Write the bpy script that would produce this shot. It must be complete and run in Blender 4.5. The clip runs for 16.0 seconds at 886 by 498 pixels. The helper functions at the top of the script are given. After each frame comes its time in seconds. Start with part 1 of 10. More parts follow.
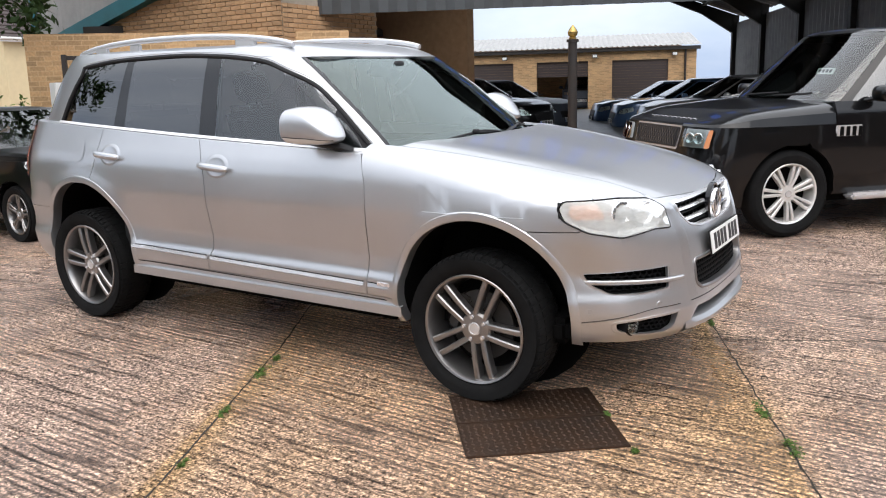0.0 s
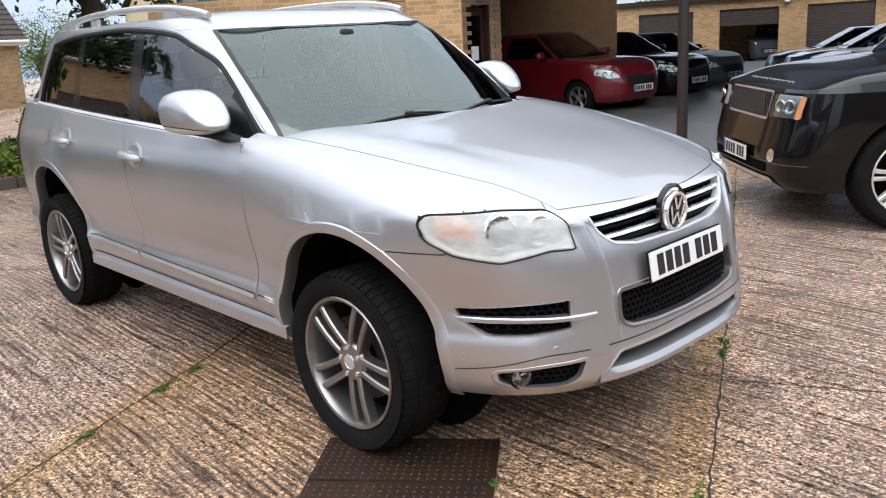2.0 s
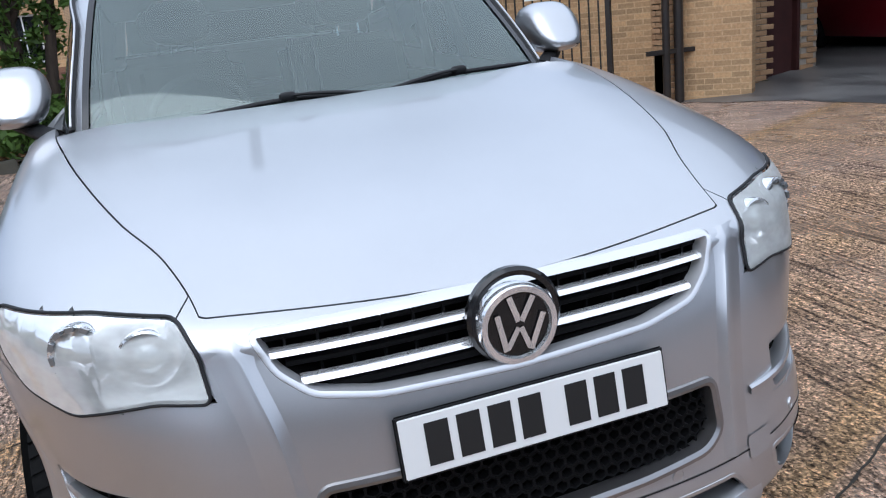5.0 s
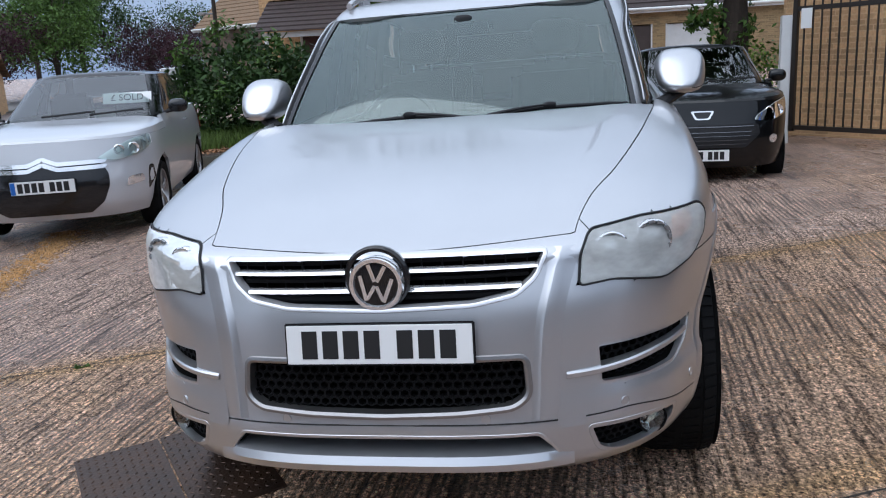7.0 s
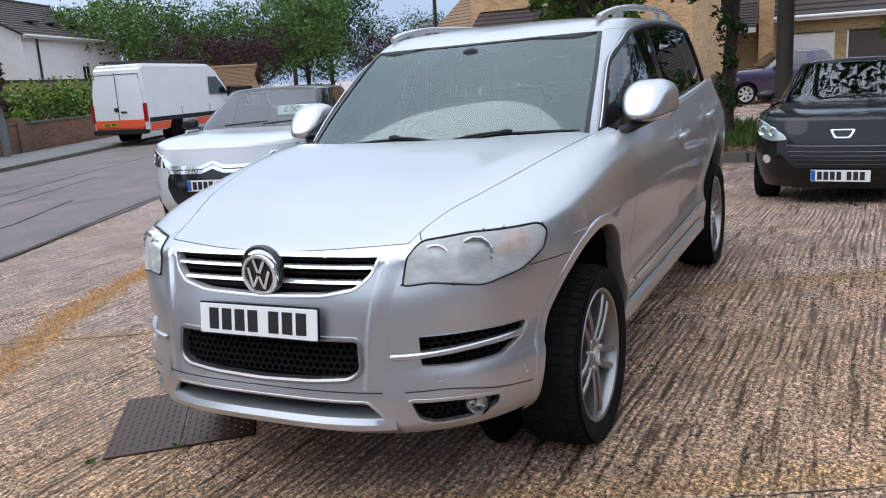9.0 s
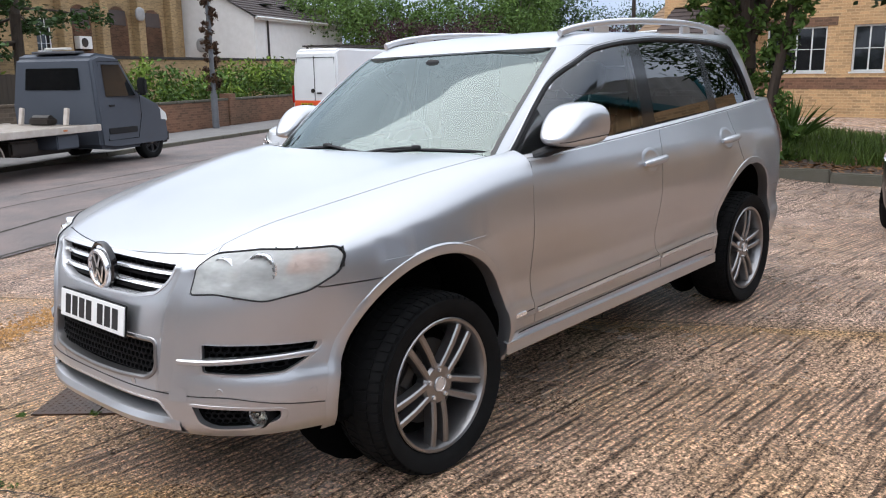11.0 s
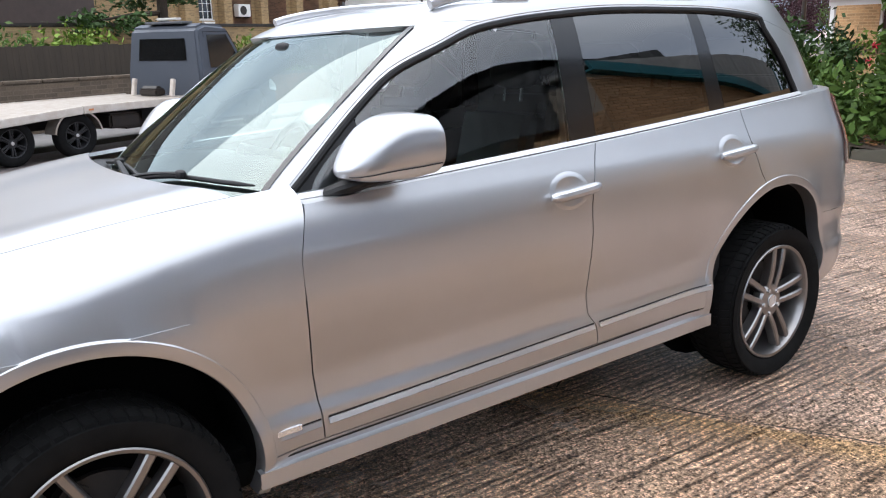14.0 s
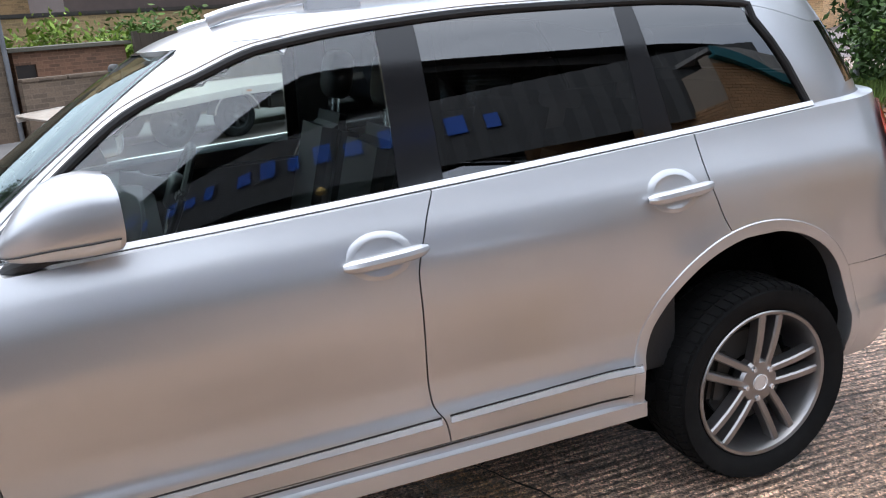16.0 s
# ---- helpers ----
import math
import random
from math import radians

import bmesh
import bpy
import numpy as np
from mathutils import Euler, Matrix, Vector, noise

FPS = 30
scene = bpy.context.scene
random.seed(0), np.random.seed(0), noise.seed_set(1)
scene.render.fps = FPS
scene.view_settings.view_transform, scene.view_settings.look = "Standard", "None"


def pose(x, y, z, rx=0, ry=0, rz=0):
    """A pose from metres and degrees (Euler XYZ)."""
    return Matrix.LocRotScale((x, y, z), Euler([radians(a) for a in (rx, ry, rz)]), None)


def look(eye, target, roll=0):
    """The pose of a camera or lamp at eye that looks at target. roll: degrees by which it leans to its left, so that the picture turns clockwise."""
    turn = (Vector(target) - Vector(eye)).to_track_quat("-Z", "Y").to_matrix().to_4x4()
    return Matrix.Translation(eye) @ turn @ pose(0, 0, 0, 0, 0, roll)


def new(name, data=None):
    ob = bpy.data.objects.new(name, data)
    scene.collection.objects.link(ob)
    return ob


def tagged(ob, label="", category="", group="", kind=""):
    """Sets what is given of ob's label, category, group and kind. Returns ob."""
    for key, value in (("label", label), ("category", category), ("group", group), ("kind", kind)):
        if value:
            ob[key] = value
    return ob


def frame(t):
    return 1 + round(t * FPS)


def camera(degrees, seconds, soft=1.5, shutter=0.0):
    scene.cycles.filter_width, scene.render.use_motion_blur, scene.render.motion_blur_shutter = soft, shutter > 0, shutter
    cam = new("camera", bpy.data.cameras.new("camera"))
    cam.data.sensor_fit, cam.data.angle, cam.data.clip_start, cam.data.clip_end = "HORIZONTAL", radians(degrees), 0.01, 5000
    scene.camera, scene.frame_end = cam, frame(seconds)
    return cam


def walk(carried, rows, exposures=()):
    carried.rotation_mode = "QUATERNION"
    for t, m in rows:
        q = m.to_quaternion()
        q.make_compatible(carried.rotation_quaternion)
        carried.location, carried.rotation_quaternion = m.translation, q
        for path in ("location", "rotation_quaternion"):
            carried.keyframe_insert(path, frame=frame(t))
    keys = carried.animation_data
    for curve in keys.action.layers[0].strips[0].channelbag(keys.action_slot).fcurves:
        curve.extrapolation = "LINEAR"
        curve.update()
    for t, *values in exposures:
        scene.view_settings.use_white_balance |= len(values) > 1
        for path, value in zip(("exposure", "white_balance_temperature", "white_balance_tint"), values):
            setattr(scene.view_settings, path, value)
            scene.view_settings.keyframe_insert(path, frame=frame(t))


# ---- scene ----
cam = camera(57.0, 16.0, soft=1.1)
# The forecourt falls gently to the street: places are given on its plane, SLOPE lays them into the level world.
SLOPE = Matrix(((0.99989, 0.00018, 0.01483, 0), (0.00018, 0.99971, -0.02390, 0), (-0.01483, 0.02390, 0.99960, 0), (0, 0, 0, 1)))
PATH = [
    (0, (3.25, -3.96, 1.5), (2.189, -2.319, 1.074), -1.5),
    (0.5, (3.325, -3.569, 1.52), (2.167, -2.0, 1.078), -2.0),
    (1, (3.539, -3.238, 1.526), (2.281, -1.754, 1.062), -2.6),
    (1.5, (3.701, -2.91, 1.509), (2.357, -1.512, 1.021), -3.0),
    (2, (3.762, -2.582, 1.519), (2.355, -1.256, 1.007), -3.4),
    (2.5, (3.86, -2.246, 1.515), (2.403, -0.988, 0.973), -3.8),
    (3, (3.836, -1.923, 1.495), (2.335, -0.731, 0.924), -4.5),
    (3.5, (3.666, -1.593, 1.463), (2.118, -0.473, 0.871), -5.1),
    (4, (3.568, -1.235, 1.434), (1.951, -0.224, 0.834), -5.9),
    (4.5, (3.494, -0.929, 1.403), (1.783, -0.08, 0.808), -6.5),
    (4.7, (3.442, -0.748, 1.391), (1.68, -0.006, 0.804), -6.7),
    (6.8, (4.106, 0.477, 1.425), (2.193, 0.162, 0.936), -4.8),
    (7, (4.215, 0.568, 1.432), (2.31, 0.194, 0.952), -4.6),
    (7.5, (4.413, 0.828, 1.443), (2.539, 0.299, 0.988), -4.8),
    (8, (4.423, 1.177, 1.442), (2.59, 0.507, 1.006), -5.1),
    (8.5, (4.409, 1.502, 1.438), (2.624, 0.709, 1.012), -5.2),
    (9, (4.338, 1.789, 1.464), (2.606, 0.884, 1.04), -5.0),
    (9.2, (4.234, 1.914, 1.457), (2.531, 0.954, 1.034), -4.9),
    (11.3, (3.429, 3.032, 1.501), (2.036, 1.662, 1.076), -2.3),
    (11.5, (3.34, 3.129, 1.512), (1.981, 1.727, 1.08), -2.3),
    (12, (3.095, 3.27, 1.545), (1.805, 1.807, 1.104), -2.2),
    (12.5, (2.765, 3.203, 1.55), (1.533, 1.694, 1.097), -2.0),
    (13, (2.427, 3.127, 1.545), (1.238, 1.587, 1.081), -2.0),
    (13.5, (2.096, 3.049, 1.552), (0.936, 1.49, 1.077), -2.4),
    (14, (1.779, 2.888, 1.522), (0.655, 1.305, 1.041), -2.8),
    (14.5, (1.448, 2.682, 1.496), (0.345, 1.083, 1.018), -3.2),
    (15, (1.035, 2.736, 1.535), (0.07, 1.056, 1.039), -3.8),
    (15.5, (0.688, 2.743, 1.547), (-0.141, 0.995, 1.041), -4.5),
    (16, (0.382, 2.913, 1.598), (-0.267, 1.097, 1.068), -5.1),
]
walk(cam, [(t, SLOPE @ look(eye, target, roll)) for t, eye, target, roll in PATH],
     exposures=[(0, 0.8, 6350, 11), (2, 0.75, 6200, 11), (3, 0.7, 5900, 11), (3.5, 0.62, 5750, 11), (4.5, 0.38, 5550, 10), (7, 0.12, 5500, 10), (8, 0.2, 5550, 10), (9, 0.42, 5700, 10), (11.5, 0.75, 6100, 11), (13, 0.95, 6100, 11), (16, 1.1, 5950, 11)])

# ---- light ----
SUN_DIR = Vector((0.32, -0.42, 0.85)).normalized()
world = bpy.data.worlds.new("sky")
scene.world = world
world.use_nodes = True
wt = world.node_tree
sky = wt.nodes.new("ShaderNodeTexSky")
sky.sky_type = 'NISHITA'
sky.sun_disc = False
sky.sun_elevation = math.asin(SUN_DIR.z)
sky.sun_rotation = math.atan2(SUN_DIR.x, SUN_DIR.y)
sky.dust_density = 3.0
sky.ozone_density = 1.5


def link(tree, a, b):
    tree.links.new(a, b)


def cloud_world():
    """Broken cloud over the sky's own light, brightest round the veiled sun and blue-grey away from it."""
    tc = wt.nodes.new("ShaderNodeTexCoord")
    mp = wt.nodes.new("ShaderNodeMapping")
    mp.inputs["Scale"].default_value = (1.0, 1.0, 2.6)
    link(wt, tc.outputs["Generated"], mp.inputs["Vector"])
    ns = wt.nodes.new("ShaderNodeTexNoise")
    ns.inputs["Scale"].default_value = 2.2
    ns.inputs["Detail"].default_value = 7.0
    ns.inputs["Roughness"].default_value = 0.55
    link(wt, mp.outputs["Vector"], ns.inputs["Vector"])
    dot = wt.nodes.new("ShaderNodeVectorMath")
    dot.operation = 'DOT_PRODUCT'
    link(wt, tc.outputs["Generated"], dot.inputs[0])
    dot.inputs[1].default_value = Vector((0.10, 0.02, 0.99)).normalized()
    add = wt.nodes.new("ShaderNodeMath")
    add.operation = 'MULTIPLY_ADD'
    link(wt, ns.outputs["Fac"], add.inputs[0])
    add.inputs[1].default_value = 0.9
    link(wt, dot.outputs["Value"], add.inputs[2])
    mr = wt.nodes.new("ShaderNodeMapRange")
    mr.inputs["From Min"].default_value, mr.inputs["From Max"].default_value = -0.1, 1.35
    link(wt, add.outputs[0], mr.inputs["Value"])
    rp = wt.nodes.new("ShaderNodeValToRGB")
    rp.color_ramp.elements[0].position = 0.30
    rp.color_ramp.elements[0].color = (2.6, 3.2, 4.3, 1)
    rp.color_ramp.elements[1].position = 1.0
    rp.color_ramp.elements[1].color = (10.2, 10.3, 10.4, 1)
    for at, colour in ((0.46, (4.2, 4.6, 5.3)), (0.62, (6.3, 6.6, 7.0)), (0.80, (8.6, 8.9, 9.3))):
        e = rp.color_ramp.elements.new(at)
        e.color = (*colour, 1)
    link(wt, mr.outputs["Result"], rp.inputs["Fac"])
    mx = wt.nodes.new("ShaderNodeMix")
    mx.data_type = 'RGBA'
    mx.inputs["Factor"].default_value = 0.85
    link(wt, sky.outputs["Color"], mx.inputs["A"])
    link(wt, rp.outputs["Color"], mx.inputs["B"])
    link(wt, mx.outputs["Result"], wt.nodes["Background"].inputs["Color"])
    wt.nodes["Background"].inputs["Strength"].default_value = 0.13


cloud_world()
sun = new("sun", bpy.data.lights.new("sun", 'SUN'))
sun.data.energy = 1.15
sun.data.angle = radians(68)
sun.data.color = (1.0, 0.95, 0.88)
sun.matrix_world = look(SUN_DIR * 50, (0, 0, 0))

# ---- materials ----
def sock(node, *names):
    for n in names:
        if n in node.inputs:
            return node.inputs[n]


def material(name, base, rough=0.5, metal=0.0, dark=None, scale=6.0, grain=0.0, grain_scale=120.0, bump=0.0, bump_scale=80.0,
             coat=0.0, rough_var=0.0, stretch=(1, 1, 1), spec=0.5, vary=0.0, contrast=0.25, emit=None):
    """A procedural surface: base colour with stains towards dark, fine grain, roughness variation and relief."""
    m = bpy.data.materials.new(name)
    m.use_nodes = True
    t = m.node_tree
    b = t.nodes["Principled BSDF"]
    b.inputs["Base Color"].default_value = (*base, 1)
    b.inputs["Roughness"].default_value = rough
    b.inputs["Metallic"].default_value = metal
    sock(b, "Specular IOR Level").default_value = spec
    if coat:
        sock(b, "Coat Weight").default_value = coat
        sock(b, "Coat Roughness").default_value = 0.03
    if emit:
        sock(b, "Emission Color").default_value = (*emit[:3], 1)
        sock(b, "Emission Strength").default_value = emit[3]
    tc = t.nodes.new("ShaderNodeTexCoord")
    mp = t.nodes.new("ShaderNodeMapping")
    mp.inputs["Scale"].default_value = stretch
    link(t, tc.outputs["Object"], mp.inputs["Vector"])
    colour = None
    if dark is not None:
        n = t.nodes.new("ShaderNodeTexNoise")
        n.inputs["Scale"].default_value = scale
        n.inputs["Detail"].default_value = 6
        n.inputs["Roughness"].default_value = 0.62
        link(t, mp.outputs["Vector"], n.inputs["Vector"])
        r = t.nodes.new("ShaderNodeValToRGB")
        r.color_ramp.elements[0].position = 0.5 - contrast
        r.color_ramp.elements[0].color = (*dark, 1)
        r.color_ramp.elements[1].position = 0.5 + contrast
        r.color_ramp.elements[1].color = (*base, 1)
        link(t, n.outputs["Fac"], r.inputs["Fac"])
        colour = r.outputs["Color"]
        if rough_var:
            mr = t.nodes.new("ShaderNodeMapRange")
            mr.inputs["To Min"].default_value = rough - rough_var
            mr.inputs["To Max"].default_value = rough + rough_var
            link(t, n.outputs["Fac"], mr.inputs["Value"])
            link(t, mr.outputs["Result"], b.inputs["Roughness"])
    if grain or vary:
        n2 = t.nodes.new("ShaderNodeTexNoise")
        n2.inputs["Scale"].default_value = grain_scale
        n2.inputs["Detail"].default_value = 3
        link(t, mp.outputs["Vector"], n2.inputs["Vector"])
        h = t.nodes.new("ShaderNodeHueSaturation")
        if colour:
            link(t, colour, h.inputs["Color"])
        else:
            h.inputs["Color"].default_value = (*base, 1)
        m1 = t.nodes.new("ShaderNodeMapRange")
        m1.inputs["From Min"].default_value, m1.inputs["From Max"].default_value = 0.25, 0.75
        m1.inputs["To Min"].default_value, m1.inputs["To Max"].default_value = 1 - grain, 1 + grain
        link(t, n2.outputs["Fac"], m1.inputs["Value"])
        val = m1.outputs["Result"]
        if vary:
            oi = t.nodes.new("ShaderNodeObjectInfo")
            m2 = t.nodes.new("ShaderNodeMapRange")
            m2.inputs["To Min"].default_value, m2.inputs["To Max"].default_value = 1 - vary, 1 + vary
            link(t, oi.outputs["Random"], m2.inputs["Value"])
            mu = t.nodes.new("ShaderNodeMath")
            mu.operation = 'MULTIPLY'
            link(t, val, mu.inputs[0])
            link(t, m2.outputs["Result"], mu.inputs[1])
            val = mu.outputs[0]
        link(t, val, h.inputs["Value"])
        colour = h.outputs["Color"]
    if colour:
        link(t, colour, b.inputs["Base Color"])
    if bump:
        n3 = t.nodes.new("ShaderNodeTexNoise")
        n3.inputs["Scale"].default_value = bump_scale
        n3.inputs["Detail"].default_value = 4
        link(t, mp.outputs["Vector"], n3.inputs["Vector"])
        bp = t.nodes.new("ShaderNodeBump")
        bp.inputs["Strength"].default_value = bump
        bp.inputs["Distance"].default_value = 0.01
        link(t, n3.outputs["Fac"], bp.inputs["Height"])
        link(t, bp.outputs["Normal"], b.inputs["Normal"])
    return m


def paint(name, base, flake=0.25, metal=0.55, rough=0.32):
    """Metallic car paint under clear lacquer: fine flake, faint orange peel, dust film."""
    m = material(name, base, rough, metal, dark=tuple(c * 0.9 for c in base), scale=1.7, grain=flake * 0.25, grain_scale=900, coat=1.0, rough_var=0.03)
    return m


def glass(name, tint=(0.8, 0.86, 0.85), ior=1.45, sheen=(1, 1, 1)):
    """Thin car glass: mostly clear or tinted, with a true reflection on top."""
    m = bpy.data.materials.new(name)
    m.use_nodes = True
    t = m.node_tree
    t.nodes.remove(t.nodes["Principled BSDF"])
    tr = t.nodes.new("ShaderNodeBsdfTransparent")
    tr.inputs["Color"].default_value = (*tint, 1)
    gl = t.nodes.new("ShaderNodeBsdfGlossy")
    gl.inputs["Roughness"].default_value = 0.01
    gl.inputs["Color"].default_value = (*sheen, 1)
    fr = t.nodes.new("ShaderNodeFresnel")
    fr.inputs["IOR"].default_value = ior
    mx = t.nodes.new("ShaderNodeMixShader")
    link(t, fr.outputs["Fac"], mx.inputs["Fac"])
    link(t, tr.outputs["BSDF"], mx.inputs[1])
    link(t, gl.outputs["BSDF"], mx.inputs[2])
    link(t, mx.outputs["Shader"], t.nodes["Material Output"].inputs["Surface"])
    return m



def hazed(name, haze):
    """A weathered plastic lens: clear glass under a milky film."""
    m = glass(name, (0.97, 0.98, 0.97), 1.4)
    t = m.node_tree
    d = t.nodes.new("ShaderNodeBsdfDiffuse")
    d.inputs["Color"].default_value = (0.80, 0.81, 0.78, 1)
    n = t.nodes.new("ShaderNodeTexNoise")
    n.inputs["Scale"].default_value = 7.0
    mr = t.nodes.new("ShaderNodeMapRange")
    mr.inputs["To Min"].default_value, mr.inputs["To Max"].default_value = haze - 0.12, haze + 0.12
    link(t, n.outputs["Fac"], mr.inputs["Value"])
    mx = t.nodes.new("ShaderNodeMixShader")
    out = t.nodes["Material Output"].inputs["Surface"]
    link(t, out.links[0].from_socket, mx.inputs[1])
    link(t, d.outputs["BSDF"], mx.inputs[2])
    link(t, mr.outputs["Result"], mx.inputs["Fac"])
    link(t, mx.outputs["Shader"], out)
    return m


M = {}
M["silver"] = paint("silver_paint", (0.56, 0.565, 0.58), metal=0.84, rough=0.335)
sock(M["silver"].node_tree.nodes["Principled BSDF"], "Coat Weight").default_value = 0.7
sock(M["silver"].node_tree.nodes["Principled BSDF"], "Coat Roughness").default_value = 0.06
M["black_paint"] = paint("black_paint", (0.004, 0.004, 0.0045), metal=0.0, rough=0.3)
sock(M["black_paint"].node_tree.nodes["Principled BSDF"], "Specular IOR Level").default_value = 0.08
M["red_paint"] = paint("red_paint", (0.17, 0.007, 0.013), metal=0.2)
M["blue_paint"] = paint("blue_paint", (0.09, 0.17, 0.32), metal=0.3)
M["purple_paint"] = paint("purple_paint", (0.06, 0.04, 0.09), metal=0.3)
M["white_paint"] = paint("white_paint", (0.78, 0.78, 0.78), metal=0.0)
M["grey_paint"] = paint("grey_paint", (0.085, 0.095, 0.115), metal=0.0, rough=0.4)
M["pearl_paint"] = paint("pearl_white_paint", (0.55, 0.56, 0.58), metal=0.15)
M["orange_film"] = material("orange_film", (0.75, 0.10, 0.03), 0.4)
M["rubber"] = material("tyre_rubber", (0.006, 0.006, 0.0063), 0.8, dark=(0.012, 0.012, 0.012), scale=14, spec=0.10, bump=0.15, bump_scale=300)
M["alloy"] = material("silver_alloy", (0.33, 0.32, 0.32), 0.32, 0.9, dark=(0.26, 0.25, 0.245), scale=9, coat=0.3)
M["alloy_bright"] = material("pale_alloy", (0.72, 0.71, 0.69), 0.32, 0.5, coat=0.4)
M["dark_alloy"] = material("black_alloy", (0.02, 0.02, 0.022), 0.4, 0.2)
M["chrome"] = material("chrome", (0.88, 0.88, 0.89), 0.10, 0.8)
M["satin_chrome"] = material("satin_chrome", (0.72, 0.72, 0.73), 0.24, 0.62, dark=(0.64, 0.64, 0.65), scale=3)
M["black_plastic"] = material("black_plastic", (0.014, 0.014, 0.015), 0.55, spec=0.3, bump=0.1, bump_scale=400)
M["gloss_black"] = material("gloss_black", (0.012, 0.012, 0.013), 0.12)
# near-black colour standing in for shade inside rooms, housings, openings and seams
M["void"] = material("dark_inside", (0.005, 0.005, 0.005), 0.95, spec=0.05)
M["glass_clear"] = glass("clear_glass", (0.78, 0.88, 0.86), 1.9)
M["glass_dark"] = glass("privacy_glass", (0.07, 0.08, 0.082), 2.1)
M["lens"] = hazed("hazed_lens", 0.38)
M["lens_strip"] = material("strip_lens", (0.68, 0.66, 0.62), 0.2, coat=0.5)
M["lens_red"] = material("red_lens", (0.35, 0.008, 0.01), 0.12, coat=0.5)
M["lens_amber"] = material("amber_lens", (0.60, 0.24, 0.10), 0.2)
M["lens_white"] = material("clear_lens", (0.75, 0.77, 0.76), 0.15)
M["plate_white"] = material("plate_white", (0.80, 0.80, 0.78), 0.35)
M["plate_yellow"] = material("plate_yellow", (0.65, 0.42, 0.02), 0.35)
M["ink"] = material("black_ink", (0.012, 0.012, 0.012), 0.5)
M["plate_blue"] = material("plate_blue", (0.02, 0.12, 0.45), 0.4)
M["leather"] = material("black_leather", (0.02, 0.02, 0.021), 0.45, bump=0.2, bump_scale=200)
M["trim_beige"] = material("pale_trim", (0.30, 0.29, 0.28), 0.8)
M["brick"] = material("buff_brick", (0.46, 0.29, 0.155), 0.85, dark=(0.34, 0.20, 0.105), scale=7, grain=0.15, grain_scale=90, bump=0.5, bump_scale=110, vary=0.16)
M["brick_red"] = material("red_brick", (0.27, 0.105, 0.06), 0.88, dark=(0.19, 0.08, 0.05), scale=7, grain=0.2, grain_scale=90, bump=0.5, bump_scale=110, vary=0.2)
M["mortar"] = material("mortar", (0.38, 0.33, 0.27), 0.95, dark=(0.28, 0.24, 0.19), scale=12, bump=0.4)
M["teal"] = material("teal_board", (0.025, 0.16, 0.20), 0.45, dark=(0.02, 0.12, 0.15), scale=3, grain=0.08, bump=0.05)
M["pvc"] = material("white_pvc", (0.75, 0.75, 0.74), 0.35, dark=(0.66, 0.66, 0.63), scale=4)
M["dark_steel"] = material("dark_steel", (0.022, 0.022, 0.023), 0.6, dark=(0.035, 0.028, 0.022), scale=5, bump=0.1)
M["iron"] = material("black_iron", (0.015, 0.014, 0.014), 0.45, dark=(0.03, 0.02, 0.014), scale=10, bump=0.15)
M["roof_sheet"] = material("grey_sheet", (0.36, 0.36, 0.35), 0.55, 0.0, dark=(0.25, 0.25, 0.25), scale=3)
M["shutter"] = material("brown_shutter", (0.075, 0.055, 0.048), 0.6, dark=(0.055, 0.04, 0.036), scale=4)
M["door_maroon"] = material("maroon_door", (0.06, 0.018, 0.016), 0.5, dark=(0.04, 0.014, 0.012), scale=6)
M["render_cream"] = material("cream_render", (0.66, 0.55, 0.34), 0.9, dark=(0.58, 0.48, 0.30), scale=3, bump=0.2)
M["render_white"] = material("white_render", (0.78, 0.77, 0.75), 0.9, dark=(0.68, 0.67, 0.64), scale=2.5, bump=0.2)
M["tile"] = material("brown_tile", (0.055, 0.038, 0.034), 0.8, dark=(0.035, 0.026, 0.024), scale=5, grain=0.2, bump=0.3, vary=0.2)
M["tile_clay"] = material("clay_tile", (0.22, 0.13, 0.07), 0.85, dark=(0.13, 0.09, 0.05), scale=6, grain=0.2, bump=0.3, vary=0.2)
M["wood_fence"] = material("fence_wood", (0.06, 0.045, 0.032), 0.9, dark=(0.035, 0.028, 0.02), scale=5, stretch=(1, 1, 0.15), bump=0.3)
M["bark"] = material("bark", (0.075, 0.055, 0.04), 0.95, dark=(0.035, 0.026, 0.02), scale=14, stretch=(1, 1, 0.3), bump=0.9, bump_scale=40)
M["asphalt"] = material("asphalt", (0.20, 0.150, 0.135), 0.62, dark=(0.055, 0.052, 0.052), scale=1.3, grain=0.3, grain_scale=160, bump=0.5, bump_scale=180, rough_var=0.14)
M["kerb"] = material("kerb_stone", (0.11, 0.10, 0.08), 0.85, dark=(0.09, 0.085, 0.06), scale=5, grain=0.2, bump=0.4)
M["steel_plate"] = material("checker_plate", (0.045, 0.034, 0.028), 0.42, 0.6, dark=(0.085, 0.045, 0.025), scale=6, grain=0.15, bump=0.2)
M["gold"] = material("gold_finial", (0.42, 0.30, 0.10), 0.35, 0.8)
M["red_box"] = material("red_box_paint", (0.20, 0.02, 0.02), 0.4)
M["tin_blue"] = material("blue_plastic", (0.05, 0.28, 0.55), 0.5)
M["aluminium"] = material("worn_aluminium", (0.50, 0.47, 0.43), 0.45, 0.7, dark=(0.35, 0.28, 0.22), scale=6, bump=0.1)


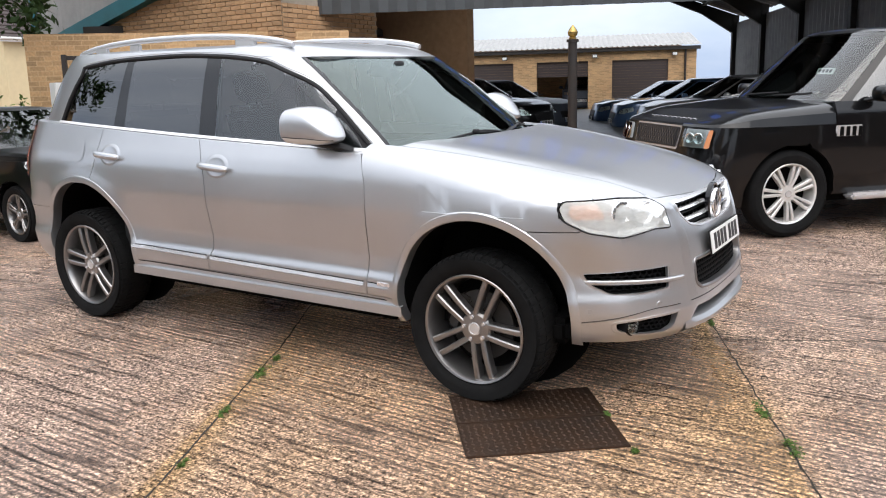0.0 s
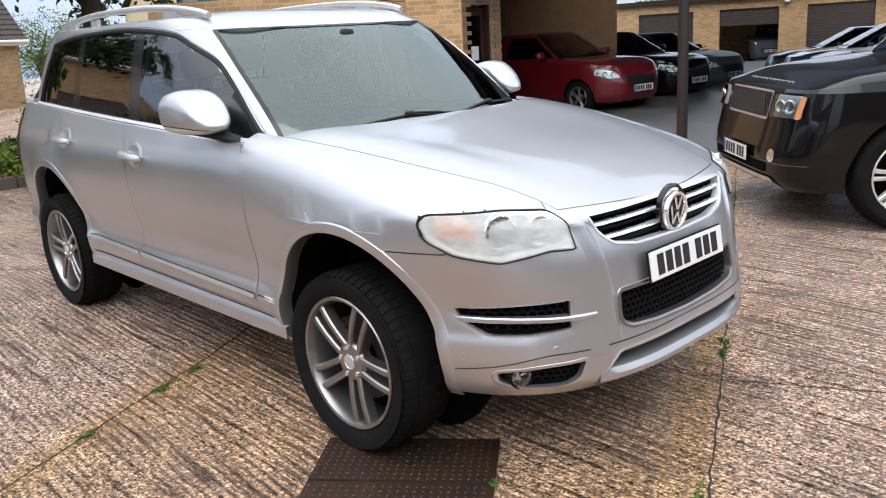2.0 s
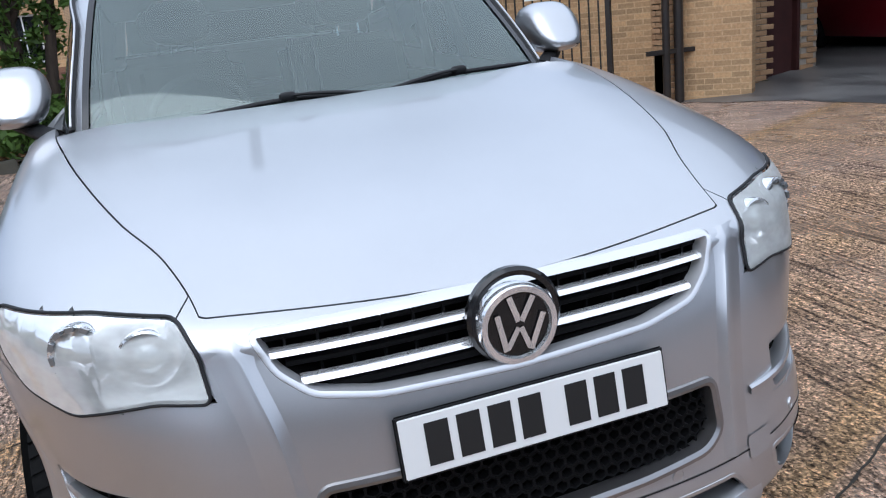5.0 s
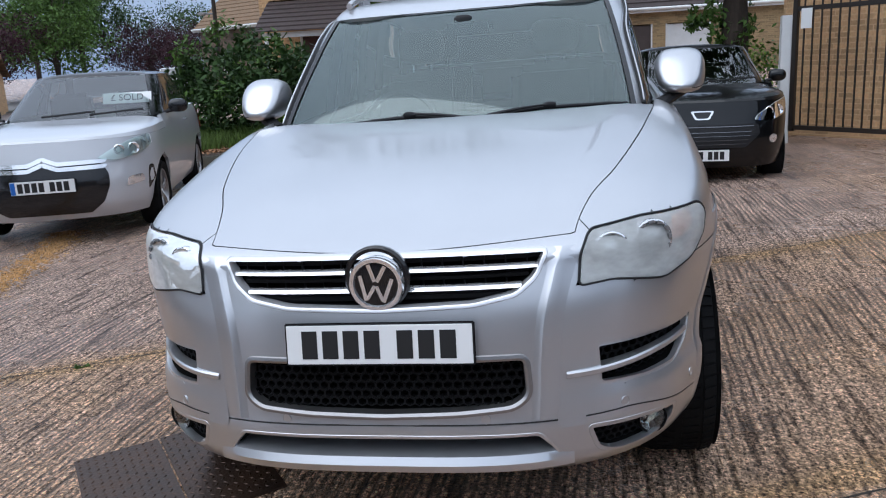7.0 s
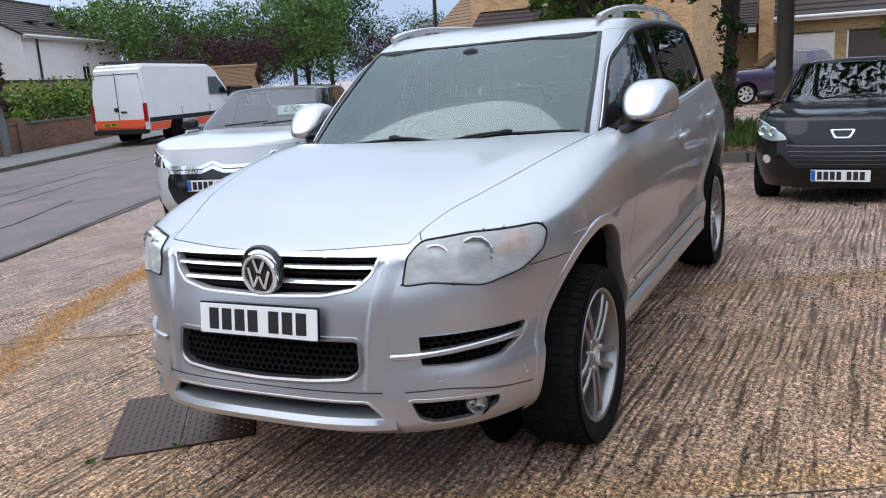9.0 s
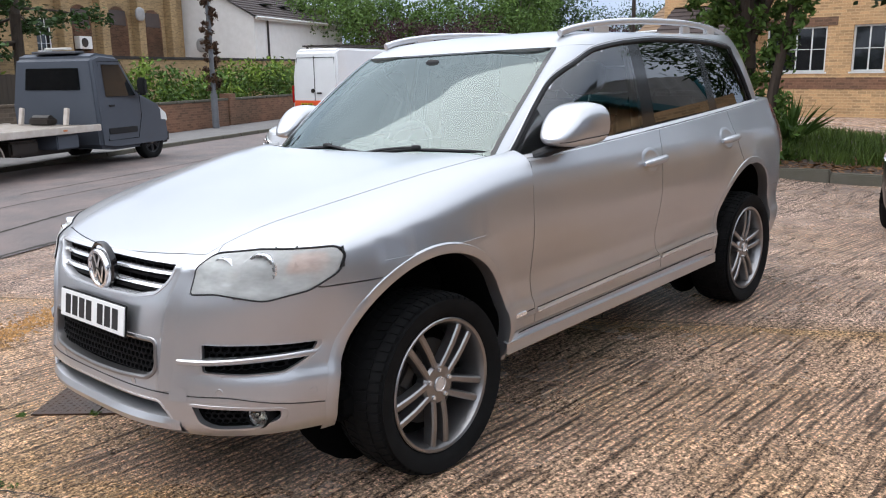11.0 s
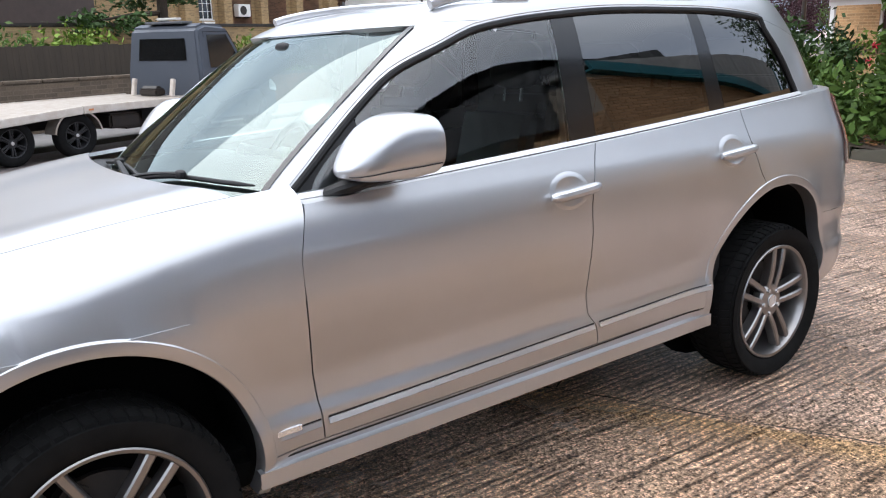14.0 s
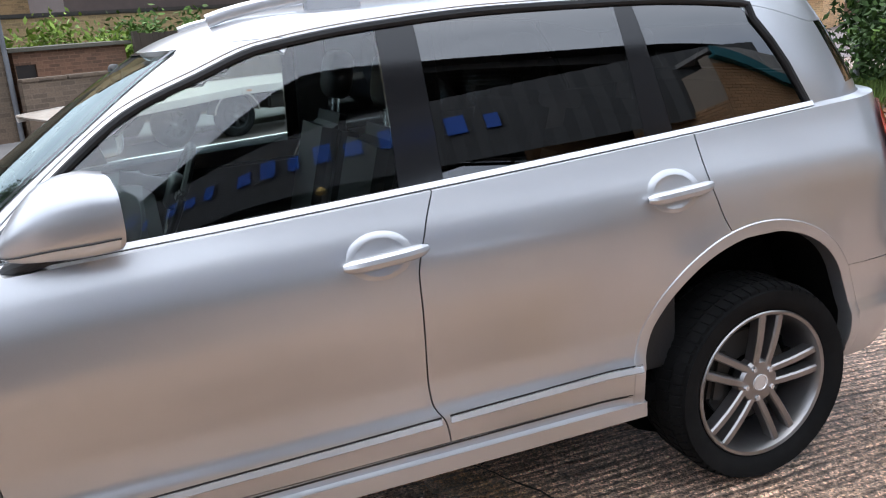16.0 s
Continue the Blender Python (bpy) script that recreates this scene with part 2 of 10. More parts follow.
def leaf_material(name, base, dark):
    m = material(name, base, 0.6, dark=dark, scale=9, spec=0.18)
    t = m.node_tree
    b = t.nodes["Principled BSDF"]
    gi = t.nodes.new("ShaderNodeNewGeometry")
    mr = t.nodes.new("ShaderNodeMapRange")
    mr.inputs["To Min"].default_value, mr.inputs["To Max"].default_value = 0.55, 1.45
    link(t, gi.outputs["Random Per Island"], mr.inputs["Value"])
    h = t.nodes.new("ShaderNodeHueSaturation")
    link(t, b.inputs["Base Color"].links[0].from_socket, h.inputs["Color"])
    link(t, mr.outputs["Result"], h.inputs["Value"])
    link(t, h.outputs["Color"], b.inputs["Base Color"])
    return m


M["leaf"] = leaf_material("green_leaf", (0.105, 0.175, 0.036), (0.055, 0.10, 0.022))
M["leaf_dark"] = leaf_material("dark_leaf", (0.05, 0.092, 0.024), (0.026, 0.05, 0.015))
M["leaf_lime"] = leaf_material("lime_leaf", (0.19, 0.27, 0.04), (0.11, 0.17, 0.026))
M["leaf_purple"] = leaf_material("purple_leaf", (0.062, 0.024, 0.030), (0.034, 0.015, 0.020))
M["leaf_dead"] = leaf_material("dead_leaf", (0.26, 0.13, 0.05), (0.14, 0.07, 0.035))
M["grass"] = leaf_material("grass_blade", (0.10, 0.15, 0.03), (0.06, 0.09, 0.02))
M["soil"] = material("soil", (0.075, 0.05, 0.032), 0.95, dark=(0.04, 0.028, 0.02), scale=8, grain=0.3, bump=0.7, bump_scale=60)


def concrete_material():
    """Wet tamped concrete: brushed ridges across each bay, pale worn stones, ochre and grey patches, wet sheen."""
    m = bpy.data.materials.new("tamped_concrete")
    m.use_nodes = True
    t = m.node_tree
    b = t.nodes["Principled BSDF"]
    tc = t.nodes.new("ShaderNodeTexCoord")

    def noise_at(scale, detail=5, rough=0.6, vec=None):
        n = t.nodes.new("ShaderNodeTexNoise")
        n.inputs["Scale"].default_value = scale
        n.inputs["Detail"].default_value = detail
        n.inputs["Roughness"].default_value = rough
        link(t, vec or tc.outputs["Object"], n.inputs["Vector"])
        return n.outputs["Fac"]

    def ramp(fac, *stops):
        r = t.nodes.new("ShaderNodeValToRGB")
        e = r.color_ramp.elements
        e[0].position, e[0].color = stops[0][0], (*stops[0][1], 1)
        e[1].position, e[1].color = stops[-1][0], (*stops[-1][1], 1)
        for p, c in stops[1:-1]:
            x = e.new(p)
            x.color = (*c, 1)
        link(t, fac, r.inputs["Fac"])
        return r.outputs["Color"]

    def mix(fac, a, c, mode='MIX'):
        x = t.nodes.new("ShaderNodeMix")
        x.data_type = 'RGBA'
        x.blend_type = mode
        if isinstance(fac, float):
            x.inputs["Factor"].default_value = fac
        else:
            link(t, fac, x.inputs["Factor"])
        link(t, a, x.inputs["A"])
        link(t, c, x.inputs["B"])
        return x.outputs["Result"]

    def arith(op, a, c, d=None):
        n = t.nodes.new("ShaderNodeMath")
        n.operation = op
        for k, q in enumerate((a, c) if d is None else (a, c, d)):
            if isinstance(q, (int, float)):
                n.inputs[k].default_value = q
            else:
                link(t, q, n.inputs[k])
        return n.outputs[0]

    def band(v, a, c):
        n = t.nodes.new("ShaderNodeMapRange")
        n.interpolation_type = 'SMOOTHSTEP'
        n.inputs["From Min"].default_value, n.inputs["From Max"].default_value = a, c
        link(t, v, n.inputs["Value"])
        return n.outputs["Result"]

    def beyond(nx, ny, c):
        """Distance from a joint line over the plan."""
        n = t.nodes.new("ShaderNodeVectorMath")
        n.operation = 'DOT_PRODUCT'
        link(t, tc.outputs["Object"], n.inputs[0])
        n.inputs[1].default_value = (nx, ny, 0)
        return arith('SUBTRACT', n.outputs["Value"], c)

    # each bay was poured from its own mix: the middle one is more ochre, and every bay turns ochre along its trowelled edges
    near_joint, far_joint = beyond(0.901, 0.434, 2.159), beyond(0.897, 0.4425, -0.31)
    middle = arith('MULTIPLY', band(far_joint, -0.02, 0.02), arith('SUBTRACT', 1.0, band(near_joint, -0.02, 0.02)))
    wander = noise_at(0.55, 4)
    edge = arith('MINIMUM', arith('ABSOLUTE', near_joint, 0.0), arith('ABSOLUTE', far_joint, 0.0))
    margin = arith('SUBTRACT', 1.0, band(arith('ADD', edge, arith('MULTIPLY', wander, 0.25)), 0.12, 0.36))
    ochre = arith('ADD', arith('MULTIPLY', middle, 0.55), arith('ADD', arith('MULTIPLY', margin, 0.55), arith('MULTIPLY_ADD', wander, 1.8, -0.85)))
    patches = ramp(ochre, (0.0, (0.52, 0.405, 0.345)), (0.5, (0.55, 0.40, 0.295)), (1.0, (0.52, 0.355, 0.20)))
    mottled = ramp(noise_at(3.2, 6, 0.7), (0.3, (0.60, 0.58, 0.57)), (0.7, (1.18, 1.15, 1.1)))
    base = mix(1.0, patches, mottled, 'MULTIPLY')
    # ridges of the tamping board, bent a little, broken into short worn bars
    bend = t.nodes.new("ShaderNodeVectorMath")
    bend.operation = 'MULTIPLY_ADD'
    nv = t.nodes.new("ShaderNodeTexNoise")
    nv.inputs["Scale"].default_value = 0.7
    link(t, tc.outputs["Object"], nv.inputs["Vector"])
    link(t, nv.outputs["Color"], bend.inputs[0])
    bend.inputs[1].default_value = (0.10, 0.10, 0)
    link(t, tc.outputs["Object"], bend.inputs[2])

    def along(sx, sy, detail, rough):
        mp = t.nodes.new("ShaderNodeMapping")
        mp.inputs["Rotation"].default_value = (0, 0, radians(8))
        mp.inputs["Scale"].default_value = (sx, sy, 1.0)
        link(t, bend.outputs[0], mp.inputs["Vector"])
        return noise_at(1.0, detail, rough, mp.outputs["Vector"])

    ridges = along(1.6, 26.0, 3, 0.55)
    bars = along(30.0, 62.0, 4, 0.7)
    # the regular print of the board, clearest where the surface is least worn
    turn = t.nodes.new("ShaderNodeMapping")
    turn.inputs["Rotation"].default_value = (0, 0, radians(8))
    turn.inputs["Scale"].default_value = (0.3, 1.0, 1.0)
    link(t, bend.outputs[0], turn.inputs["Vector"])
    wave = t.nodes.new("ShaderNodeTexWave")
    wave.bands_direction = 'Y'
    for key, v in (("Scale", 8.4), ("Distortion", 2.2), ("Detail", 3.0), ("Detail Scale", 2.5), ("Detail Roughness", 0.6)):
        wave.inputs[key].default_value = v
    link(t, turn.outputs["Vector"], wave.inputs["Vector"])
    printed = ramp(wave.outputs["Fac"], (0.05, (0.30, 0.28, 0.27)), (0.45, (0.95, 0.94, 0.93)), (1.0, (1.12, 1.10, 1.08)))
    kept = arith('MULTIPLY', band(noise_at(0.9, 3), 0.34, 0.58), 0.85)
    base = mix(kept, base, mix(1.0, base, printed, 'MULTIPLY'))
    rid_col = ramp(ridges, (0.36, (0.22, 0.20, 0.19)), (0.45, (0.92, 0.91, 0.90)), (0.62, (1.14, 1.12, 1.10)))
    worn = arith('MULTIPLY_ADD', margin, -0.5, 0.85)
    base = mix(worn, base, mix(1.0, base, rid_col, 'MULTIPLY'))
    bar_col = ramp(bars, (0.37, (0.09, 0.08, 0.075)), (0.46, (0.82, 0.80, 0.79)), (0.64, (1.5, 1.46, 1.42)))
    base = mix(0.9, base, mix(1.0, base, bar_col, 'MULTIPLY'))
    # exposed stones
    vo = t.nodes.new("ShaderNodeTexVoronoi")
    vo.inputs["Scale"].default_value = 115.0
    link(t, tc.outputs["Object"], vo.inputs["Vector"])
    stone = ramp(vo.outputs["Color"], (0.15, (0.30, 0.28, 0.27)), (0.5, (0.90, 0.88, 0.86)), (0.9, (2.5, 2.42, 2.35)))
    base = mix(0.85, base, mix(1.0, base, stone, 'MULTIPLY'))
    link(t, base, b.inputs["Base Color"])
    wet = noise_at(0.9, 4)
    mr = t.nodes.new("ShaderNodeMapRange")
    mr.inputs["From Min"].default_value, mr.inputs["From Max"].default_value = 0.35, 0.65
    mr.inputs["To Min"].default_value, mr.inputs["To Max"].default_value = 0.15, 0.42
    link(t, wet, mr.inputs["Value"])
    link(t, mr.outputs["Result"], b.inputs["Roughness"])

    def madd(a, k, c):
        n = t.nodes.new("ShaderNodeMath")
        n.operation = 'MULTIPLY_ADD'
        link(t, a, n.inputs[0])
        n.inputs[1].default_value = k
        link(t, c, n.inputs[2])
        return n.outputs[0]

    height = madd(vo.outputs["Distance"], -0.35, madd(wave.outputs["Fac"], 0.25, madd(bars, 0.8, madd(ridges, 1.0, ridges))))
    bp = t.nodes.new("ShaderNodeBump")
    bp.inputs["Strength"].default_value = 1.0
    bp.inputs["Distance"].default_value = 0.028
    link(t, height, bp.inputs["Height"])
    link(t, bp.outputs["Normal"], b.inputs["Normal"])
    return m


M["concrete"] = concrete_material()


def brickwork(name, base, dark, mortar, size=1.0):
    """Far brick walls: coursed brick by material, with stained patches."""
    m = material(name, base, 0.9, dark=dark, scale=0.5, grain=0.2, grain_scale=30, bump=0.2, bump_scale=40, contrast=0.2)
    t = m.node_tree
    b = t.nodes["Principled BSDF"]
    src = b.inputs["Base Color"].links[0].from_socket
    tc = t.nodes.new("ShaderNodeTexCoord")
    sp = t.nodes.new("ShaderNodeSeparateXYZ")
    link(t, tc.outputs["Object"], sp.inputs[0])
    ad = t.nodes.new("ShaderNodeMath")
    link(t, sp.outputs["X"], ad.inputs[0])
    link(t, sp.outputs["Y"], ad.inputs[1])
    cb = t.nodes.new("ShaderNodeCombineXYZ")
    link(t, ad.outputs[0], cb.inputs["X"])
    link(t, sp.outputs["Z"], cb.inputs["Y"])
    br = t.nodes.new("ShaderNodeTexBrick")
    br.inputs["Scale"].default_value = 1.0
    br.inputs["Brick Width"].default_value = 0.225 * size
    br.inputs["Row Height"].default_value = 0.075 * size
    br.inputs["Mortar Size"].default_value = 0.008 * size
    br.inputs["Color1"].default_value = (0.75, 0.75, 0.75, 1)
    br.inputs["Color2"].default_value = (1.25, 1.2, 1.15, 1)
    br.inputs["Mortar"].default_value = (*mortar, 1)
    link(t, cb.outputs[0], br.inputs["Vector"])
    mx = t.nodes.new("ShaderNodeMix")
    mx.data_type, mx.blend_type = 'RGBA', 'MULTIPLY'
    mx.inputs["Factor"].default_value = 1.0
    link(t, src, mx.inputs["A"])
    link(t, br.outputs["Color"], mx.inputs["B"])
    link(t, mx.outputs["Result"], b.inputs["Base Color"])
    return m


M["wall_red"] = brickwork("garden_wall_brick", (0.20, 0.105, 0.065), (0.11, 0.07, 0.045), (1.3, 1.3, 1.25))
M["wall_buff"] = brickwork("yellow_stock_brick", (0.34, 0.245, 0.125), (0.22, 0.155, 0.085), (1.2, 1.2, 1.2))
M["wall_orange"] = brickwork("orange_brick", (0.52, 0.34, 0.18), (0.42, 0.26, 0.13), (1.25, 1.35, 1.4))
M["wall_old"] = brickwork("old_stone_brick", (0.17, 0.125, 0.09), (0.09, 0.07, 0.05), (1.2, 1.2, 1.2), 1.3)
M["flower"] = leaf_material("red_petal", (0.55, 0.03, 0.06), (0.4, 0.02, 0.04))
M["gravel"] = leaf_material("ochre_gravel", (0.48, 0.28, 0.11), (0.30, 0.16, 0.06))
M["pavement"] = material("pavement_asphalt", (0.17, 0.16, 0.155), 0.8, dark=(0.11, 0.105, 0.10), scale=1.1, grain=0.25, bump=0.3)
for k in ("black_paint", "grey_paint"):
    sock(M[k].node_tree.nodes["Principled BSDF"], "Specular IOR Level").default_value = 0.1
    sock(M[k].node_tree.nodes["Principled BSDF"], "Coat Weight").default_value = 0.7 if k == "black_paint" else 0.15
M["grille_black"] = material("grille_black", (0.006, 0.006, 0.0065), 0.6, spec=0.12)
M["wall_garage"] = brickwork("buff_garage_brick", (0.50, 0.33, 0.17), (0.40, 0.25, 0.13), (1.2, 1.25, 1.3))
M["lamp_dark"] = material("lamp_dark", (0.42, 0.42, 0.43), 0.3, 0.2)
M["lamp_bowl"] = material("lamp_bowl", (0.86, 0.87, 0.87), 0.3, 0.25)
M["dark_chrome"] = material("dark_chrome", (0.20, 0.20, 0.21), 0.25, 0.7)
M["belt_bright"] = material("bright_belt", (0.86, 0.86, 0.87), 0.22, 0.35)
M["bulb_glass"] = material("bulb_glass", (0.50, 0.52, 0.52), 0.08, 0.5, coat=1.0)
M["bulb_grey"] = material("bulb_grey", (0.22, 0.23, 0.24), 0.12, 0.4, coat=1.0)
M["glass_screen"] = glass("windscreen_glass", (0.76, 0.88, 0.86), 2.1, (0.88, 1.0, 0.96))

# ---- helpers for building ----
def mesh_object(name, bm, mat, parent=None, label="", smooth=True):
    me = bpy.data.meshes.new(name)
    bm.to_mesh(me)
    bm.free()
    for m in (mat if isinstance(mat, (list, tuple)) else [mat]):
        me.materials.append(M[m] if isinstance(m, str) else m)
    if smooth:
        me.polygons.foreach_set("use_smooth", [True] * len(me.polygons))
        me.set_sharp_from_angle(angle=radians(32))
    ob = new(name, me)
    if parent:
        ob.parent = parent
    if label:
        ob["label"] = label
    return ob


def part(name, bm, mat, parent, label="", smooth=True):
    return mesh_object(name, bm, mat, parent, label, smooth)


def thing(name, m, label, category, group="", kind=""):
    """An Empty at a thing's base, at the pose m."""
    ob = new(name)
    ob.empty_display_size = 0.1
    ob.matrix_world = m
    return tagged(ob, label, category, group, kind)


def on_slope(x, y, turn=0.0, z=0.0):
    return SLOPE @ pose(x, y, z, 0, 0, turn)


def upright(x, y, turn=0.0, z=0.0):
    """A pose with true upright axis over a place of the forecourt's plane."""
    p = SLOPE @ Vector((x, y, z))
    return pose(p.x, p.y, p.z, 0, 0, turn)


def box(bm, x0, x1, y0, y1, z0, z1, bevel=0.0, seg=2):
    vs = [bm.verts.new(v) for v in ((x0, y0, z0), (x1, y0, z0), (x1, y1, z0), (x0, y1, z0), (x0, y0, z1), (x1, y0, z1), (x1, y1, z1), (x0, y1, z1))]
    fs = [bm.faces.new([vs[i] for i in f]) for f in ((3, 2, 1, 0), (4, 5, 6, 7), (0, 1, 5, 4), (1, 2, 6, 5), (2, 3, 7, 6), (3, 0, 4, 7))]
    if bevel:
        es = list({e for f in fs for e in f.edges})
        bmesh.ops.bevel(bm, geom=es, offset=bevel, segments=seg, affect='EDGES')
    return bm


def boxed(*a, **k):
    return box(bmesh.new(), *a, **k)


def cylinder(bm, p, q, r0, r1=None, n=16, caps=True):
    p, q = Vector(p), Vector(q)
    r1 = r0 if r1 is None else r1
    turn = (q - p).to_track_quat('Z', 'Y').to_matrix()
    rings = []
    for c, r in ((p, r0), (q, r1)):
        rings.append([bm.verts.new(c + turn @ Vector((r * math.cos(2 * math.pi * i / n), r * math.sin(2 * math.pi * i / n), 0))) for i in range(n)])
    for i in range(n):
        bm.faces.new((rings[0][i], rings[0][(i + 1) % n], rings[1][(i + 1) % n], rings[1][i]))
    if caps:
        bm.faces.new(rings[0][::-1])
        bm.faces.new(rings[1])
    return bm


def grid_faces(bm, rows, closed=False):
    """Faces between rows of points; returns the vertices."""
    vs = [[bm.verts.new(p) for p in row] for row in rows]
    for a, b in zip(vs, vs[1:]):
        n = len(a)
        for i in range(n if closed else n - 1):
            j = (i + 1) % n
            if len({a[i], a[j], b[j], b[i]}) == 4:
                bm.faces.new((a[i], a[j], b[j], b[i]))
    return vs


def lerp(a, b, t):
    return a + (b - a) * t


def smooth(a, b, x):
    t = min(1.0, max(0.0, (x - a) / (b - a)))
    return t * t * (3 - 2 * t)


def curve(pts):
    """A smooth function through a few (x, y) points, in ascending x."""
    xs, ys = [p[0] for p in pts], [p[1] for p in pts]
    n = len(xs)
    d = [(ys[i + 1] - ys[i]) / (xs[i + 1] - xs[i]) for i in range(n - 1)]
    m = [d[0]] + [0.0 if d[i - 1] * d[i] <= 0 else 2 * d[i - 1] * d[i] / (d[i - 1] + d[i]) for i in range(1, n - 1)] + [d[-1]]

    def f(x):
        if x <= xs[0]:
            return ys[0]
        if x >= xs[-1]:
            return ys[-1]
        i = next(k for k in range(n - 1) if x <= xs[k + 1])
        h = xs[i + 1] - xs[i]
        t = (x - xs[i]) / h
        return (ys[i] * (1 + 2 * t) * (1 - t) ** 2 + m[i] * h * t * (1 - t) ** 2 + ys[i + 1] * t * t * (3 - 2 * t) + m[i + 1] * h * t * t * (t - 1))
    return f


# ---- the ground ----
ROAD_DIR = Vector((-0.916, -0.400, 0))
ROAD_OUT = Vector((0.400, -0.916, 0))
STREET_TURN = -156.4


def ground_z(x, y):
    """Height of the ground over the forecourt's plane: a slight fall to the planting bed, level land far off."""
    z = -0.055 * min(max(-x - 2.0, 0.0), 4.6) * smooth(-3.8, -0.5, y) * (1 - smooth(6, 9, y))
    level = 0.0148 * x - 0.0239 * y
    r = math.hypot(x, y)
    if y > 6:
        return lerp(z, level, smooth(12, 60, r))
    k = smooth(-12, -5, y)
    return lerp(z, level, smooth(lerp(34, 13, k), lerp(90, 32, k), r))


def place(x, y, turn=0.0, dz=0.0):
    """Upright on the ground."""
    return upright(x, y, turn, ground_z(x, y) + dz)


def street(a, s, dz=0.0, turn=0.0):
    """Upright at a along the street and s across it; local x runs along the street, local -y looks at the forecourt."""
    p = ROAD_DIR * a + ROAD_OUT * s
    return place(p.x, p.y, STREET_TURN + turn, dz)


def build_ground():
    xs = sorted(set([round(-12 + 0.5 * i, 3) for i in range(41)] + [-900, -400, -200, -120, -80, -60, -48, -40, -34, -28, -24, -20, -16, -14, 10, 12, 15, 20, 28, 40, 60, 100, 200, 400, 900]))
    ys = sorted(set([round(-16 + 0.5 * i, 3) for i in range(57)] + [-900, -400, -200, -120, -80, -60, -48, -40, -34, -28, -24, -20, 14, 16, 20, 24, 30, 36, 44, 60, 80, 120, 200, 400, 900]))
    bm = bmesh.new()
    grid_faces(bm, [[(x, y, ground_z(x, y)) for x in xs] for y in ys])
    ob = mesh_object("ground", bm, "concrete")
    ob.matrix_world = SLOPE
    return tagged(ob, "wet tamped concrete forecourt with worn brushed ridges", "ground", kind="structure")


build_ground()


def build_yard():
    """Smooth dark wet concrete of the yard behind the forecourt, laid on the ground."""
    xs = [-24, -20, -16, -14] + [-12 + 0.5 * i for i in range(41)] + [10, 12, 15]
    ys = [6.0 + 0.5 * i for i in range(13)] + [14, 16, 20, 24, 30, 36]
    bm = bmesh.new()
    rows = []
    for j, y in enumerate(ys):
        row = []
        for x in xs:
            v = y + (0.18 * math.sin(x * 1.3) + 0.06 * math.sin(x * 4.1) + 0.10 * max(x, 0) if j == 0 else 0.0)
            row.append((x, min(v, 6.45) if j == 0 else y, ground_z(x, y) + 0.007))
        rows.append(row)
    grid_faces(bm, rows)
    ob = mesh_object("yard_floor", bm, "yard_concrete")
    ob.matrix_world = SLOPE
    return tagged(ob, "smooth dark wet concrete yard floor with pale streaks", "floor", kind="structure")


M["yard_concrete"] = material("yard_concrete", (0.16, 0.155, 0.15), 0.38, dark=(0.045, 0.044, 0.045), scale=0.9, grain=0.2, grain_scale=90, bump=0.25, bump_scale=60, rough_var=0.22, stretch=(1.0, 2.2, 1.0), contrast=0.2)
build_yard()

# ---- the silver off-road estate ----
HUB_X, HUB_Z = 1.4275, 0.350
ARCH = {1: (1.448, 0.423, 0.434), -1: (-1.382, 0.462, 0.425)}
Z0 = 0.88
side_w = curve([(0.28, 0.845), (0.36, 0.882), (0.42, 0.895), (0.47, 0.903), (0.515, 0.905), (0.56, 0.892), (0.62, 0.890), (0.70, 0.905), (0.80, 0.926), (0.88, 0.935), (0.98, 0.932), (1.06, 0.915), (1.13, 0.888), (1.20, 0.862), (1.28, 0.838)])
nose_x = curve([(0.28, 2.16), (0.33, 2.29), (0.38, 2.325), (0.45, 2.325), (0.50, 2.315), (0.64, 2.292), (0.76, 2.268), (0.88, 2.225)])
tail_x = curve([(0.28, -2.14), (0.40, -2.27), (0.55, -2.30), (0.72, -2.29), (0.78, -2.25), (1.00, -2.21), (1.28, -2.14)])
hood_c = curve([(0.80, 1.185), (1.05, 1.160), (1.40, 1.115), (1.80, 1.045), (2.05, 0.985), (2.16, 0.955), (2.24, 0.93)])
shut_y = curve([(0.80, 0.81), (1.00, 0.79), (1.20, 0.757), (1.40, 0.718), (1.76, 0.622), (1.95, 0.548), (2.10, 0.512), (2.3, 0.49)])
belt_z = curve([(-2.3, 1.265), (-1.78, 1.240), (-0.42, 1.172), (0.77, 1.125), (0.95, 1.118)])
gap1 = curve([(0.30, 0.812), (0.42, 0.818), (0.60, 0.833), (0.95, 0.858), (1.13, 0.815)])
gap2 = curve([(0.30, -0.320), (0.42, -0.312), (0.50, -0.300), (0.56, -0.268), (0.62, -0.262), (0.95, -0.252), (1.08, -0.290), (1.18, -0.335)])
gap3 = curve([(0.30, -1.34), (0.88, -1.275), (0.97, -1.238), (1.10, -1.205), (1.24, -1.190)])
NEXP = 3.2


def flare(x, z):
    """How far the wheel arches stand out."""
    out = 0.0
    for cx, cz, r in ARCH.values():
        d = math.hypot(x - cx, z - cz) - r
        out += 0.018 * math.exp(-(d / 0.075) ** 2) if d > 0 else 0.018
    return out


def width(x, z):
    return side_w(z) * (1 - 0.02 * smooth(-1.0, -2.2, x)) + flare(x, z) * smooth(0.28, 0.45, z)


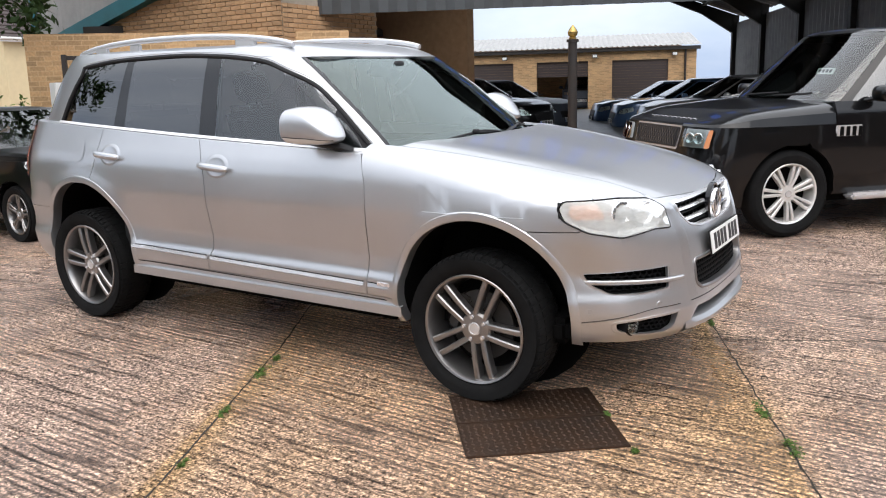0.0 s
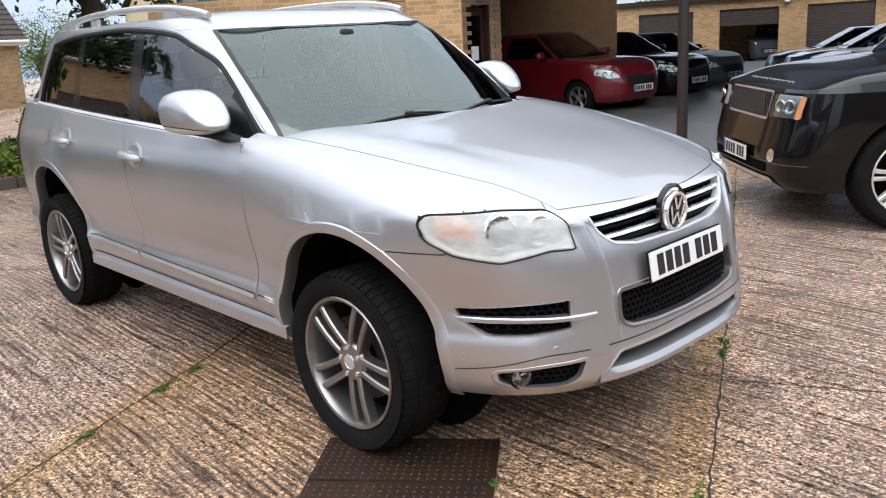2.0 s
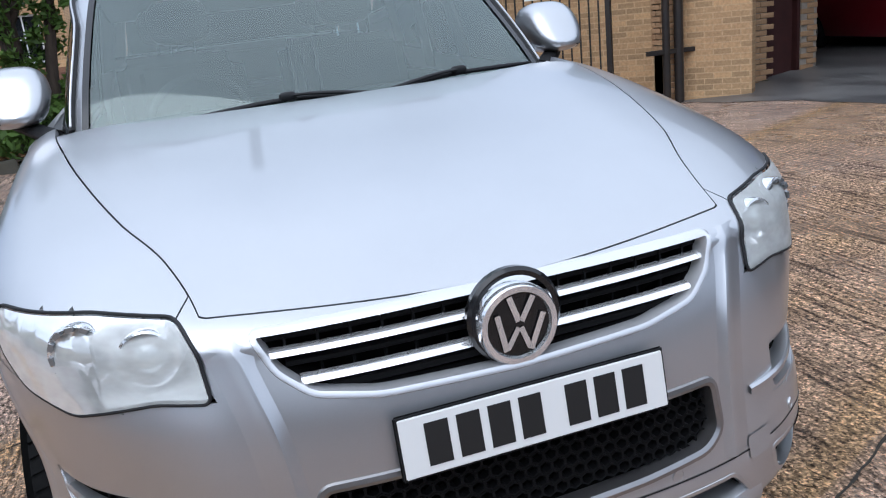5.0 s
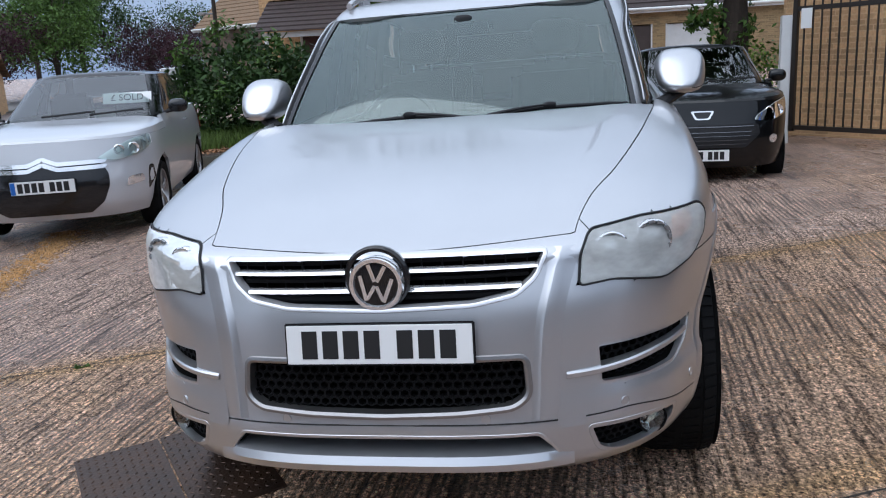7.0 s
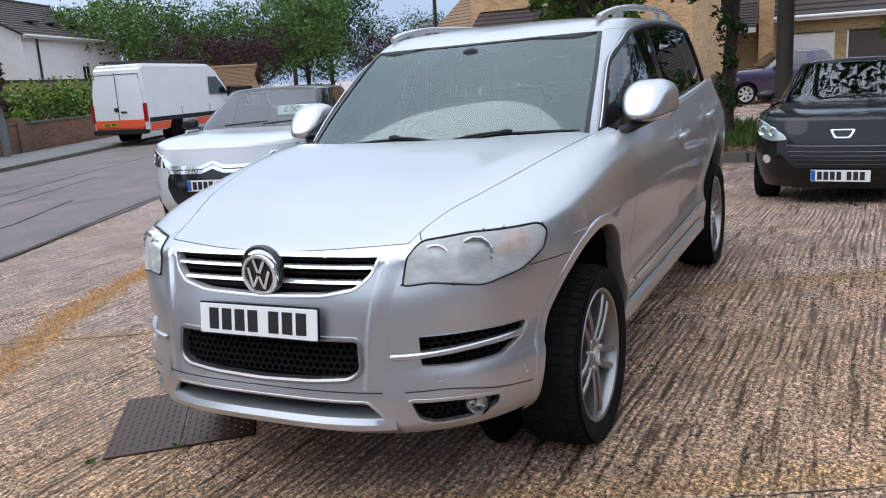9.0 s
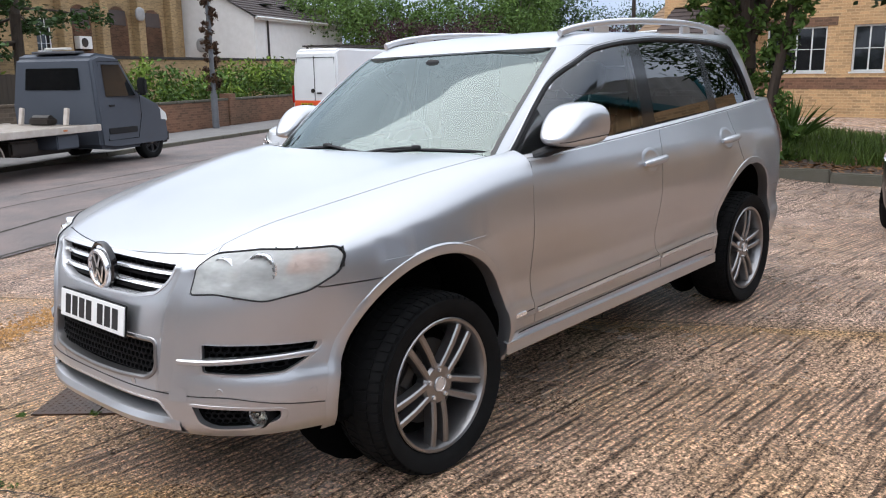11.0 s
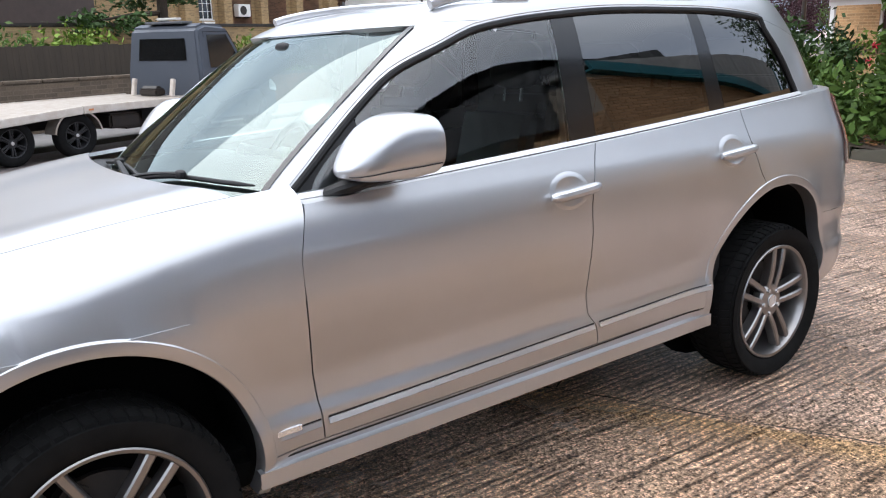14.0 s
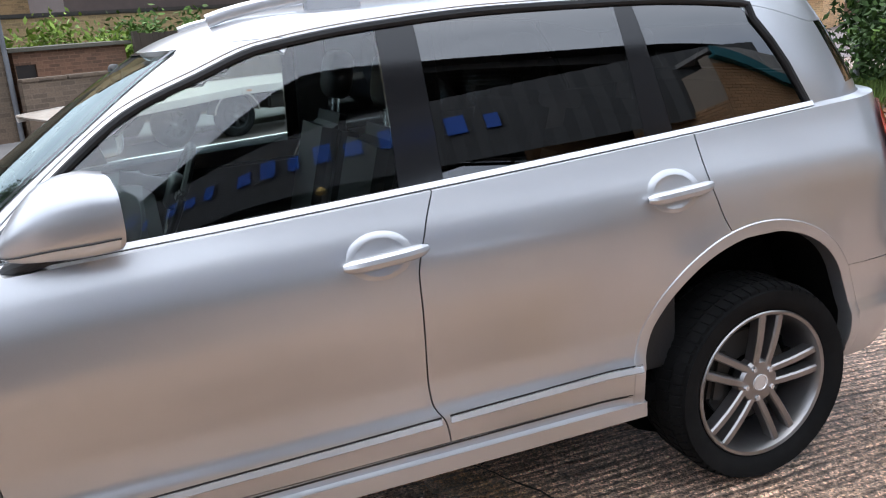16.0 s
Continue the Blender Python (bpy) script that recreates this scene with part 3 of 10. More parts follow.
def nose(y, z):
    """x of the front at half breadth y and height z."""
    if z <= Z0:
        q = min(abs(y) / side_w(z), 0.9999)
        return 1.2 + (nose_x(z) - 1.2) * (1 - q ** NEXP) ** (1 / NEXP)
    lo, hi = 1.0, 2.24
    for _ in range(24):
        mid = (lo + hi) / 2
        lo, hi = (mid, hi) if top_z(mid, y) > z else (lo, mid)
    return lo


def top_z(x, y):
    """Height of bonnet and wing tops."""
    q = (max(x - 1.2, 0) / (nose_x(Z0) - 1.2)) ** NEXP + (abs(y) / side_w(Z0)) ** NEXP
    r = q ** (1 / NEXP)
    if r >= 1:
        return Z0
    e = lerp(14, 6, smooth(0.85, 1.7, x))
    s = shut_y(x)
    crease = 0.005 * math.exp(-((abs(y) - s * 0.80) / 0.10) ** 2) * smooth(2.2, 1.7, x)
    return Z0 + (hood_c(x) - Z0) * (1 - r ** e) ** (1 / 3) + crease


def contour(k, z):
    """A point of the plan outline at height z; k runs 0 (tail middle) .. 1 (tail corner) .. 4 (wing) .. 5 (nose middle)."""
    if k < 1:
        a = (1 - k) * math.pi / 2
        w = width(-1.75, z)
        return (-1.75 + (tail_x(z) + 1.75) * math.sin(a) ** (2 / 3.2), w * math.cos(a) ** (2 / 3.2))
    if k > 4:
        a = (k - 4) * math.pi / 2
        w = width(1.2, z) - flare(1.2, z) * smooth(0.28, 0.45, z)
        x, y = 1.2 + (nose_x(z) - 1.2) * math.sin(a) ** (2 / NEXP), w * math.cos(a) ** (2 / NEXP)
        return (x, y + flare(x, z) * smooth(0.28, 0.45, z) * smooth(2.0, 1.8, x))
    if k < 2:
        x = lerp(-1.75, gap3(z), k - 1)
    elif k < 3:
        x = lerp(gap3(z), gap2(z), k - 2)
    elif k < 3.5:
        x = lerp(gap2(z), gap1(z), (k - 3) * 2)
    else:
        x = lerp(gap1(z), 1.2, (k - 3.5) * 2)
    return (x, width(x, z))


def spaced(a, b, n):
    return [lerp(a, b, i / n) for i in range(n)]


COLS = spaced(0, 1, 26) + spaced(1, 2, 24) + spaced(2, 3, 44) + spaced(3, 3.5, 46) + spaced(3.5, 4, 18) + spaced(4, 5, 92) + [5.0]
LOW_KEY = 0.432


def finish_panel(name, quads, pts, mat, parent, label="", gap=0.0022, depth=0.016, mirror=0, keep_middle=True):
    """Quads of 3D points become one pressed panel with turned-in edges. mirror: 1 left, -1 right, 0 both sides in one."""
    bm = bmesh.new()
    index = {}

    def vert(key, s):
        p = pts[key]
        k = (key, 1 if abs(p[1]) < 1e-4 else s)
        if k not in index:
            index[k] = bm.verts.new((p[0], p[1] * s if abs(p[1]) > 1e-4 else 0.0, p[2]))
        return index[k]

    for s in ((1, -1) if mirror == 0 else (mirror,)):
        for q in quads:
            vs = []
            for key in q:
                v = vert(key, s)
                if v not in vs:
                    vs.append(v)
            if len(vs) < 3:
                continue
            try:
                bm.faces.new(vs if s > 0 else vs[::-1])
            except ValueError:
                pass
    bmesh.ops.remove_doubles(bm, verts=bm.verts[:], dist=1e-5)
    bm.normal_update()
    away = sum(f.normal.dot(f.calc_center_median() - Vector((0, 0, 0.7))) for f in bm.faces)
    if away < 0:
        for f in bm.faces:
            f.normal_flip()
    bm.normal_update()
    edge_verts = {v for e in bm.edges if e.is_boundary for v in e.verts}
    normals = {v: v.normal.copy() for v in edge_verts}
    for v in edge_verts:
        c = sum((f.calc_center_median() for f in v.link_faces), Vector()) / len(v.link_faces)
        d = c - v.co
        d -= d.dot(normals[v]) * normals[v]
        if d.length > 1e-6:
            v.co += d.normalized() * gap
    low = {v: bm.verts.new(v.co - normals[v] * depth) for v in edge_verts}
    for e in [e for e in bm.edges if e.is_boundary and e.verts[0] in low and e.verts[1] in low]:
        f = e.link_faces[0]
        a, b = next((l.vert, l.link_loop_next.vert) for l in f.loops if l.edge == e)
        bm.faces.new((b, a, low[a], low[b]))
    return part(name, bm, mat, parent, label)


def inside(poly, p):
    """Whether a 2D point lies within a polygon."""
    hit = False
    for (ax, ay), (bx, by) in zip(poly, poly[1:] + poly[:1]):
        if (ay > p[1]) != (by > p[1]) and p[0] < (bx - ax) * (p[1] - ay) / (by - ay) + ax:
            hit = not hit
    return hit


def rounded(poly, r=0.02, n=4):
    """A polygon with its corners rounded off."""
    out = []
    m = len(poly)
    for i in range(m):
        p, a, b = Vector(poly[i]), Vector(poly[i - 1]), Vector(poly[(i + 1) % m])
        ra = min(r, (a - p).length * 0.45)
        rb = min(r, (b - p).length * 0.45)
        s, e = p + (a - p).normalized() * ra, p + (b - p).normalized() * rb
        for k in range(n + 1):
            t = k / n
            out.append(tuple((1 - t) ** 2 * s + 2 * t * (1 - t) * p + t * t * e))
    return out


def grown(poly, d):
    """The polygon grown outwards by d (negative: shrunk)."""
    m = len(poly)
    area = sum(poly[i - 1][0] * poly[i][1] - poly[i][0] * poly[i - 1][1] for i in range(m))
    s = 1 if area > 0 else -1
    out = []
    for i in range(m):
        p, a, b = Vector(poly[i]), Vector(poly[i - 1]), Vector(poly[(i + 1) % m])
        e1, e2 = (p - a), (b - p)
        n1, n2 = Vector((e1.y, -e1.x)), Vector((e2.y, -e2.x))
        n = (n1.normalized() if n1.length else Vector((0, 0))) + (n2.normalized() if n2.length else Vector((0, 0)))
        out.append(tuple(p + (n.normalized() * d * s if n.length else Vector((0, 0)))))
    return out


def dense(poly, step=0.02):
    out = []
    for a, b in zip(poly, poly[1:] + poly[:1]):
        n = max(1, round(math.dist(a, b) / step))
        out += [tuple(Vector(a).lerp(Vector(b), i / n)) for i in range(n)]
    return out


def nose_out(u, z, off):
    """A point of the nose at (u, z), moved square to its plan outline by off."""
    x = nose(u, z)
    k = max(-2.5, min(2.5, (nose(u + 0.006, z) - nose(u - 0.006, z)) / 0.012))
    n = math.hypot(1, k)
    return (x + off / n, u - off * k / n, z)


def front_place(off):
    """Front outline (y, z) laid on the nose, moved out by off."""
    return lambda p: nose_out(p[0], p[1], off)


def filled(bm, outline, place, step=0.025):
    """A patch filling an outline, fine enough to follow the surface."""
    us, vs = [p[0] for p in outline], [p[1] for p in outline]
    border = [bm.verts.new((p[0], p[1], 0)) for p in outline]
    es = [bm.edges.new((border[i], border[(i + 1) % len(border)])) for i in range(len(border))]
    bmesh.ops.triangle_fill(bm, use_beauty=True, edges=es)
    u = min(us) + step
    while u < max(us):
        bmesh.ops.bisect_plane(bm, geom=bm.verts[:] + bm.edges[:] + bm.faces[:], plane_co=(u, 0, 0), plane_no=(1, 0, 0))
        u += step
    v = min(vs) + step
    while v < max(vs):
        bmesh.ops.bisect_plane(bm, geom=bm.verts[:] + bm.edges[:] + bm.faces[:], plane_co=(0, v, 0), plane_no=(0, 1, 0))
        v += step
    for w in bm.verts:
        w.co = place((w.co.x, w.co.y))
    bm.normal_update()
    return bm


# outlines on the nose, as (half breadth, height)
LAMP = rounded([(0.515, 0.816), (0.522, 0.895), (0.545, 0.942), (0.68, 0.955), (0.848, 0.953), (0.869, 0.925), (0.862, 0.868), (0.82, 0.820), (0.735, 0.795), (0.658, 0.812), (0.60, 0.822)], 0.016)
INTAKE = rounded([(0.555, 0.660), (0.70, 0.655), (0.818, 0.644), (0.803, 0.585), (0.765, 0.545), (0.68, 0.545), (0.562, 0.556)], 0.014)
FOG = rounded([(0.528, 0.456), (0.66, 0.447), (0.768, 0.430), (0.760, 0.385), (0.70, 0.361), (0.60, 0.361), (0.550, 0.385)], 0.018)
GRILLE = rounded([(-0.442, 0.913), (0.442, 0.913), (0.412, 0.848), (0.36, 0.806), (0.25, 0.785), (0.0, 0.777), (-0.25, 0.785), (-0.36, 0.806), (-0.412, 0.848)], 0.018)
LOWER = rounded([(-0.378, 0.652), (0.378, 0.652), (0.385, 0.552), (0.345, 0.522), (0.20, 0.510), (0.0, 0.504), (-0.20, 0.510), (-0.345, 0.522), (-0.385, 0.552)], 0.022)
AIR = rounded([(-0.405, 0.452), (0.405, 0.452), (0.445, 0.410), (0.475, 0.362), (-0.475, 0.362), (-0.445, 0.410)], 0.012)
low_line = lambda u: 0.482 - 0.058 * smooth(0.62, 0.88, abs(u))


def in_nose_hole(x, y, z):
    if x < 1.6:
        return False
    return any(inside(o, (abs(y), z)) for o in (LAMP, INTAKE, FOG)) or any(inside(o, (y, z)) for o in (GRILLE, LOWER, AIR))


def nearest_on(poly, p):
    """The nearest point of an outline, and how far it lies off."""
    best = (9.0, p)
    for a, b in zip(poly, poly[1:] + poly[:1]):
        ab = (b[0] - a[0], b[1] - a[1])
        n = ab[0] ** 2 + ab[1] ** 2
        t = 0 if n == 0 else min(1, max(0, ((p[0] - a[0]) * ab[0] + (p[1] - a[1]) * ab[1]) / n))
        q = (a[0] + ab[0] * t, a[1] + ab[1] * t)
        d = math.dist(p, q)
        if d < best[0]:
            best = (d, q)
    return best


def snap_grid(pts, keys, field, place, done):
    """Where an edge of the grid crosses field = 0, moves its nearer end onto the crossing, so that panels end in clean lines."""
    for (i, j) in keys:
        for other in ((i + 1, j), (i, j + 1), (i + 1, j + 1)):
            if other not in keys:
                continue
            p, q = pts[i, j], pts[other]
            fp, fq = field(p), field(q)
            if fp is None or fq is None or fp * fq >= 0 or abs(fp) < 1e-6 or abs(fq) < 1e-6:
                continue
            near, f0, f1 = ((i, j), fp, fq) if abs(fp) < abs(fq) else (other, fq, fp)
            if near in done:
                continue
            t = f0 / (f0 - f1)
            u, v = pts[near], (q if near == (i, j) else p)
            pts[near] = place(tuple(lerp(u[n], v[n], t) for n in range(3)))
            done.add(near)


def arch_field(n):
    cx, cz, r = ARCH[n]
    return lambda p: None if p[1] < 0.4 or abs(p[0] - cx) > 0.6 else (math.hypot(p[0] - cx, p[2] - cz) - r if p[2] > cz else abs(p[0] - cx) - r)


def hole_field(o):
    lo, hi = min(v for _, v in o) - 0.04, max(v for _, v in o) + 0.04
    a, b = min(u for u, _ in o) - 0.06, max(u for u, _ in o) + 0.06

    def f(p):
        if p[0] < 1.6 or not (lo < p[2] < hi and a < p[1] < b):
            return None
        d, _ = nearest_on(o, (p[1], p[2]))
        return -d if inside(o, (p[1], p[2])) else d
    return f


def snap_to_openings(pts):
    keys, done = set(pts), set()
    for n in (1, -1):
        snap_grid(pts, keys, arch_field(n), lambda p: p, done)
    for o in (LAMP, INTAKE, FOG, GRILLE, LOWER, AIR):
        snap_grid(pts, keys, hole_field(o), lambda p: (nose(p[1], p[2]), p[1], p[2]), done)


def mirrored(poly):
    return [(-u, v) for u, v in poly][::-1]


def build_shell(car):
    """The pressed body: lower sides, nose, tail, bonnet, wings."""
    pts = {}
    n_low = 42
    for i, k in enumerate(COLS):
        for j in range(n_low + 1):
            zb = 0.335 if k <= 4 else lerp(0.335, 0.33, smooth(4, 4.4, k))
            # rows bunch on the sill line
            z = lerp(zb, LOW_KEY, j / 5) if j <= 5 else lerp(LOW_KEY, Z0, (j - 5) / (n_low - 5))
            if k > 4:
                line = low_line(contour(k, 0.48)[1])
                a, b = (zb, line) if j <= 10 else (line, Z0)
                z = lerp(a, b, j / 10) if j <= 10 else lerp(a, b, (j - 10) / (n_low - 10))
            x, y = contour(k, z)
            pts[i, j] = (x, y, z)

    def in_arch(q):
        c = [sum(pts[k][n] for k in q) / len(q) for n in range(3)]
        return c[1] > 0.4 and any(math.hypot(c[0] - cx, c[2] - cz) < r - 0.001 or (c[2] < cz and abs(c[0] - cx) < r - 0.001) for cx, cz, r in ARCH.values())

    def clear_of_arch(p):
        """A point inside a wheel arch, moved out to its edge."""
        for cx, cz, r in ARCH.values():
            if p[1] > 0.4 and abs(p[0] - cx) < r and p[2] < cz + r:
                d = math.hypot(p[0] - cx, p[2] - cz)
                if p[2] < cz:
                    return (cx + math.copysign(r, p[0] - cx), p[1], p[2])
                if d < r:
                    return (cx + (p[0] - cx) * r / d, p[1], cz + (p[2] - cz) * r / d)
        return p

    panels = {}
    snap_to_openings(pts)

    def add(name, q):
        panels.setdefault(name, []).append(q)

    for i, (k0, k1) in enumerate(zip(COLS, COLS[1:])):
        k = (k0 + k1) / 2
        for j in range(n_low):
            q = [(i, j), (i + 1, j), (i + 1, j + 1), (i, j + 1)]
            c = [sum(pts[p][n] for p in q) / 4 for n in range(3)]
            if in_arch(q) or in_nose_hole(*c) or in_nose_hole(c[0], -c[1], c[2]):
                continue
            for key in q:
                pts[key] = clear_of_arch(pts[key])
            z = c[2]
            if k > 3.5 and c[0] > ARCH[1][0]:
                if z < low_line(c[1]) and c[0] > 1.7:
                    add("lower_front_bumper", q)
                elif z > 0.826 and contour(k, Z0)[1] > 0.575:
                    add("front_wing", q)
                else:
                    add("front_bumper", q)
            elif z < LOW_KEY and c[0] > ARCH[-1][0]:
                add("side_sill", q)
            elif k > 3.5:
                add("front_wing", q)
            elif k > 3:
                add("front_door", q)
            elif k > 2:
                add("rear_door", q)
            elif z < 0.70 and (k < 1 or c[0] < ARCH[-1][0]):
                add("rear_bumper", q)
            elif k < 0.62:
                add("tailgate", q)
            else:
                add("rear_quarter", q)
    # shoulders up to the window line
    n_sh = 14
    for i, k in enumerate(COLS):
        if k > 3.5:
            break
        for j in range(1, n_sh + 1):
            zt = belt_z(contour(k, 1.15)[0])
            z = lerp(Z0, zt, j / n_sh)
            x, y = contour(k, z)
            pts[i, n_low + j] = (x, y, z)
        x, y, z = pts[i, n_low + n_sh]
        gx, gy = (x, side_y(x, z)) if k >= 1 else (x * 0.985, y * 0.95)
        pts[i, n_low + n_sh + 1] = (gx, min(gy + 0.002, y - 0.002), z + 0.006)
    for i, (k0, k1) in enumerate(zip(COLS, COLS[1:])):
        k = (k0 + k1) / 2
        if k1 > 3.5001:
            break
        for j in range(n_low, n_low + n_sh + 1):
            q = [(i, j), (i + 1, j), (i + 1, j + 1), (i, j + 1)]
            add("front_door" if k > 3 else "rear_door" if k > 2 else "tailgate" if k < 0.62 else "rear_quarter", q)
    # bonnet and wing tops
    first = next(i for i, k in enumerate(COLS) if k >= 3.5 - 1e-9)
    wing_rows, hood_rows = 12, 16

    def top_point(i, r):
        cx, cy = contour(COLS[i], Z0)
        sx = min(cx, 1.2)
        x, y = lerp(sx, cx, r), cy * r
        if cx < 1.2:
            e = x
            x = x + 0.085 * (1 - min(1.0, (y / 0.76) ** 2)) * smooth(1.5, 0.98, e) * (1 if e > 0.97 else 0)
        else:
            x = x + 0.085 * (1 - min(1.0, (y / 0.76) ** 2)) * smooth(1.5, 0.98, x)
        base = pts[i, n_low]
        z = top_z(lerp(sx, cx, r), y)
        f = smooth(0.90, 1.0, r)
        return (lerp(x, base[0], f) if r > 0.999 else x, y if r < 0.999 else base[1], z)

    splits = {}
    for i in range(first, len(COLS)):
        cx, cy = contour(COLS[i], Z0)
        sx = min(cx, 1.2)
        lo, hi = 0.2, 0.995
        for _ in range(30):
            r = (lo + hi) / 2
            x, y = lerp(sx, cx, r), cy * r
            hood = y < shut_y(x) and x < 2.192 - 0.070 * (y / 0.5) ** 2
            lo, hi = (r, hi) if hood else (lo, r)
        splits[i] = lo
    for i in range(first, len(COLS)):
        rs = splits[i]
        rows = [lerp(1.0, rs, (j / wing_rows) ** 1.0) for j in range(1, wing_rows + 1)] + [lerp(rs, 0.0, j / hood_rows) for j in range(1, hood_rows + 1)]
        # finer towards the rounded edge
        rows[:wing_rows] = [1 - (1 - rs) * (j / wing_rows) ** 1.6 for j in range(1, wing_rows + 1)]
        for j, r in enumerate(rows):
            pts[i, n_low + 1 + j + 100] = top_point(i, r)
        pts[i, n_low + 100] = pts[i, n_low]
    tops = {k: v for k, v in pts.items() if k[1] > n_low + 100}
    snap_to_openings(tops)
    pts.update(tops)
    for key in tops:
        x, y, z = pts[key]
        f = smooth(1.05, 0.845, x)
        if f > 0:
            pts[key] = (x + (gap1(z) - gap1(Z0)) * f, y, z)
    for i in range(first, len(COLS) - 1):
        k = (COLS[i] + COLS[i + 1]) / 2
        for j in range(wing_rows + hood_rows):
            q = [(i, n_low + 100 + j), (i + 1, n_low + 100 + j), (i + 1, n_low + 101 + j), (i, n_low + 101 + j)]
            c = [sum(pts[p][n] for p in q) / 4 for n in range(3)]
            if in_nose_hole(*c) or in_nose_hole(c[0], -c[1], c[2]):
                continue
            if j >= wing_rows:
                if (pts[i, n_low][0]) > 0.975:
                    add("bonnet", q)
            elif contour(k, Z0)[1] > 0.575:
                add("front_wing", q)
            else:
                add("front_bumper", q)
    for name in ("front_bumper", "lower_front_bumper", "bonnet", "rear_bumper", "tailgate"):
        finish_panel(name, panels[name], pts, "silver", car)
    for name in ("front_wing", "front_door", "rear_door", "rear_quarter", "side_sill"):
        for s in (1, -1):
            finish_panel(name, panels[name], pts, "silver", car, mirror=s)


# greenhouse: plan outlines from the window line to the roof
gl_w = curve([(1.10, 0.838), (1.24, 0.815), (1.40, 0.782), (1.55, 0.742), (1.64, 0.705), (1.70, 0.66)])
gl_f = curve([(1.10, 1.065), (1.20, 0.945), (1.40, 0.655), (1.59, 0.345), (1.63, 0.25), (1.655, 0.16), (1.70, -0.1)])
gl_r = curve([(1.10, -2.16), (1.24, -2.13), (1.45, -2.02), (1.58, -1.93), (1.66, -1.86), (1.70, -1.80)])
GEXP = 6.0
FA = 0.52
win_top = curve([(-1.75, 1.49), (-1.45, 1.578), (-1.05, 1.610), (-0.60, 1.618), (-0.26, 1.604), (0.05, 1.570), (0.22, 1.513), (0.39, 1.447), (0.55, 1.338), (0.79, 1.135)])
WIN_KEYS = (curve([(1.10, -1.73), (1.24, -1.685), (1.45, -1.565), (1.60, -1.445), (1.70, -1.36)]), curve([(1.10, -1.17), (1.22, -1.145), (1.62, -1.065), (1.70, -1.045)]),
            curve([(1.10, -1.065), (1.22, -1.045), (1.62, -1.005), (1.70, -0.995)]), curve([(1.10, -0.385), (1.70, -0.368)]), curve([(1.10, -0.252), (1.70, -0.262)]))


def glass_contour(k, z):
    """Plan outline of the greenhouse: 0 tail middle, 1 rear corner, 7 front corner, 8 screen middle."""
    w, xf, xr = gl_w(z), gl_f(z), gl_r(z)
    mid = -0.6
    if k < 1:
        a = (1 - k * 0.62) * math.pi / 2
        return (mid + (xr - mid) * math.sin(a) ** (2 / GEXP), w * math.cos(a) ** (2 / GEXP))
    if k > 7:
        a = (FA + (k - 7) * (1 - FA)) * math.pi / 2
        return (mid + (xf - mid) * math.sin(a) ** (2 / GEXP), w * math.cos(a) ** (2 / GEXP))
    a0, a1 = 0.38 * math.pi / 2, FA * math.pi / 2
    xs = [mid + (xr - mid) * math.sin(a0) ** (2 / GEXP)] + [f(z) for f in WIN_KEYS] + [0.12, mid + (xf - mid) * math.sin(a1) ** (2 / GEXP)]
    xs[6] = lerp(xs[5], xs[7], 0.45)
    i = min(int(k) - 1, 6)
    i = min(int((k - 1) / 6 * 7), 6)
    t = (k - 1) / 6 * 7 - i
    x = lerp(xs[i], xs[i + 1], t)
    ref = (xf - mid) if x > mid else (mid - xr)
    q = min(abs(x - mid) / ref, 1.0) ** GEXP
    return (x, w * (1 - q) ** (1 / GEXP))


def side_y(x, z):
    """Half breadth of the greenhouse side at x, z."""
    w, xf, xr = gl_w(z), gl_f(z), gl_r(z)
    ref = (xf + 0.6) if x > -0.6 else (-0.6 - xr)
    q = min(abs(x + 0.6) / ref, 1.0) ** GEXP
    return w * (1 - q) ** (1 / GEXP)


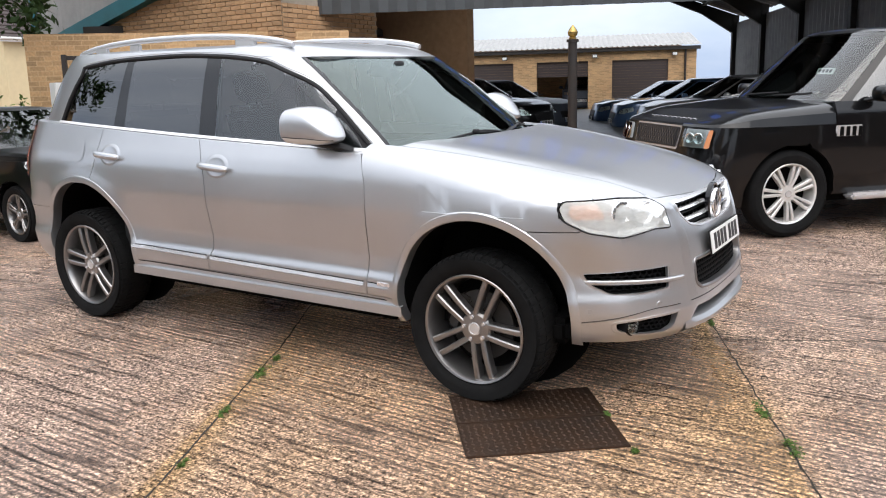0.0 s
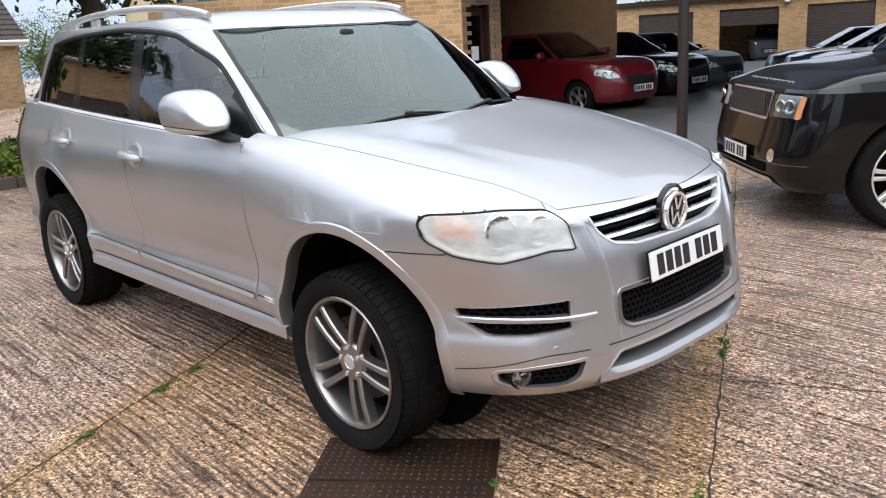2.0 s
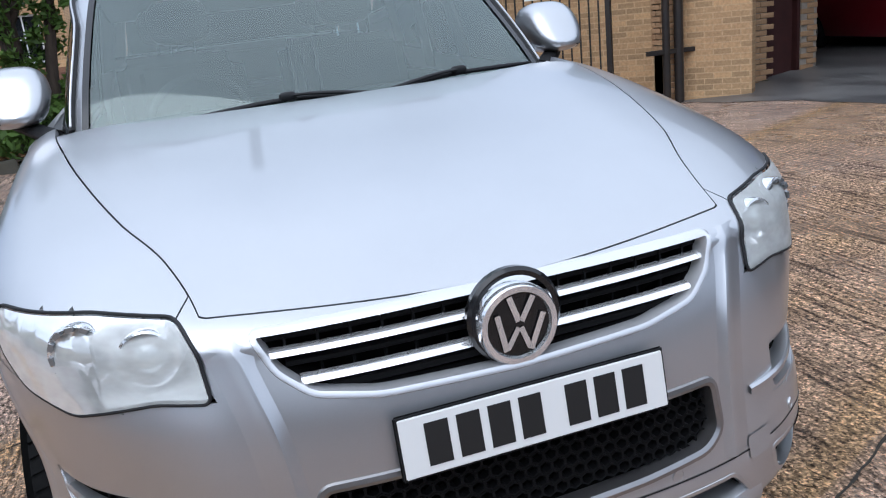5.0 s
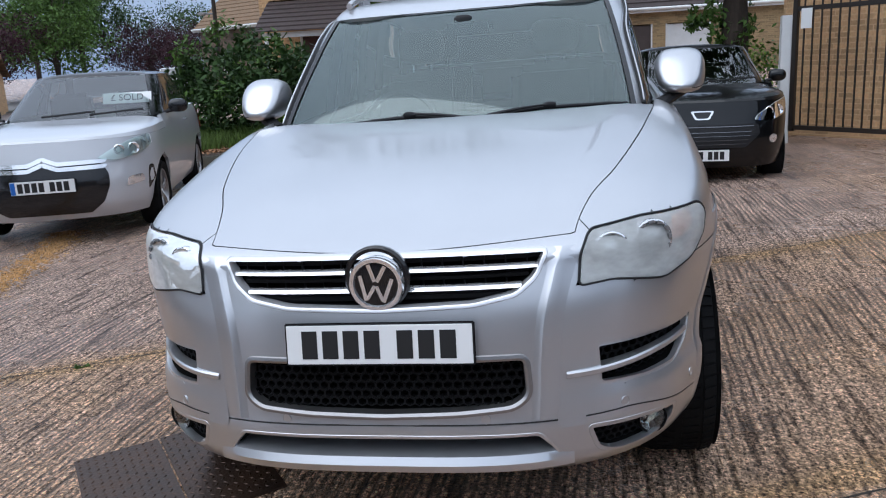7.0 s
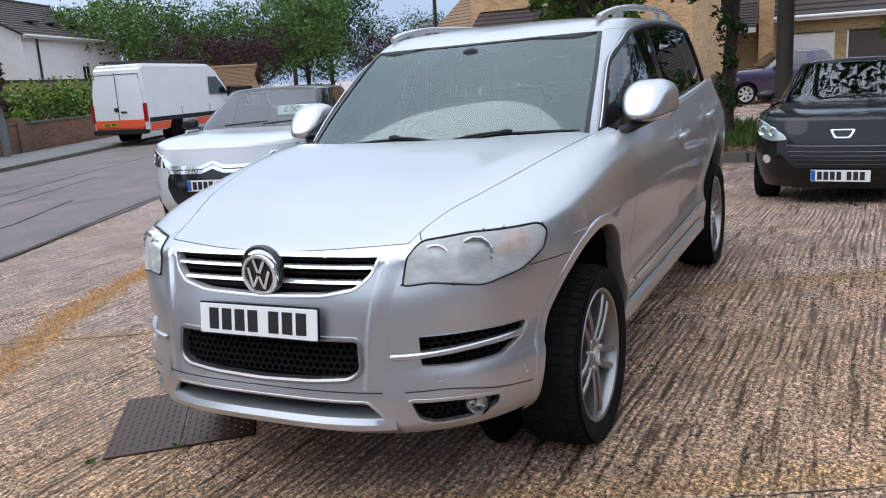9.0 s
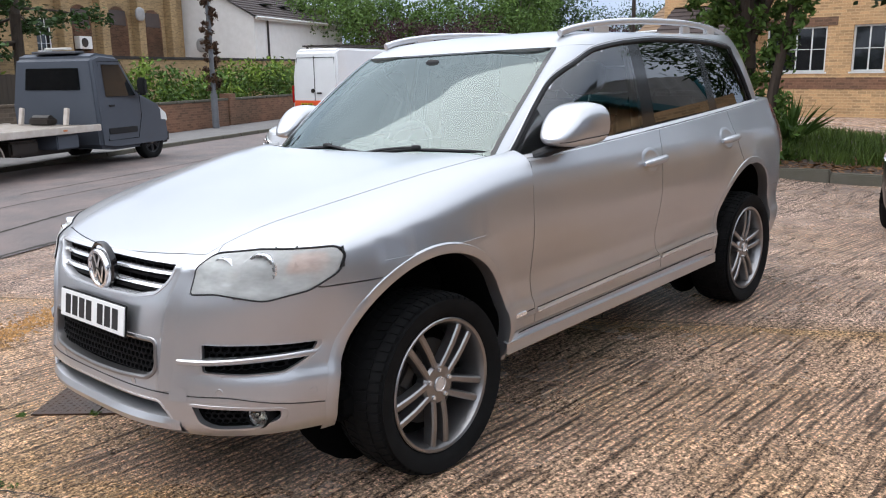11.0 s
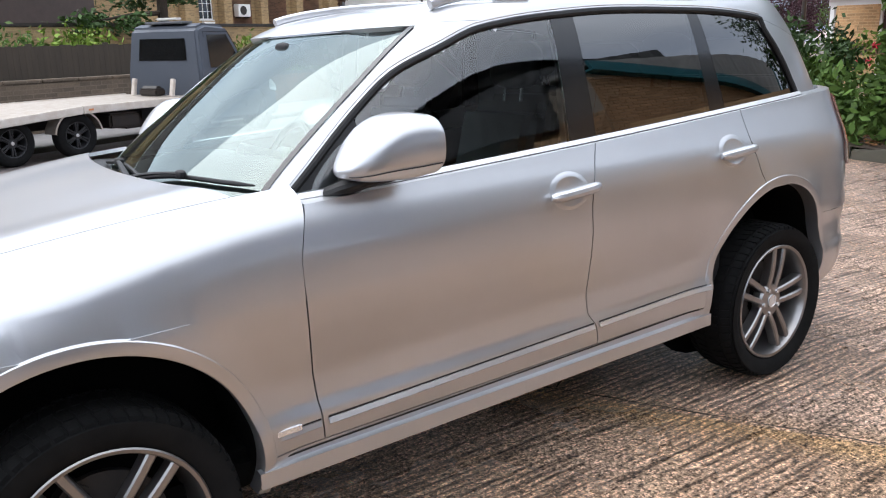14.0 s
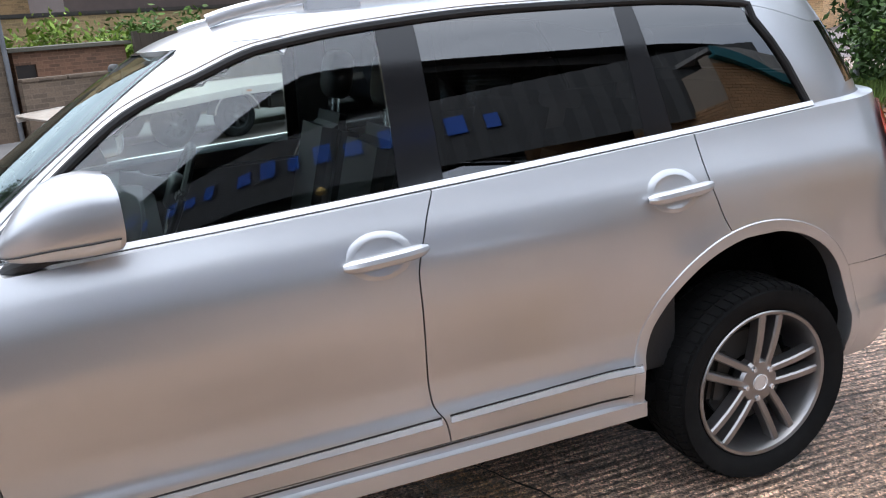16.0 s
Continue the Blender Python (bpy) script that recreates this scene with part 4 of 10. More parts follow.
def build_greenhouse(car):
    ks = spaced(0, 1, 16)
    for a in range(7):
        ks += [1 + (a + t) * 6 / 7 for t in spaced(0, 1, 10)]
    ks += spaced(7, 8, 26) + [8.0]
    ROOF = 1.655
    pts, panels = {}, {}
    nz, nt = 20, 5

    def wt(k, x):
        """Top of the glass at this column."""
        if k < 1:
            return 1.56
        if k > 7:
            return 1.592
        return win_top(x)

    for i, k in enumerate(ks):
        zb = belt_z(glass_contour(k, 1.2)[0]) - 0.012
        if k >= 7:
            zb = 1.115
        zt = max(wt(k, glass_contour(k, 1.55)[0]), zb + 0.012) if k <= 6.2 else None
        if k > 6.2 and k < 7:
            zt = None
        for j in range(nz + nt + 1):
            if k >= 7:
                z = lerp(zb, 1.592, j / nz) if j <= nz else lerp(1.592, ROOF, (j - nz) / nt)
            elif j <= nz:
                top = 1.60
                if k <= 6.2:
                    x55 = glass_contour(k, 1.60)[0]
                    top = max(min(win_top(x55), 1.635), 1.5)
                z = lerp(zb, top, j / nz)
            else:
                z = lerp(z_last, ROOF, (j - nz) / nt)
            if j == nz:
                z_last = z
            x, y = glass_contour(k, z)
            pts[i, j] = (x, y, z)
    roof_rows = 10
    for i, k in enumerate(ks):
        x0, y0, z0 = pts[i, nz + nt]
        for j in range(1, roof_rows + 1):
            r = 1 - j / roof_rows
            sx = min(max(x0, -1.25), -0.35)
            pts[i, nz + nt + j] = (lerp(sx, x0, r), y0 * r, ROOF + 0.040 * (1 - r ** 2.2) ** 0.85)

    def add(n, q):
        panels.setdefault(n, []).append(q)

    for i in range(len(ks) - 1):
        k = (ks[i] + ks[i + 1]) / 2
        for j in range(nz + nt + roof_rows):
            q = [(i, j), (i + 1, j), (i + 1, j + 1), (i, j + 1)]
            c = [sum(pts[p][n] for p in q) / 4 for n in range(3)]
            if j >= nz:
                add("roof", q)
                continue
            if k > 7:
                add("windscreen", q)
            elif k < 1:
                add("rear_window" if k < 0.86 and 3 < j else "tail_pillar", q)
            else:
                seg = int((k - 1) / 6 * 7)
                if seg == 0:
                    add("tail_pillar", q)
                elif seg in (1, 3):
                    add("rear_side", q) if seg == 3 else add("quarter", q)
                elif seg == 2:
                    add("rear_pillar", q)
                elif seg == 4:
                    add("centre_pillar", q)
                else:
                    if c[2] < win_top(c[0]):
                        add("front_side", q)
                    else:
                        add("a_pillar", q)
    return pts, panels


def finish_greenhouse(car):
    pts, panels = build_greenhouse(car)
    finish_panel("roof_panel", panels["roof"] , pts, "silver", car)
    for s in (1, -1):
        finish_panel("windscreen_pillar", panels["a_pillar"], pts, "silver", car, mirror=s, gap=0.0)
        finish_panel("tail_pillar", panels["tail_pillar"], pts, "silver", car, mirror=s, gap=0.0)
        finish_panel("centre_pillar", panels["centre_pillar"], pts, "gloss_black", car, "gloss black door pillar cover", mirror=s, gap=0.0)
        finish_panel("rear_pillar", panels["rear_pillar"], pts, "gloss_black", car, "gloss black door pillar cover", mirror=s, gap=0.0)
        finish_panel("front_door_window", panels["front_side"], pts, "glass_clear", car, "clear side window", mirror=s, gap=0.001, depth=0.004)
        finish_panel("rear_door_window", panels["rear_side"], pts, "glass_dark", car, "dark privacy glass", mirror=s, gap=0.001, depth=0.004)
        finish_panel("quarter_window", panels["quarter"], pts, "glass_dark", car, "dark privacy glass", mirror=s, gap=0.001, depth=0.004)
    rows = []
    for z in spaced(1.115, 1.592, 24) + [1.592]:
        xm, ym = gl_f(z), gl_w(z) * math.cos(FA * math.pi / 2) ** (2 / GEXP)
        xe = -0.6 + (xm + 0.6) * math.sin(FA * math.pi / 2) ** (2 / GEXP)
        rows.append([(xm - (xm - xe) * abs(u) ** 2.4, ym * u, z) for u in spaced(-1, 1, 40) + [1.0]])
    bm = bmesh.new()
    grid_faces(bm, rows)
    bmesh.ops.recalc_face_normals(bm, faces=bm.faces[:])
    if sum(f.normal.x * f.calc_area() for f in bm.faces) < 0:
        bmesh.ops.reverse_faces(bm, faces=bm.faces[:])
    part("windscreen", bm, "glass_screen", car, "clear windscreen")
    finish_panel("rear_window", panels["rear_window"], pts, "glass_dark", car, "dark rear window", gap=0.001, depth=0.004)


def tube(bm, pts, r, n=8, closed=False, flat=1.0):
    """A rod along points; flat squeezes it across its own up direction."""
    pts = [Vector(p) for p in pts]
    m = len(pts)
    rings = []
    for i, p in enumerate(pts):
        a = pts[i - 1] if i or closed else p
        b = pts[(i + 1) % m] if i < m - 1 or closed else p
        d = (b - a).normalized()
        u = d.cross(Vector((0, 0, 1)))
        u = u.normalized() if u.length > 1e-4 else Vector((1, 0, 0))
        v = d.cross(u)
        rr = r(i / max(1, m - 1)) if callable(r) else r
        rings.append([bm.verts.new(p + u * rr * math.cos(2 * math.pi * t / n) + v * rr * flat * math.sin(2 * math.pi * t / n)) for t in range(n)])
    for i in range(m if closed else m - 1):
        a, b = rings[i], rings[(i + 1) % m]
        for t in range(n):
            bm.faces.new((a[t], a[(t + 1) % n], b[(t + 1) % n], b[t]))
    if not closed:
        bm.faces.new(rings[0][::-1])
        bm.faces.new(rings[-1])
    return bm


def ribbon(bm, path, half, lift):
    """A raised strip along points with normals: path of (point, across, out)."""
    rows = []
    for p, ac, out in path:
        p, ac, out = Vector(p), Vector(ac).normalized(), Vector(out).normalized()
        rows.append([p - ac * half, p - ac * half * 0.8 + out * lift, p + ac * half * 0.8 + out * lift, p + ac * half])
    grid_faces(bm, rows)
    return bm


def both(fn):
    for s in (1, -1):
        fn(s)

def ring_profile(bm, prof, n=48, axis_y=True):
    """A lathe about the y axis: prof is a list of (y, radius)."""
    rows = []
    for y, r in prof:
        rows.append([(r * math.cos(2 * math.pi * i / n), y, r * math.sin(2 * math.pi * i / n)) for i in range(n)])
    grid_faces(bm, rows, closed=True)
    return bm


def spoke(bm, a0, a1, r0, r1, w0, w1, y0, y1, thick=0.02):
    """A bevelled bar from radius r0 at angle a0 to radius r1 at angle a1, face at y0..y1 (outside is -y)."""
    p = Vector((r0 * math.cos(a0), 0, r0 * math.sin(a0)))
    q = Vector((r1 * math.cos(a1), 0, r1 * math.sin(a1)))
    d = (q - p).normalized()
    u = Vector((-d.z, 0, d.x))
    rows = []
    for t in (0.0, 0.25, 0.5, 0.75, 1.0):
        c = p.lerp(q, t)
        w = lerp(w0, w1, t)
        y = lerp(y0, y1, t) - 0.006 * math.sin(t * math.pi)
        rows.append([c - u * w + Vector((0, y + thick, 0)), c - u * w * 0.95 + Vector((0, y + 0.006, 0)), c - u * w * 0.6 + Vector((0, y, 0)),
                     c + u * w * 0.6 + Vector((0, y, 0)), c + u * w * 0.95 + Vector((0, y + 0.006, 0)), c + u * w + Vector((0, y + thick, 0))])
    grid_faces(bm, rows)


def build_wheel(parent, m, side, radius=0.348, rim=0.255, wide=0.25, style="double", alloy="alloy", spokes=5, turn=0.0, detail=True, nuts=5):
    """A wheel whose outer face looks along side * y; m: pose of its centre."""
    k = 1 if side < 0 else -1
    w = part("wheel", bmesh.new(), alloy, parent)
    w.matrix_local = m @ pose(0, 0, 0, 0, 0, 0 if side < 0 else 180) @ pose(0, 0, 0, 0, turn, 0)
    n = 64 if detail else 32
    h = wide / 2
    bm = bmesh.new()
    s = 1.0
    ring_profile(bm, [(-h + 0.030, rim - 0.004), (-h + 0.012, rim + 0.012), (-h, rim + 0.045), (-h - 0.002, rim + 0.075), (-h + 0.010, radius - 0.028), (-h + 0.022, radius - 0.012), (-h + 0.042, radius - 0.004),
                      (0, radius), (h - 0.042, radius - 0.004), (h - 0.015, radius - 0.016), (h, rim + 0.06), (h - 0.03, rim)], n)
    if detail:
        # tread blocks and grooves
        tread = bmesh.new()
        for i in range(60):
            a = 2 * math.pi * i / 60
            for y0, y1, lean in ((-h + 0.014, -h + 0.050, 0.02), (-h + 0.062, -0.010, 0.03), (0.010, h - 0.062, -0.03), (h - 0.05, h - 0.014, -0.02)):
                c = math.cos
                pts = []
                for yy, da in ((y0, -0.038), (y0, 0.038), (y1, 0.038 + lean), (y1, -0.038 + lean)):
                    edge = 0.010 if abs(yy) > h - 0.03 else 0.0
                    rr = radius + 0.002 - edge
                    pts.append((rr * math.cos(a + da), yy, rr * math.sin(a + da)))
                low = [(p[0] * (radius - 0.012) / radius, p[1], p[2] * (radius - 0.012) / radius) for p in pts]
                tv = [tread.verts.new(p) for p in pts]
                lv = [tread.verts.new(p) for p in low]
                tread.faces.new(tv)
                for x in range(4):
                    tread.faces.new((tv[x], tv[(x + 1) % 4], lv[(x + 1) % 4], lv[x]))
    part("tyre", bm, "rubber", w, "black rubber tyre")
    if detail:
        part("tread", tread, "rubber", w, "worn tread blocks")["kind"] = "stuff"
    bm = bmesh.new()
    ring_profile(bm, [(-h + 0.034, rim - 0.006), (-h + 0.014, rim + 0.004), (-h + 0.010, rim), (-h + 0.014, rim - 0.010), (-h + 0.026, rim - 0.016), (-h + 0.05, rim - 0.022), (0.05, rim - 0.04), (h - 0.04, rim - 0.012), (h - 0.03, rim)], n)
    part("rim", bm, alloy, w)
    bm = bmesh.new()
    y_hub, y_rim = -h + 0.034, -h + 0.020
    if style == "double":
        for i in range(spokes):
            a = 2 * math.pi * i / spokes + math.pi / 2
            for sgn in (1, -1):
                spoke(bm, a + sgn * 0.40, a + sgn * 0.150, 0.066, rim - 0.010, 0.0135, 0.0150, y_hub, y_rim + 0.006, 0.045)
    elif style == "multi":
        for i in range(spokes):
            a = 2 * math.pi * i / spokes + math.pi / 2
            for sgn in (1, -1):
                spoke(bm, a + sgn * 0.20, a + sgn * 0.115, 0.06, rim - 0.008, 0.012, 0.016, y_hub, y_rim + 0.004, 0.04)
    else:
        for i in range(spokes):
            a = 2 * math.pi * i / spokes + math.pi / 2
            spoke(bm, a, a, 0.03, rim - 0.008, 0.03, 0.022, y_hub, y_rim + 0.004, 0.04)
    part("spokes", bm, alloy, w)
    bm = bmesh.new()
    ring_profile(bm, [(y_hub + 0.045, 0.080), (y_hub + 0.012, 0.078), (y_hub + 0.001, 0.070), (y_hub - 0.002, 0.040), (y_hub - 0.004, 0.0005)], 32)
    part("hub", bm, alloy, w)
    bm = bmesh.new()
    ring_profile(bm, [(y_hub - 0.003, 0.031), (y_hub - 0.008, 0.030), (y_hub - 0.009, 0.024), (y_hub - 0.007, 0.023), (y_hub - 0.007, 0.0005)], 24)
    part("centre_cap", bm, "satin_chrome", w, "satin hub cap with a round emblem")
    if detail:
        for i in range(nuts):
            a = 2 * math.pi * (i + 0.5) / nuts + math.pi / 2
            bm = bmesh.new()
            cylinder(bm, (0.056 * math.cos(a), y_hub + 0.01, 0.056 * math.sin(a)), (0.056 * math.cos(a), y_hub - 0.008, 0.056 * math.sin(a)), 0.0105, 0.009, 6)
            part("wheel_bolt", bm, "satin_chrome", w)
        bm = bmesh.new()
        ring_profile(bm, [(-0.02, 0.165), (-0.02, 0.075), (-0.01, 0.075), (0.0, 0.165), (-0.02, 0.165)], 40)
        part("brake_disc", bm, "dark_steel", w, "grey steel brake disc")
        bm = boxed(-0.16, -0.09, -0.045, 0.03, -0.09, 0.09, bevel=0.015)
        part("brake_caliper", bm, "dark_steel", w, "dark brake caliper")
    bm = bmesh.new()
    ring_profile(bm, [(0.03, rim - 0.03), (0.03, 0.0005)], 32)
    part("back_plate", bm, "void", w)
    return w


def number_plate(parent, m, white=True, count=(4, 3), blue=False, wide=0.52, high=0.111):
    """A plate with plain bars in place of its characters; m: pose, facing +x."""
    pl = part("number_plate", boxed(-0.006, 0.0, -wide / 2 - 0.006, wide / 2 + 0.006, -high / 2 - 0.006, high / 2 + 0.006, bevel=0.003), "black_plastic", parent, "number plate with dark bars on a black holder")
    pl.matrix_local = m
    part("plate_face", boxed(0.0, 0.005, -wide / 2, wide / 2, -high / 2, high / 2, bevel=0.0015), "plate_white" if white else "plate_yellow", pl)
    total = sum(count) + 0.55
    left = -wide / 2 + (0.05 if blue else 0.035)
    step = (wide - 0.07 - (0.02 if blue else 0)) / total
    u = left
    for g in count:
        for _ in range(g):
            part("bar", boxed(0.005, 0.0062, u + step * 0.13, u + step * 0.87, -high * 0.36, high * 0.36), "ink", pl, smooth=False)
            u += step
        u += step * 0.55
    if blue:
        part("plate_band", boxed(0.005, 0.006, -wide / 2 + 0.002, -wide / 2 + 0.04, -high / 2 + 0.004, high / 2 - 0.004), "plate_blue", pl, smooth=False)
    return pl


def frame_on_nose(name, outline, mat, car, inner=-0.016, out=0.008, back=-0.03, label="", parent=None):
    """A rim round an opening of the nose: proud lip, turned in."""
    o = dense(outline, 0.02)
    bm = bmesh.new()
    loops = []
    for d, off in ((0.006, -0.002), (0.003, out * 0.8), (inner * 0.4, out), (inner, out * 0.3), (inner, back)):
        g = grown(o, d)
        loops.append([bm.verts.new(nose_out(p[0], p[1], off)) for p in g])
    for a, b in zip(loops, loops[1:]):
        for i in range(len(a)):
            j = (i + 1) % len(a)
            bm.faces.new((a[i], a[j], b[j], b[i]))
    bmesh.ops.recalc_face_normals(bm, faces=bm.faces[:])
    return part(name, bm, mat, parent or car, label)


def backing(name, outline, mat, car, depth, label=""):
    """A dark pan behind an opening."""
    o = dense(grown(outline, -0.004), 0.03)
    bm = bmesh.new()
    a = [bm.verts.new(nose_out(p[0], p[1], -0.004)) for p in o]
    b = [bm.verts.new(nose_out(p[0], p[1], -depth)) for p in grown(o, -0.01)]
    for i in range(len(a)):
        j = (i + 1) % len(a)
        bm.faces.new((a[i], b[i], b[j], a[j]))
    filled_back = bmesh.new()
    filled(filled_back, grown(o, -0.01), front_place(-depth), 0.06)
    me = bpy.data.meshes.new("tmp")
    filled_back.to_mesh(me)
    filled_back.free()
    bm.from_mesh(me)
    bpy.data.meshes.remove(me)
    return part(name, bm, mat, car, label)


def honeycomb(bm, outline, off, pitch=0.026, t=0.0022, deep=0.02):
    """A mesh of six-sided cells filling an outline on the nose."""
    us, vs = [p[0] for p in outline], [p[1] for p in outline]
    dv = pitch * 0.82
    row = 0
    v = min(vs) - dv
    while v < max(vs) + dv:
        u = min(us) - pitch + (pitch / 2 if row % 2 else 0)
        while u < max(us) + pitch:
            if inside(outline, (u, v)):
                ri, ro = pitch * 0.5 - t, pitch * 0.545
                ring = []
                for r, o2 in ((ro, off), (ri, off), (ri * 0.97, off - deep)):
                    ring.append([bm.verts.new(nose_out(u + r * 1.12 * math.cos(math.pi / 3 * q + math.pi / 6), v + r * 0.92 * math.sin(math.pi / 3 * q + math.pi / 6), o2)) for q in range(6)])
                for a, b in zip(ring, ring[1:]):
                    for q in range(6):
                        bm.faces.new((a[q], a[(q + 1) % 6], b[(q + 1) % 6], b[q]))
            u += pitch
        v += dv
        row += 1
    return bm


def blade(bm, pts, high, deep, lean=0.0):
    """A bevelled horizontal bar through points (x, y, z) of its front edge middle."""
    rows = []
    for x, y, z in pts:
        h = high / 2
        rows.append([(x - deep, y, z - h), (x - 0.006, y, z - h), (x, y, z - h * 0.55), (x - lean, y, z + h * 0.55), (x - 0.006 - lean, y, z + h), (x - deep, y, z + h)])
    grid_faces(bm, rows)
    bmesh.ops.recalc_face_normals(bm, faces=bm.faces[:])
    return bm


def build_nose_details(car):
    # radiator grille
    backing("grille_backing", GRILLE, "void", car, 0.09)
    g = part("grille", bmesh.new(), "grille_black", car, "black grille with two chrome bars")
    for u in [i * 0.055 for i in range(-7, 8)]:
        if abs(u) < 0.07:
            continue
        x = nose(u, 0.84) - 0.045
        part("rib", boxed(x - 0.012, x, u - 0.002, u + 0.002, 0.79, 0.915), "grille_black", g, smooth=False)
    for z, half in ((0.803, 0.33), (0.895, 0.43)):
        bm = bmesh.new()
        blade(bm, [(nose(u, z) - 0.03, u, z) for u in spaced(-half, half, 16) + [half]], 0.020, 0.02)
        part("slat", bm, "grille_black", g)
    bm = bmesh.new()
    blade(bm, [(nose(u, 0.848) - 0.032, u, 0.848) for u in spaced(-0.39, 0.39, 16) + [0.39]], 0.014, 0.02)
    part("slat", bm, "grille_black", g)
    for z, half in ((0.872, 0.418), (0.826, 0.372)):
        for s in (1, -1):
            bm = bmesh.new()
            blade(bm, [(nose(u, z) - 0.006, u, z) for u in [s * lerp(0.062, half, t / 12) for t in range(13)]], 0.0125, 0.025, 0.007)
            part("chrome_bar", bm, "chrome", g, "polished chrome bar")
    frame_on_nose("grille_frame", GRILLE, "satin_chrome", car, inner=-0.007, out=0.003, back=-0.05, label="satin silver grille surround")
    # lower grille
    backing("lower_grille_backing", LOWER, "void", car, 0.08)
    bm = honeycomb(bmesh.new(), grown(LOWER, -0.010), -0.022)
    part("lower_grille", bm, "grille_black", car, "black honeycomb mesh")
    frame_on_nose("lower_grille_frame", grown(LOWER, 0.004), "alloy", car, inner=-0.012, out=0.006, back=-0.03, label="brushed steel frame")
    # slot above the chin
    backing("chin_slot", AIR, "void", car, 0.10)
    bm = bmesh.new()
    rows = []
    for u in spaced(-0.49, 0.49, 28) + [0.49]:
        x = nose(u, 0.40)
        f = 1 - (abs(u) / 0.49) ** 4
        rows.append([(x - 0.085, u, 0.415), (x - 0.030, u, 0.412 - 0.004 * f), (x - 0.004 + 0.010 * f, u, 0.398), (x + 0.004 + 0.014 * f, u, 0.378), (x + 0.012 * f, u, 0.357), (x - 0.022, u, 0.340), (x - 0.12, u, 0.332)])
    grid_faces(bm, rows)
    bmesh.ops.recalc_face_normals(bm, faces=bm.faces[:])
    part("chin_spoiler", bm, "silver", car)
    frame_on_nose("chin_edge", AIR, "silver", car, inner=-0.005, out=0.001, back=-0.06)
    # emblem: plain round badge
    b = part("badge", ring_profile(bmesh.new(), [(0.02, 0.072), (-0.006, 0.074), (-0.014, 0.070), (-0.014, 0.060), (-0.006, 0.057)], 48), "chrome", car, "round chrome emblem")
    b.matrix_local = pose(nose(0, 0.852) + 0.014, 0, 0.850, 0, 7, 90)
    part("disc", ring_profile(bmesh.new(), [(-0.007, 0.0575), (-0.010, 0.03), (-0.011, 0.0005)], 40), "gloss_black", b, "dark round disc")
    for u, v, w, h2, rot in ((-0.0125, 0.030, 0.0052, 0.024, 24), (0.0125, 0.030, 0.0052, 0.024, -24), (-0.033, -0.012, 0.0052, 0.034, 17), (-0.0115, -0.022, 0.0048, 0.021, -26), (0.0115, -0.022, 0.0048, 0.021, 26), (0.033, -0.012, 0.0052, 0.034, -17)):
        c, s = math.cos(radians(rot)), math.sin(radians(rot))
        bm = bmesh.new()
        bm.faces.new([bm.verts.new((u + x * c - z * s, -0.0135, v + x * s + z * c)) for x, z in ((-w, -h2), (w, -h2), (w, h2), (-w, h2))])
        part("emblem_stroke", bm, "chrome", b, smooth=False)
    bm = bmesh.new()
    ring_profile(bm, [(0.02, 0.086), (0.004, 0.088), (-0.002, 0.082), (0.0, 0.073)], 40)
    h = part("badge_seat", bm, "gloss_black", car)
    h.matrix_local = pose(nose(0, 0.852) + 0.010, 0, 0.862, 0, 7, 90)
    number_plate(car, pose(nose(0, 0.70) + 0.022, 0.003, 0.703, 0, -9, 0), wide=0.494, high=0.102)
    # raised creases that run from the bonnet down beside the grilles
    crease = curve([(0.45, 0.405), (0.52, 0.412), (0.65, 0.420), (0.75, 0.432), (0.85, 0.458), (0.925, 0.478)])
    for s in (1, -1):
        bm = bmesh.new()
        rows = []
        for z in spaced(0.490, 0.915, 26) + [0.915]:
            u, k = crease(z), 1 - smooth(0.86, 0.92, z) * 0.4
            rows.append([(nose(u - 0.030, z) - 0.001, s * (u - 0.030), z), (nose(u - 0.012, z) + 0.002 * k, s * (u - 0.012), z), (nose(u - 0.003, z) + 0.009 * k, s * (u - 0.003), z),
                         (nose(u + 0.004, z) + 0.0095 * k, s * (u + 0.004), z), (nose(u + 0.022, z) + 0.003 * k, s * (u + 0.022), z), (nose(u + 0.055, z) - 0.001, s * (u + 0.055), z)])
        grid_faces(bm, rows)
        bmesh.ops.recalc_face_normals(bm, faces=bm.faces[:])
        part("bumper_crease", bm, "silver", car)
    for s in (1, -1):
        line = [(nose(abs(u), low_line(u)) + 0.0006, u, low_line(u)) for u in spaced(0.0, s * 0.86, 40)]
        part("bumper_joint", tube(bmesh.new(), line, 0.0011, 6), "ink", car, "fine joint across the bumper")
    # side intakes with silver blade, fog lamps, headlamps, sensors
    for s in (1, -1):
        o = INTAKE if s > 0 else mirrored(INTAKE)
        backing("intake", o, "void", car, 0.06, "black air intake")
        part("intake_mesh", honeycomb(bmesh.new(), grown(o, -0.006), -0.028, 0.024), "grille_black", car, "black honeycomb mesh")
        frame_on_nose("intake_edge", o, "silver", car, inner=-0.006, out=-0.0015, back=-0.035)
        bm = bmesh.new()
        blade(bm, [(nose(u, lerp(0.592, 0.600, t)) + 0.012 * math.sin(math.pi * min(1, t * 1.2 + 0.15)), s * u, lerp(0.592, 0.602, t)) for t, u in [(i / 16, lerp(0.478, 0.808, i / 16)) for i in range(17)]], 0.019, 0.045)
        part("intake_blade", bm, "silver", car)
        o = FOG if s > 0 else mirrored(FOG)
        backing("fog_recess", o, "void", car, 0.06, "black fog lamp recess")
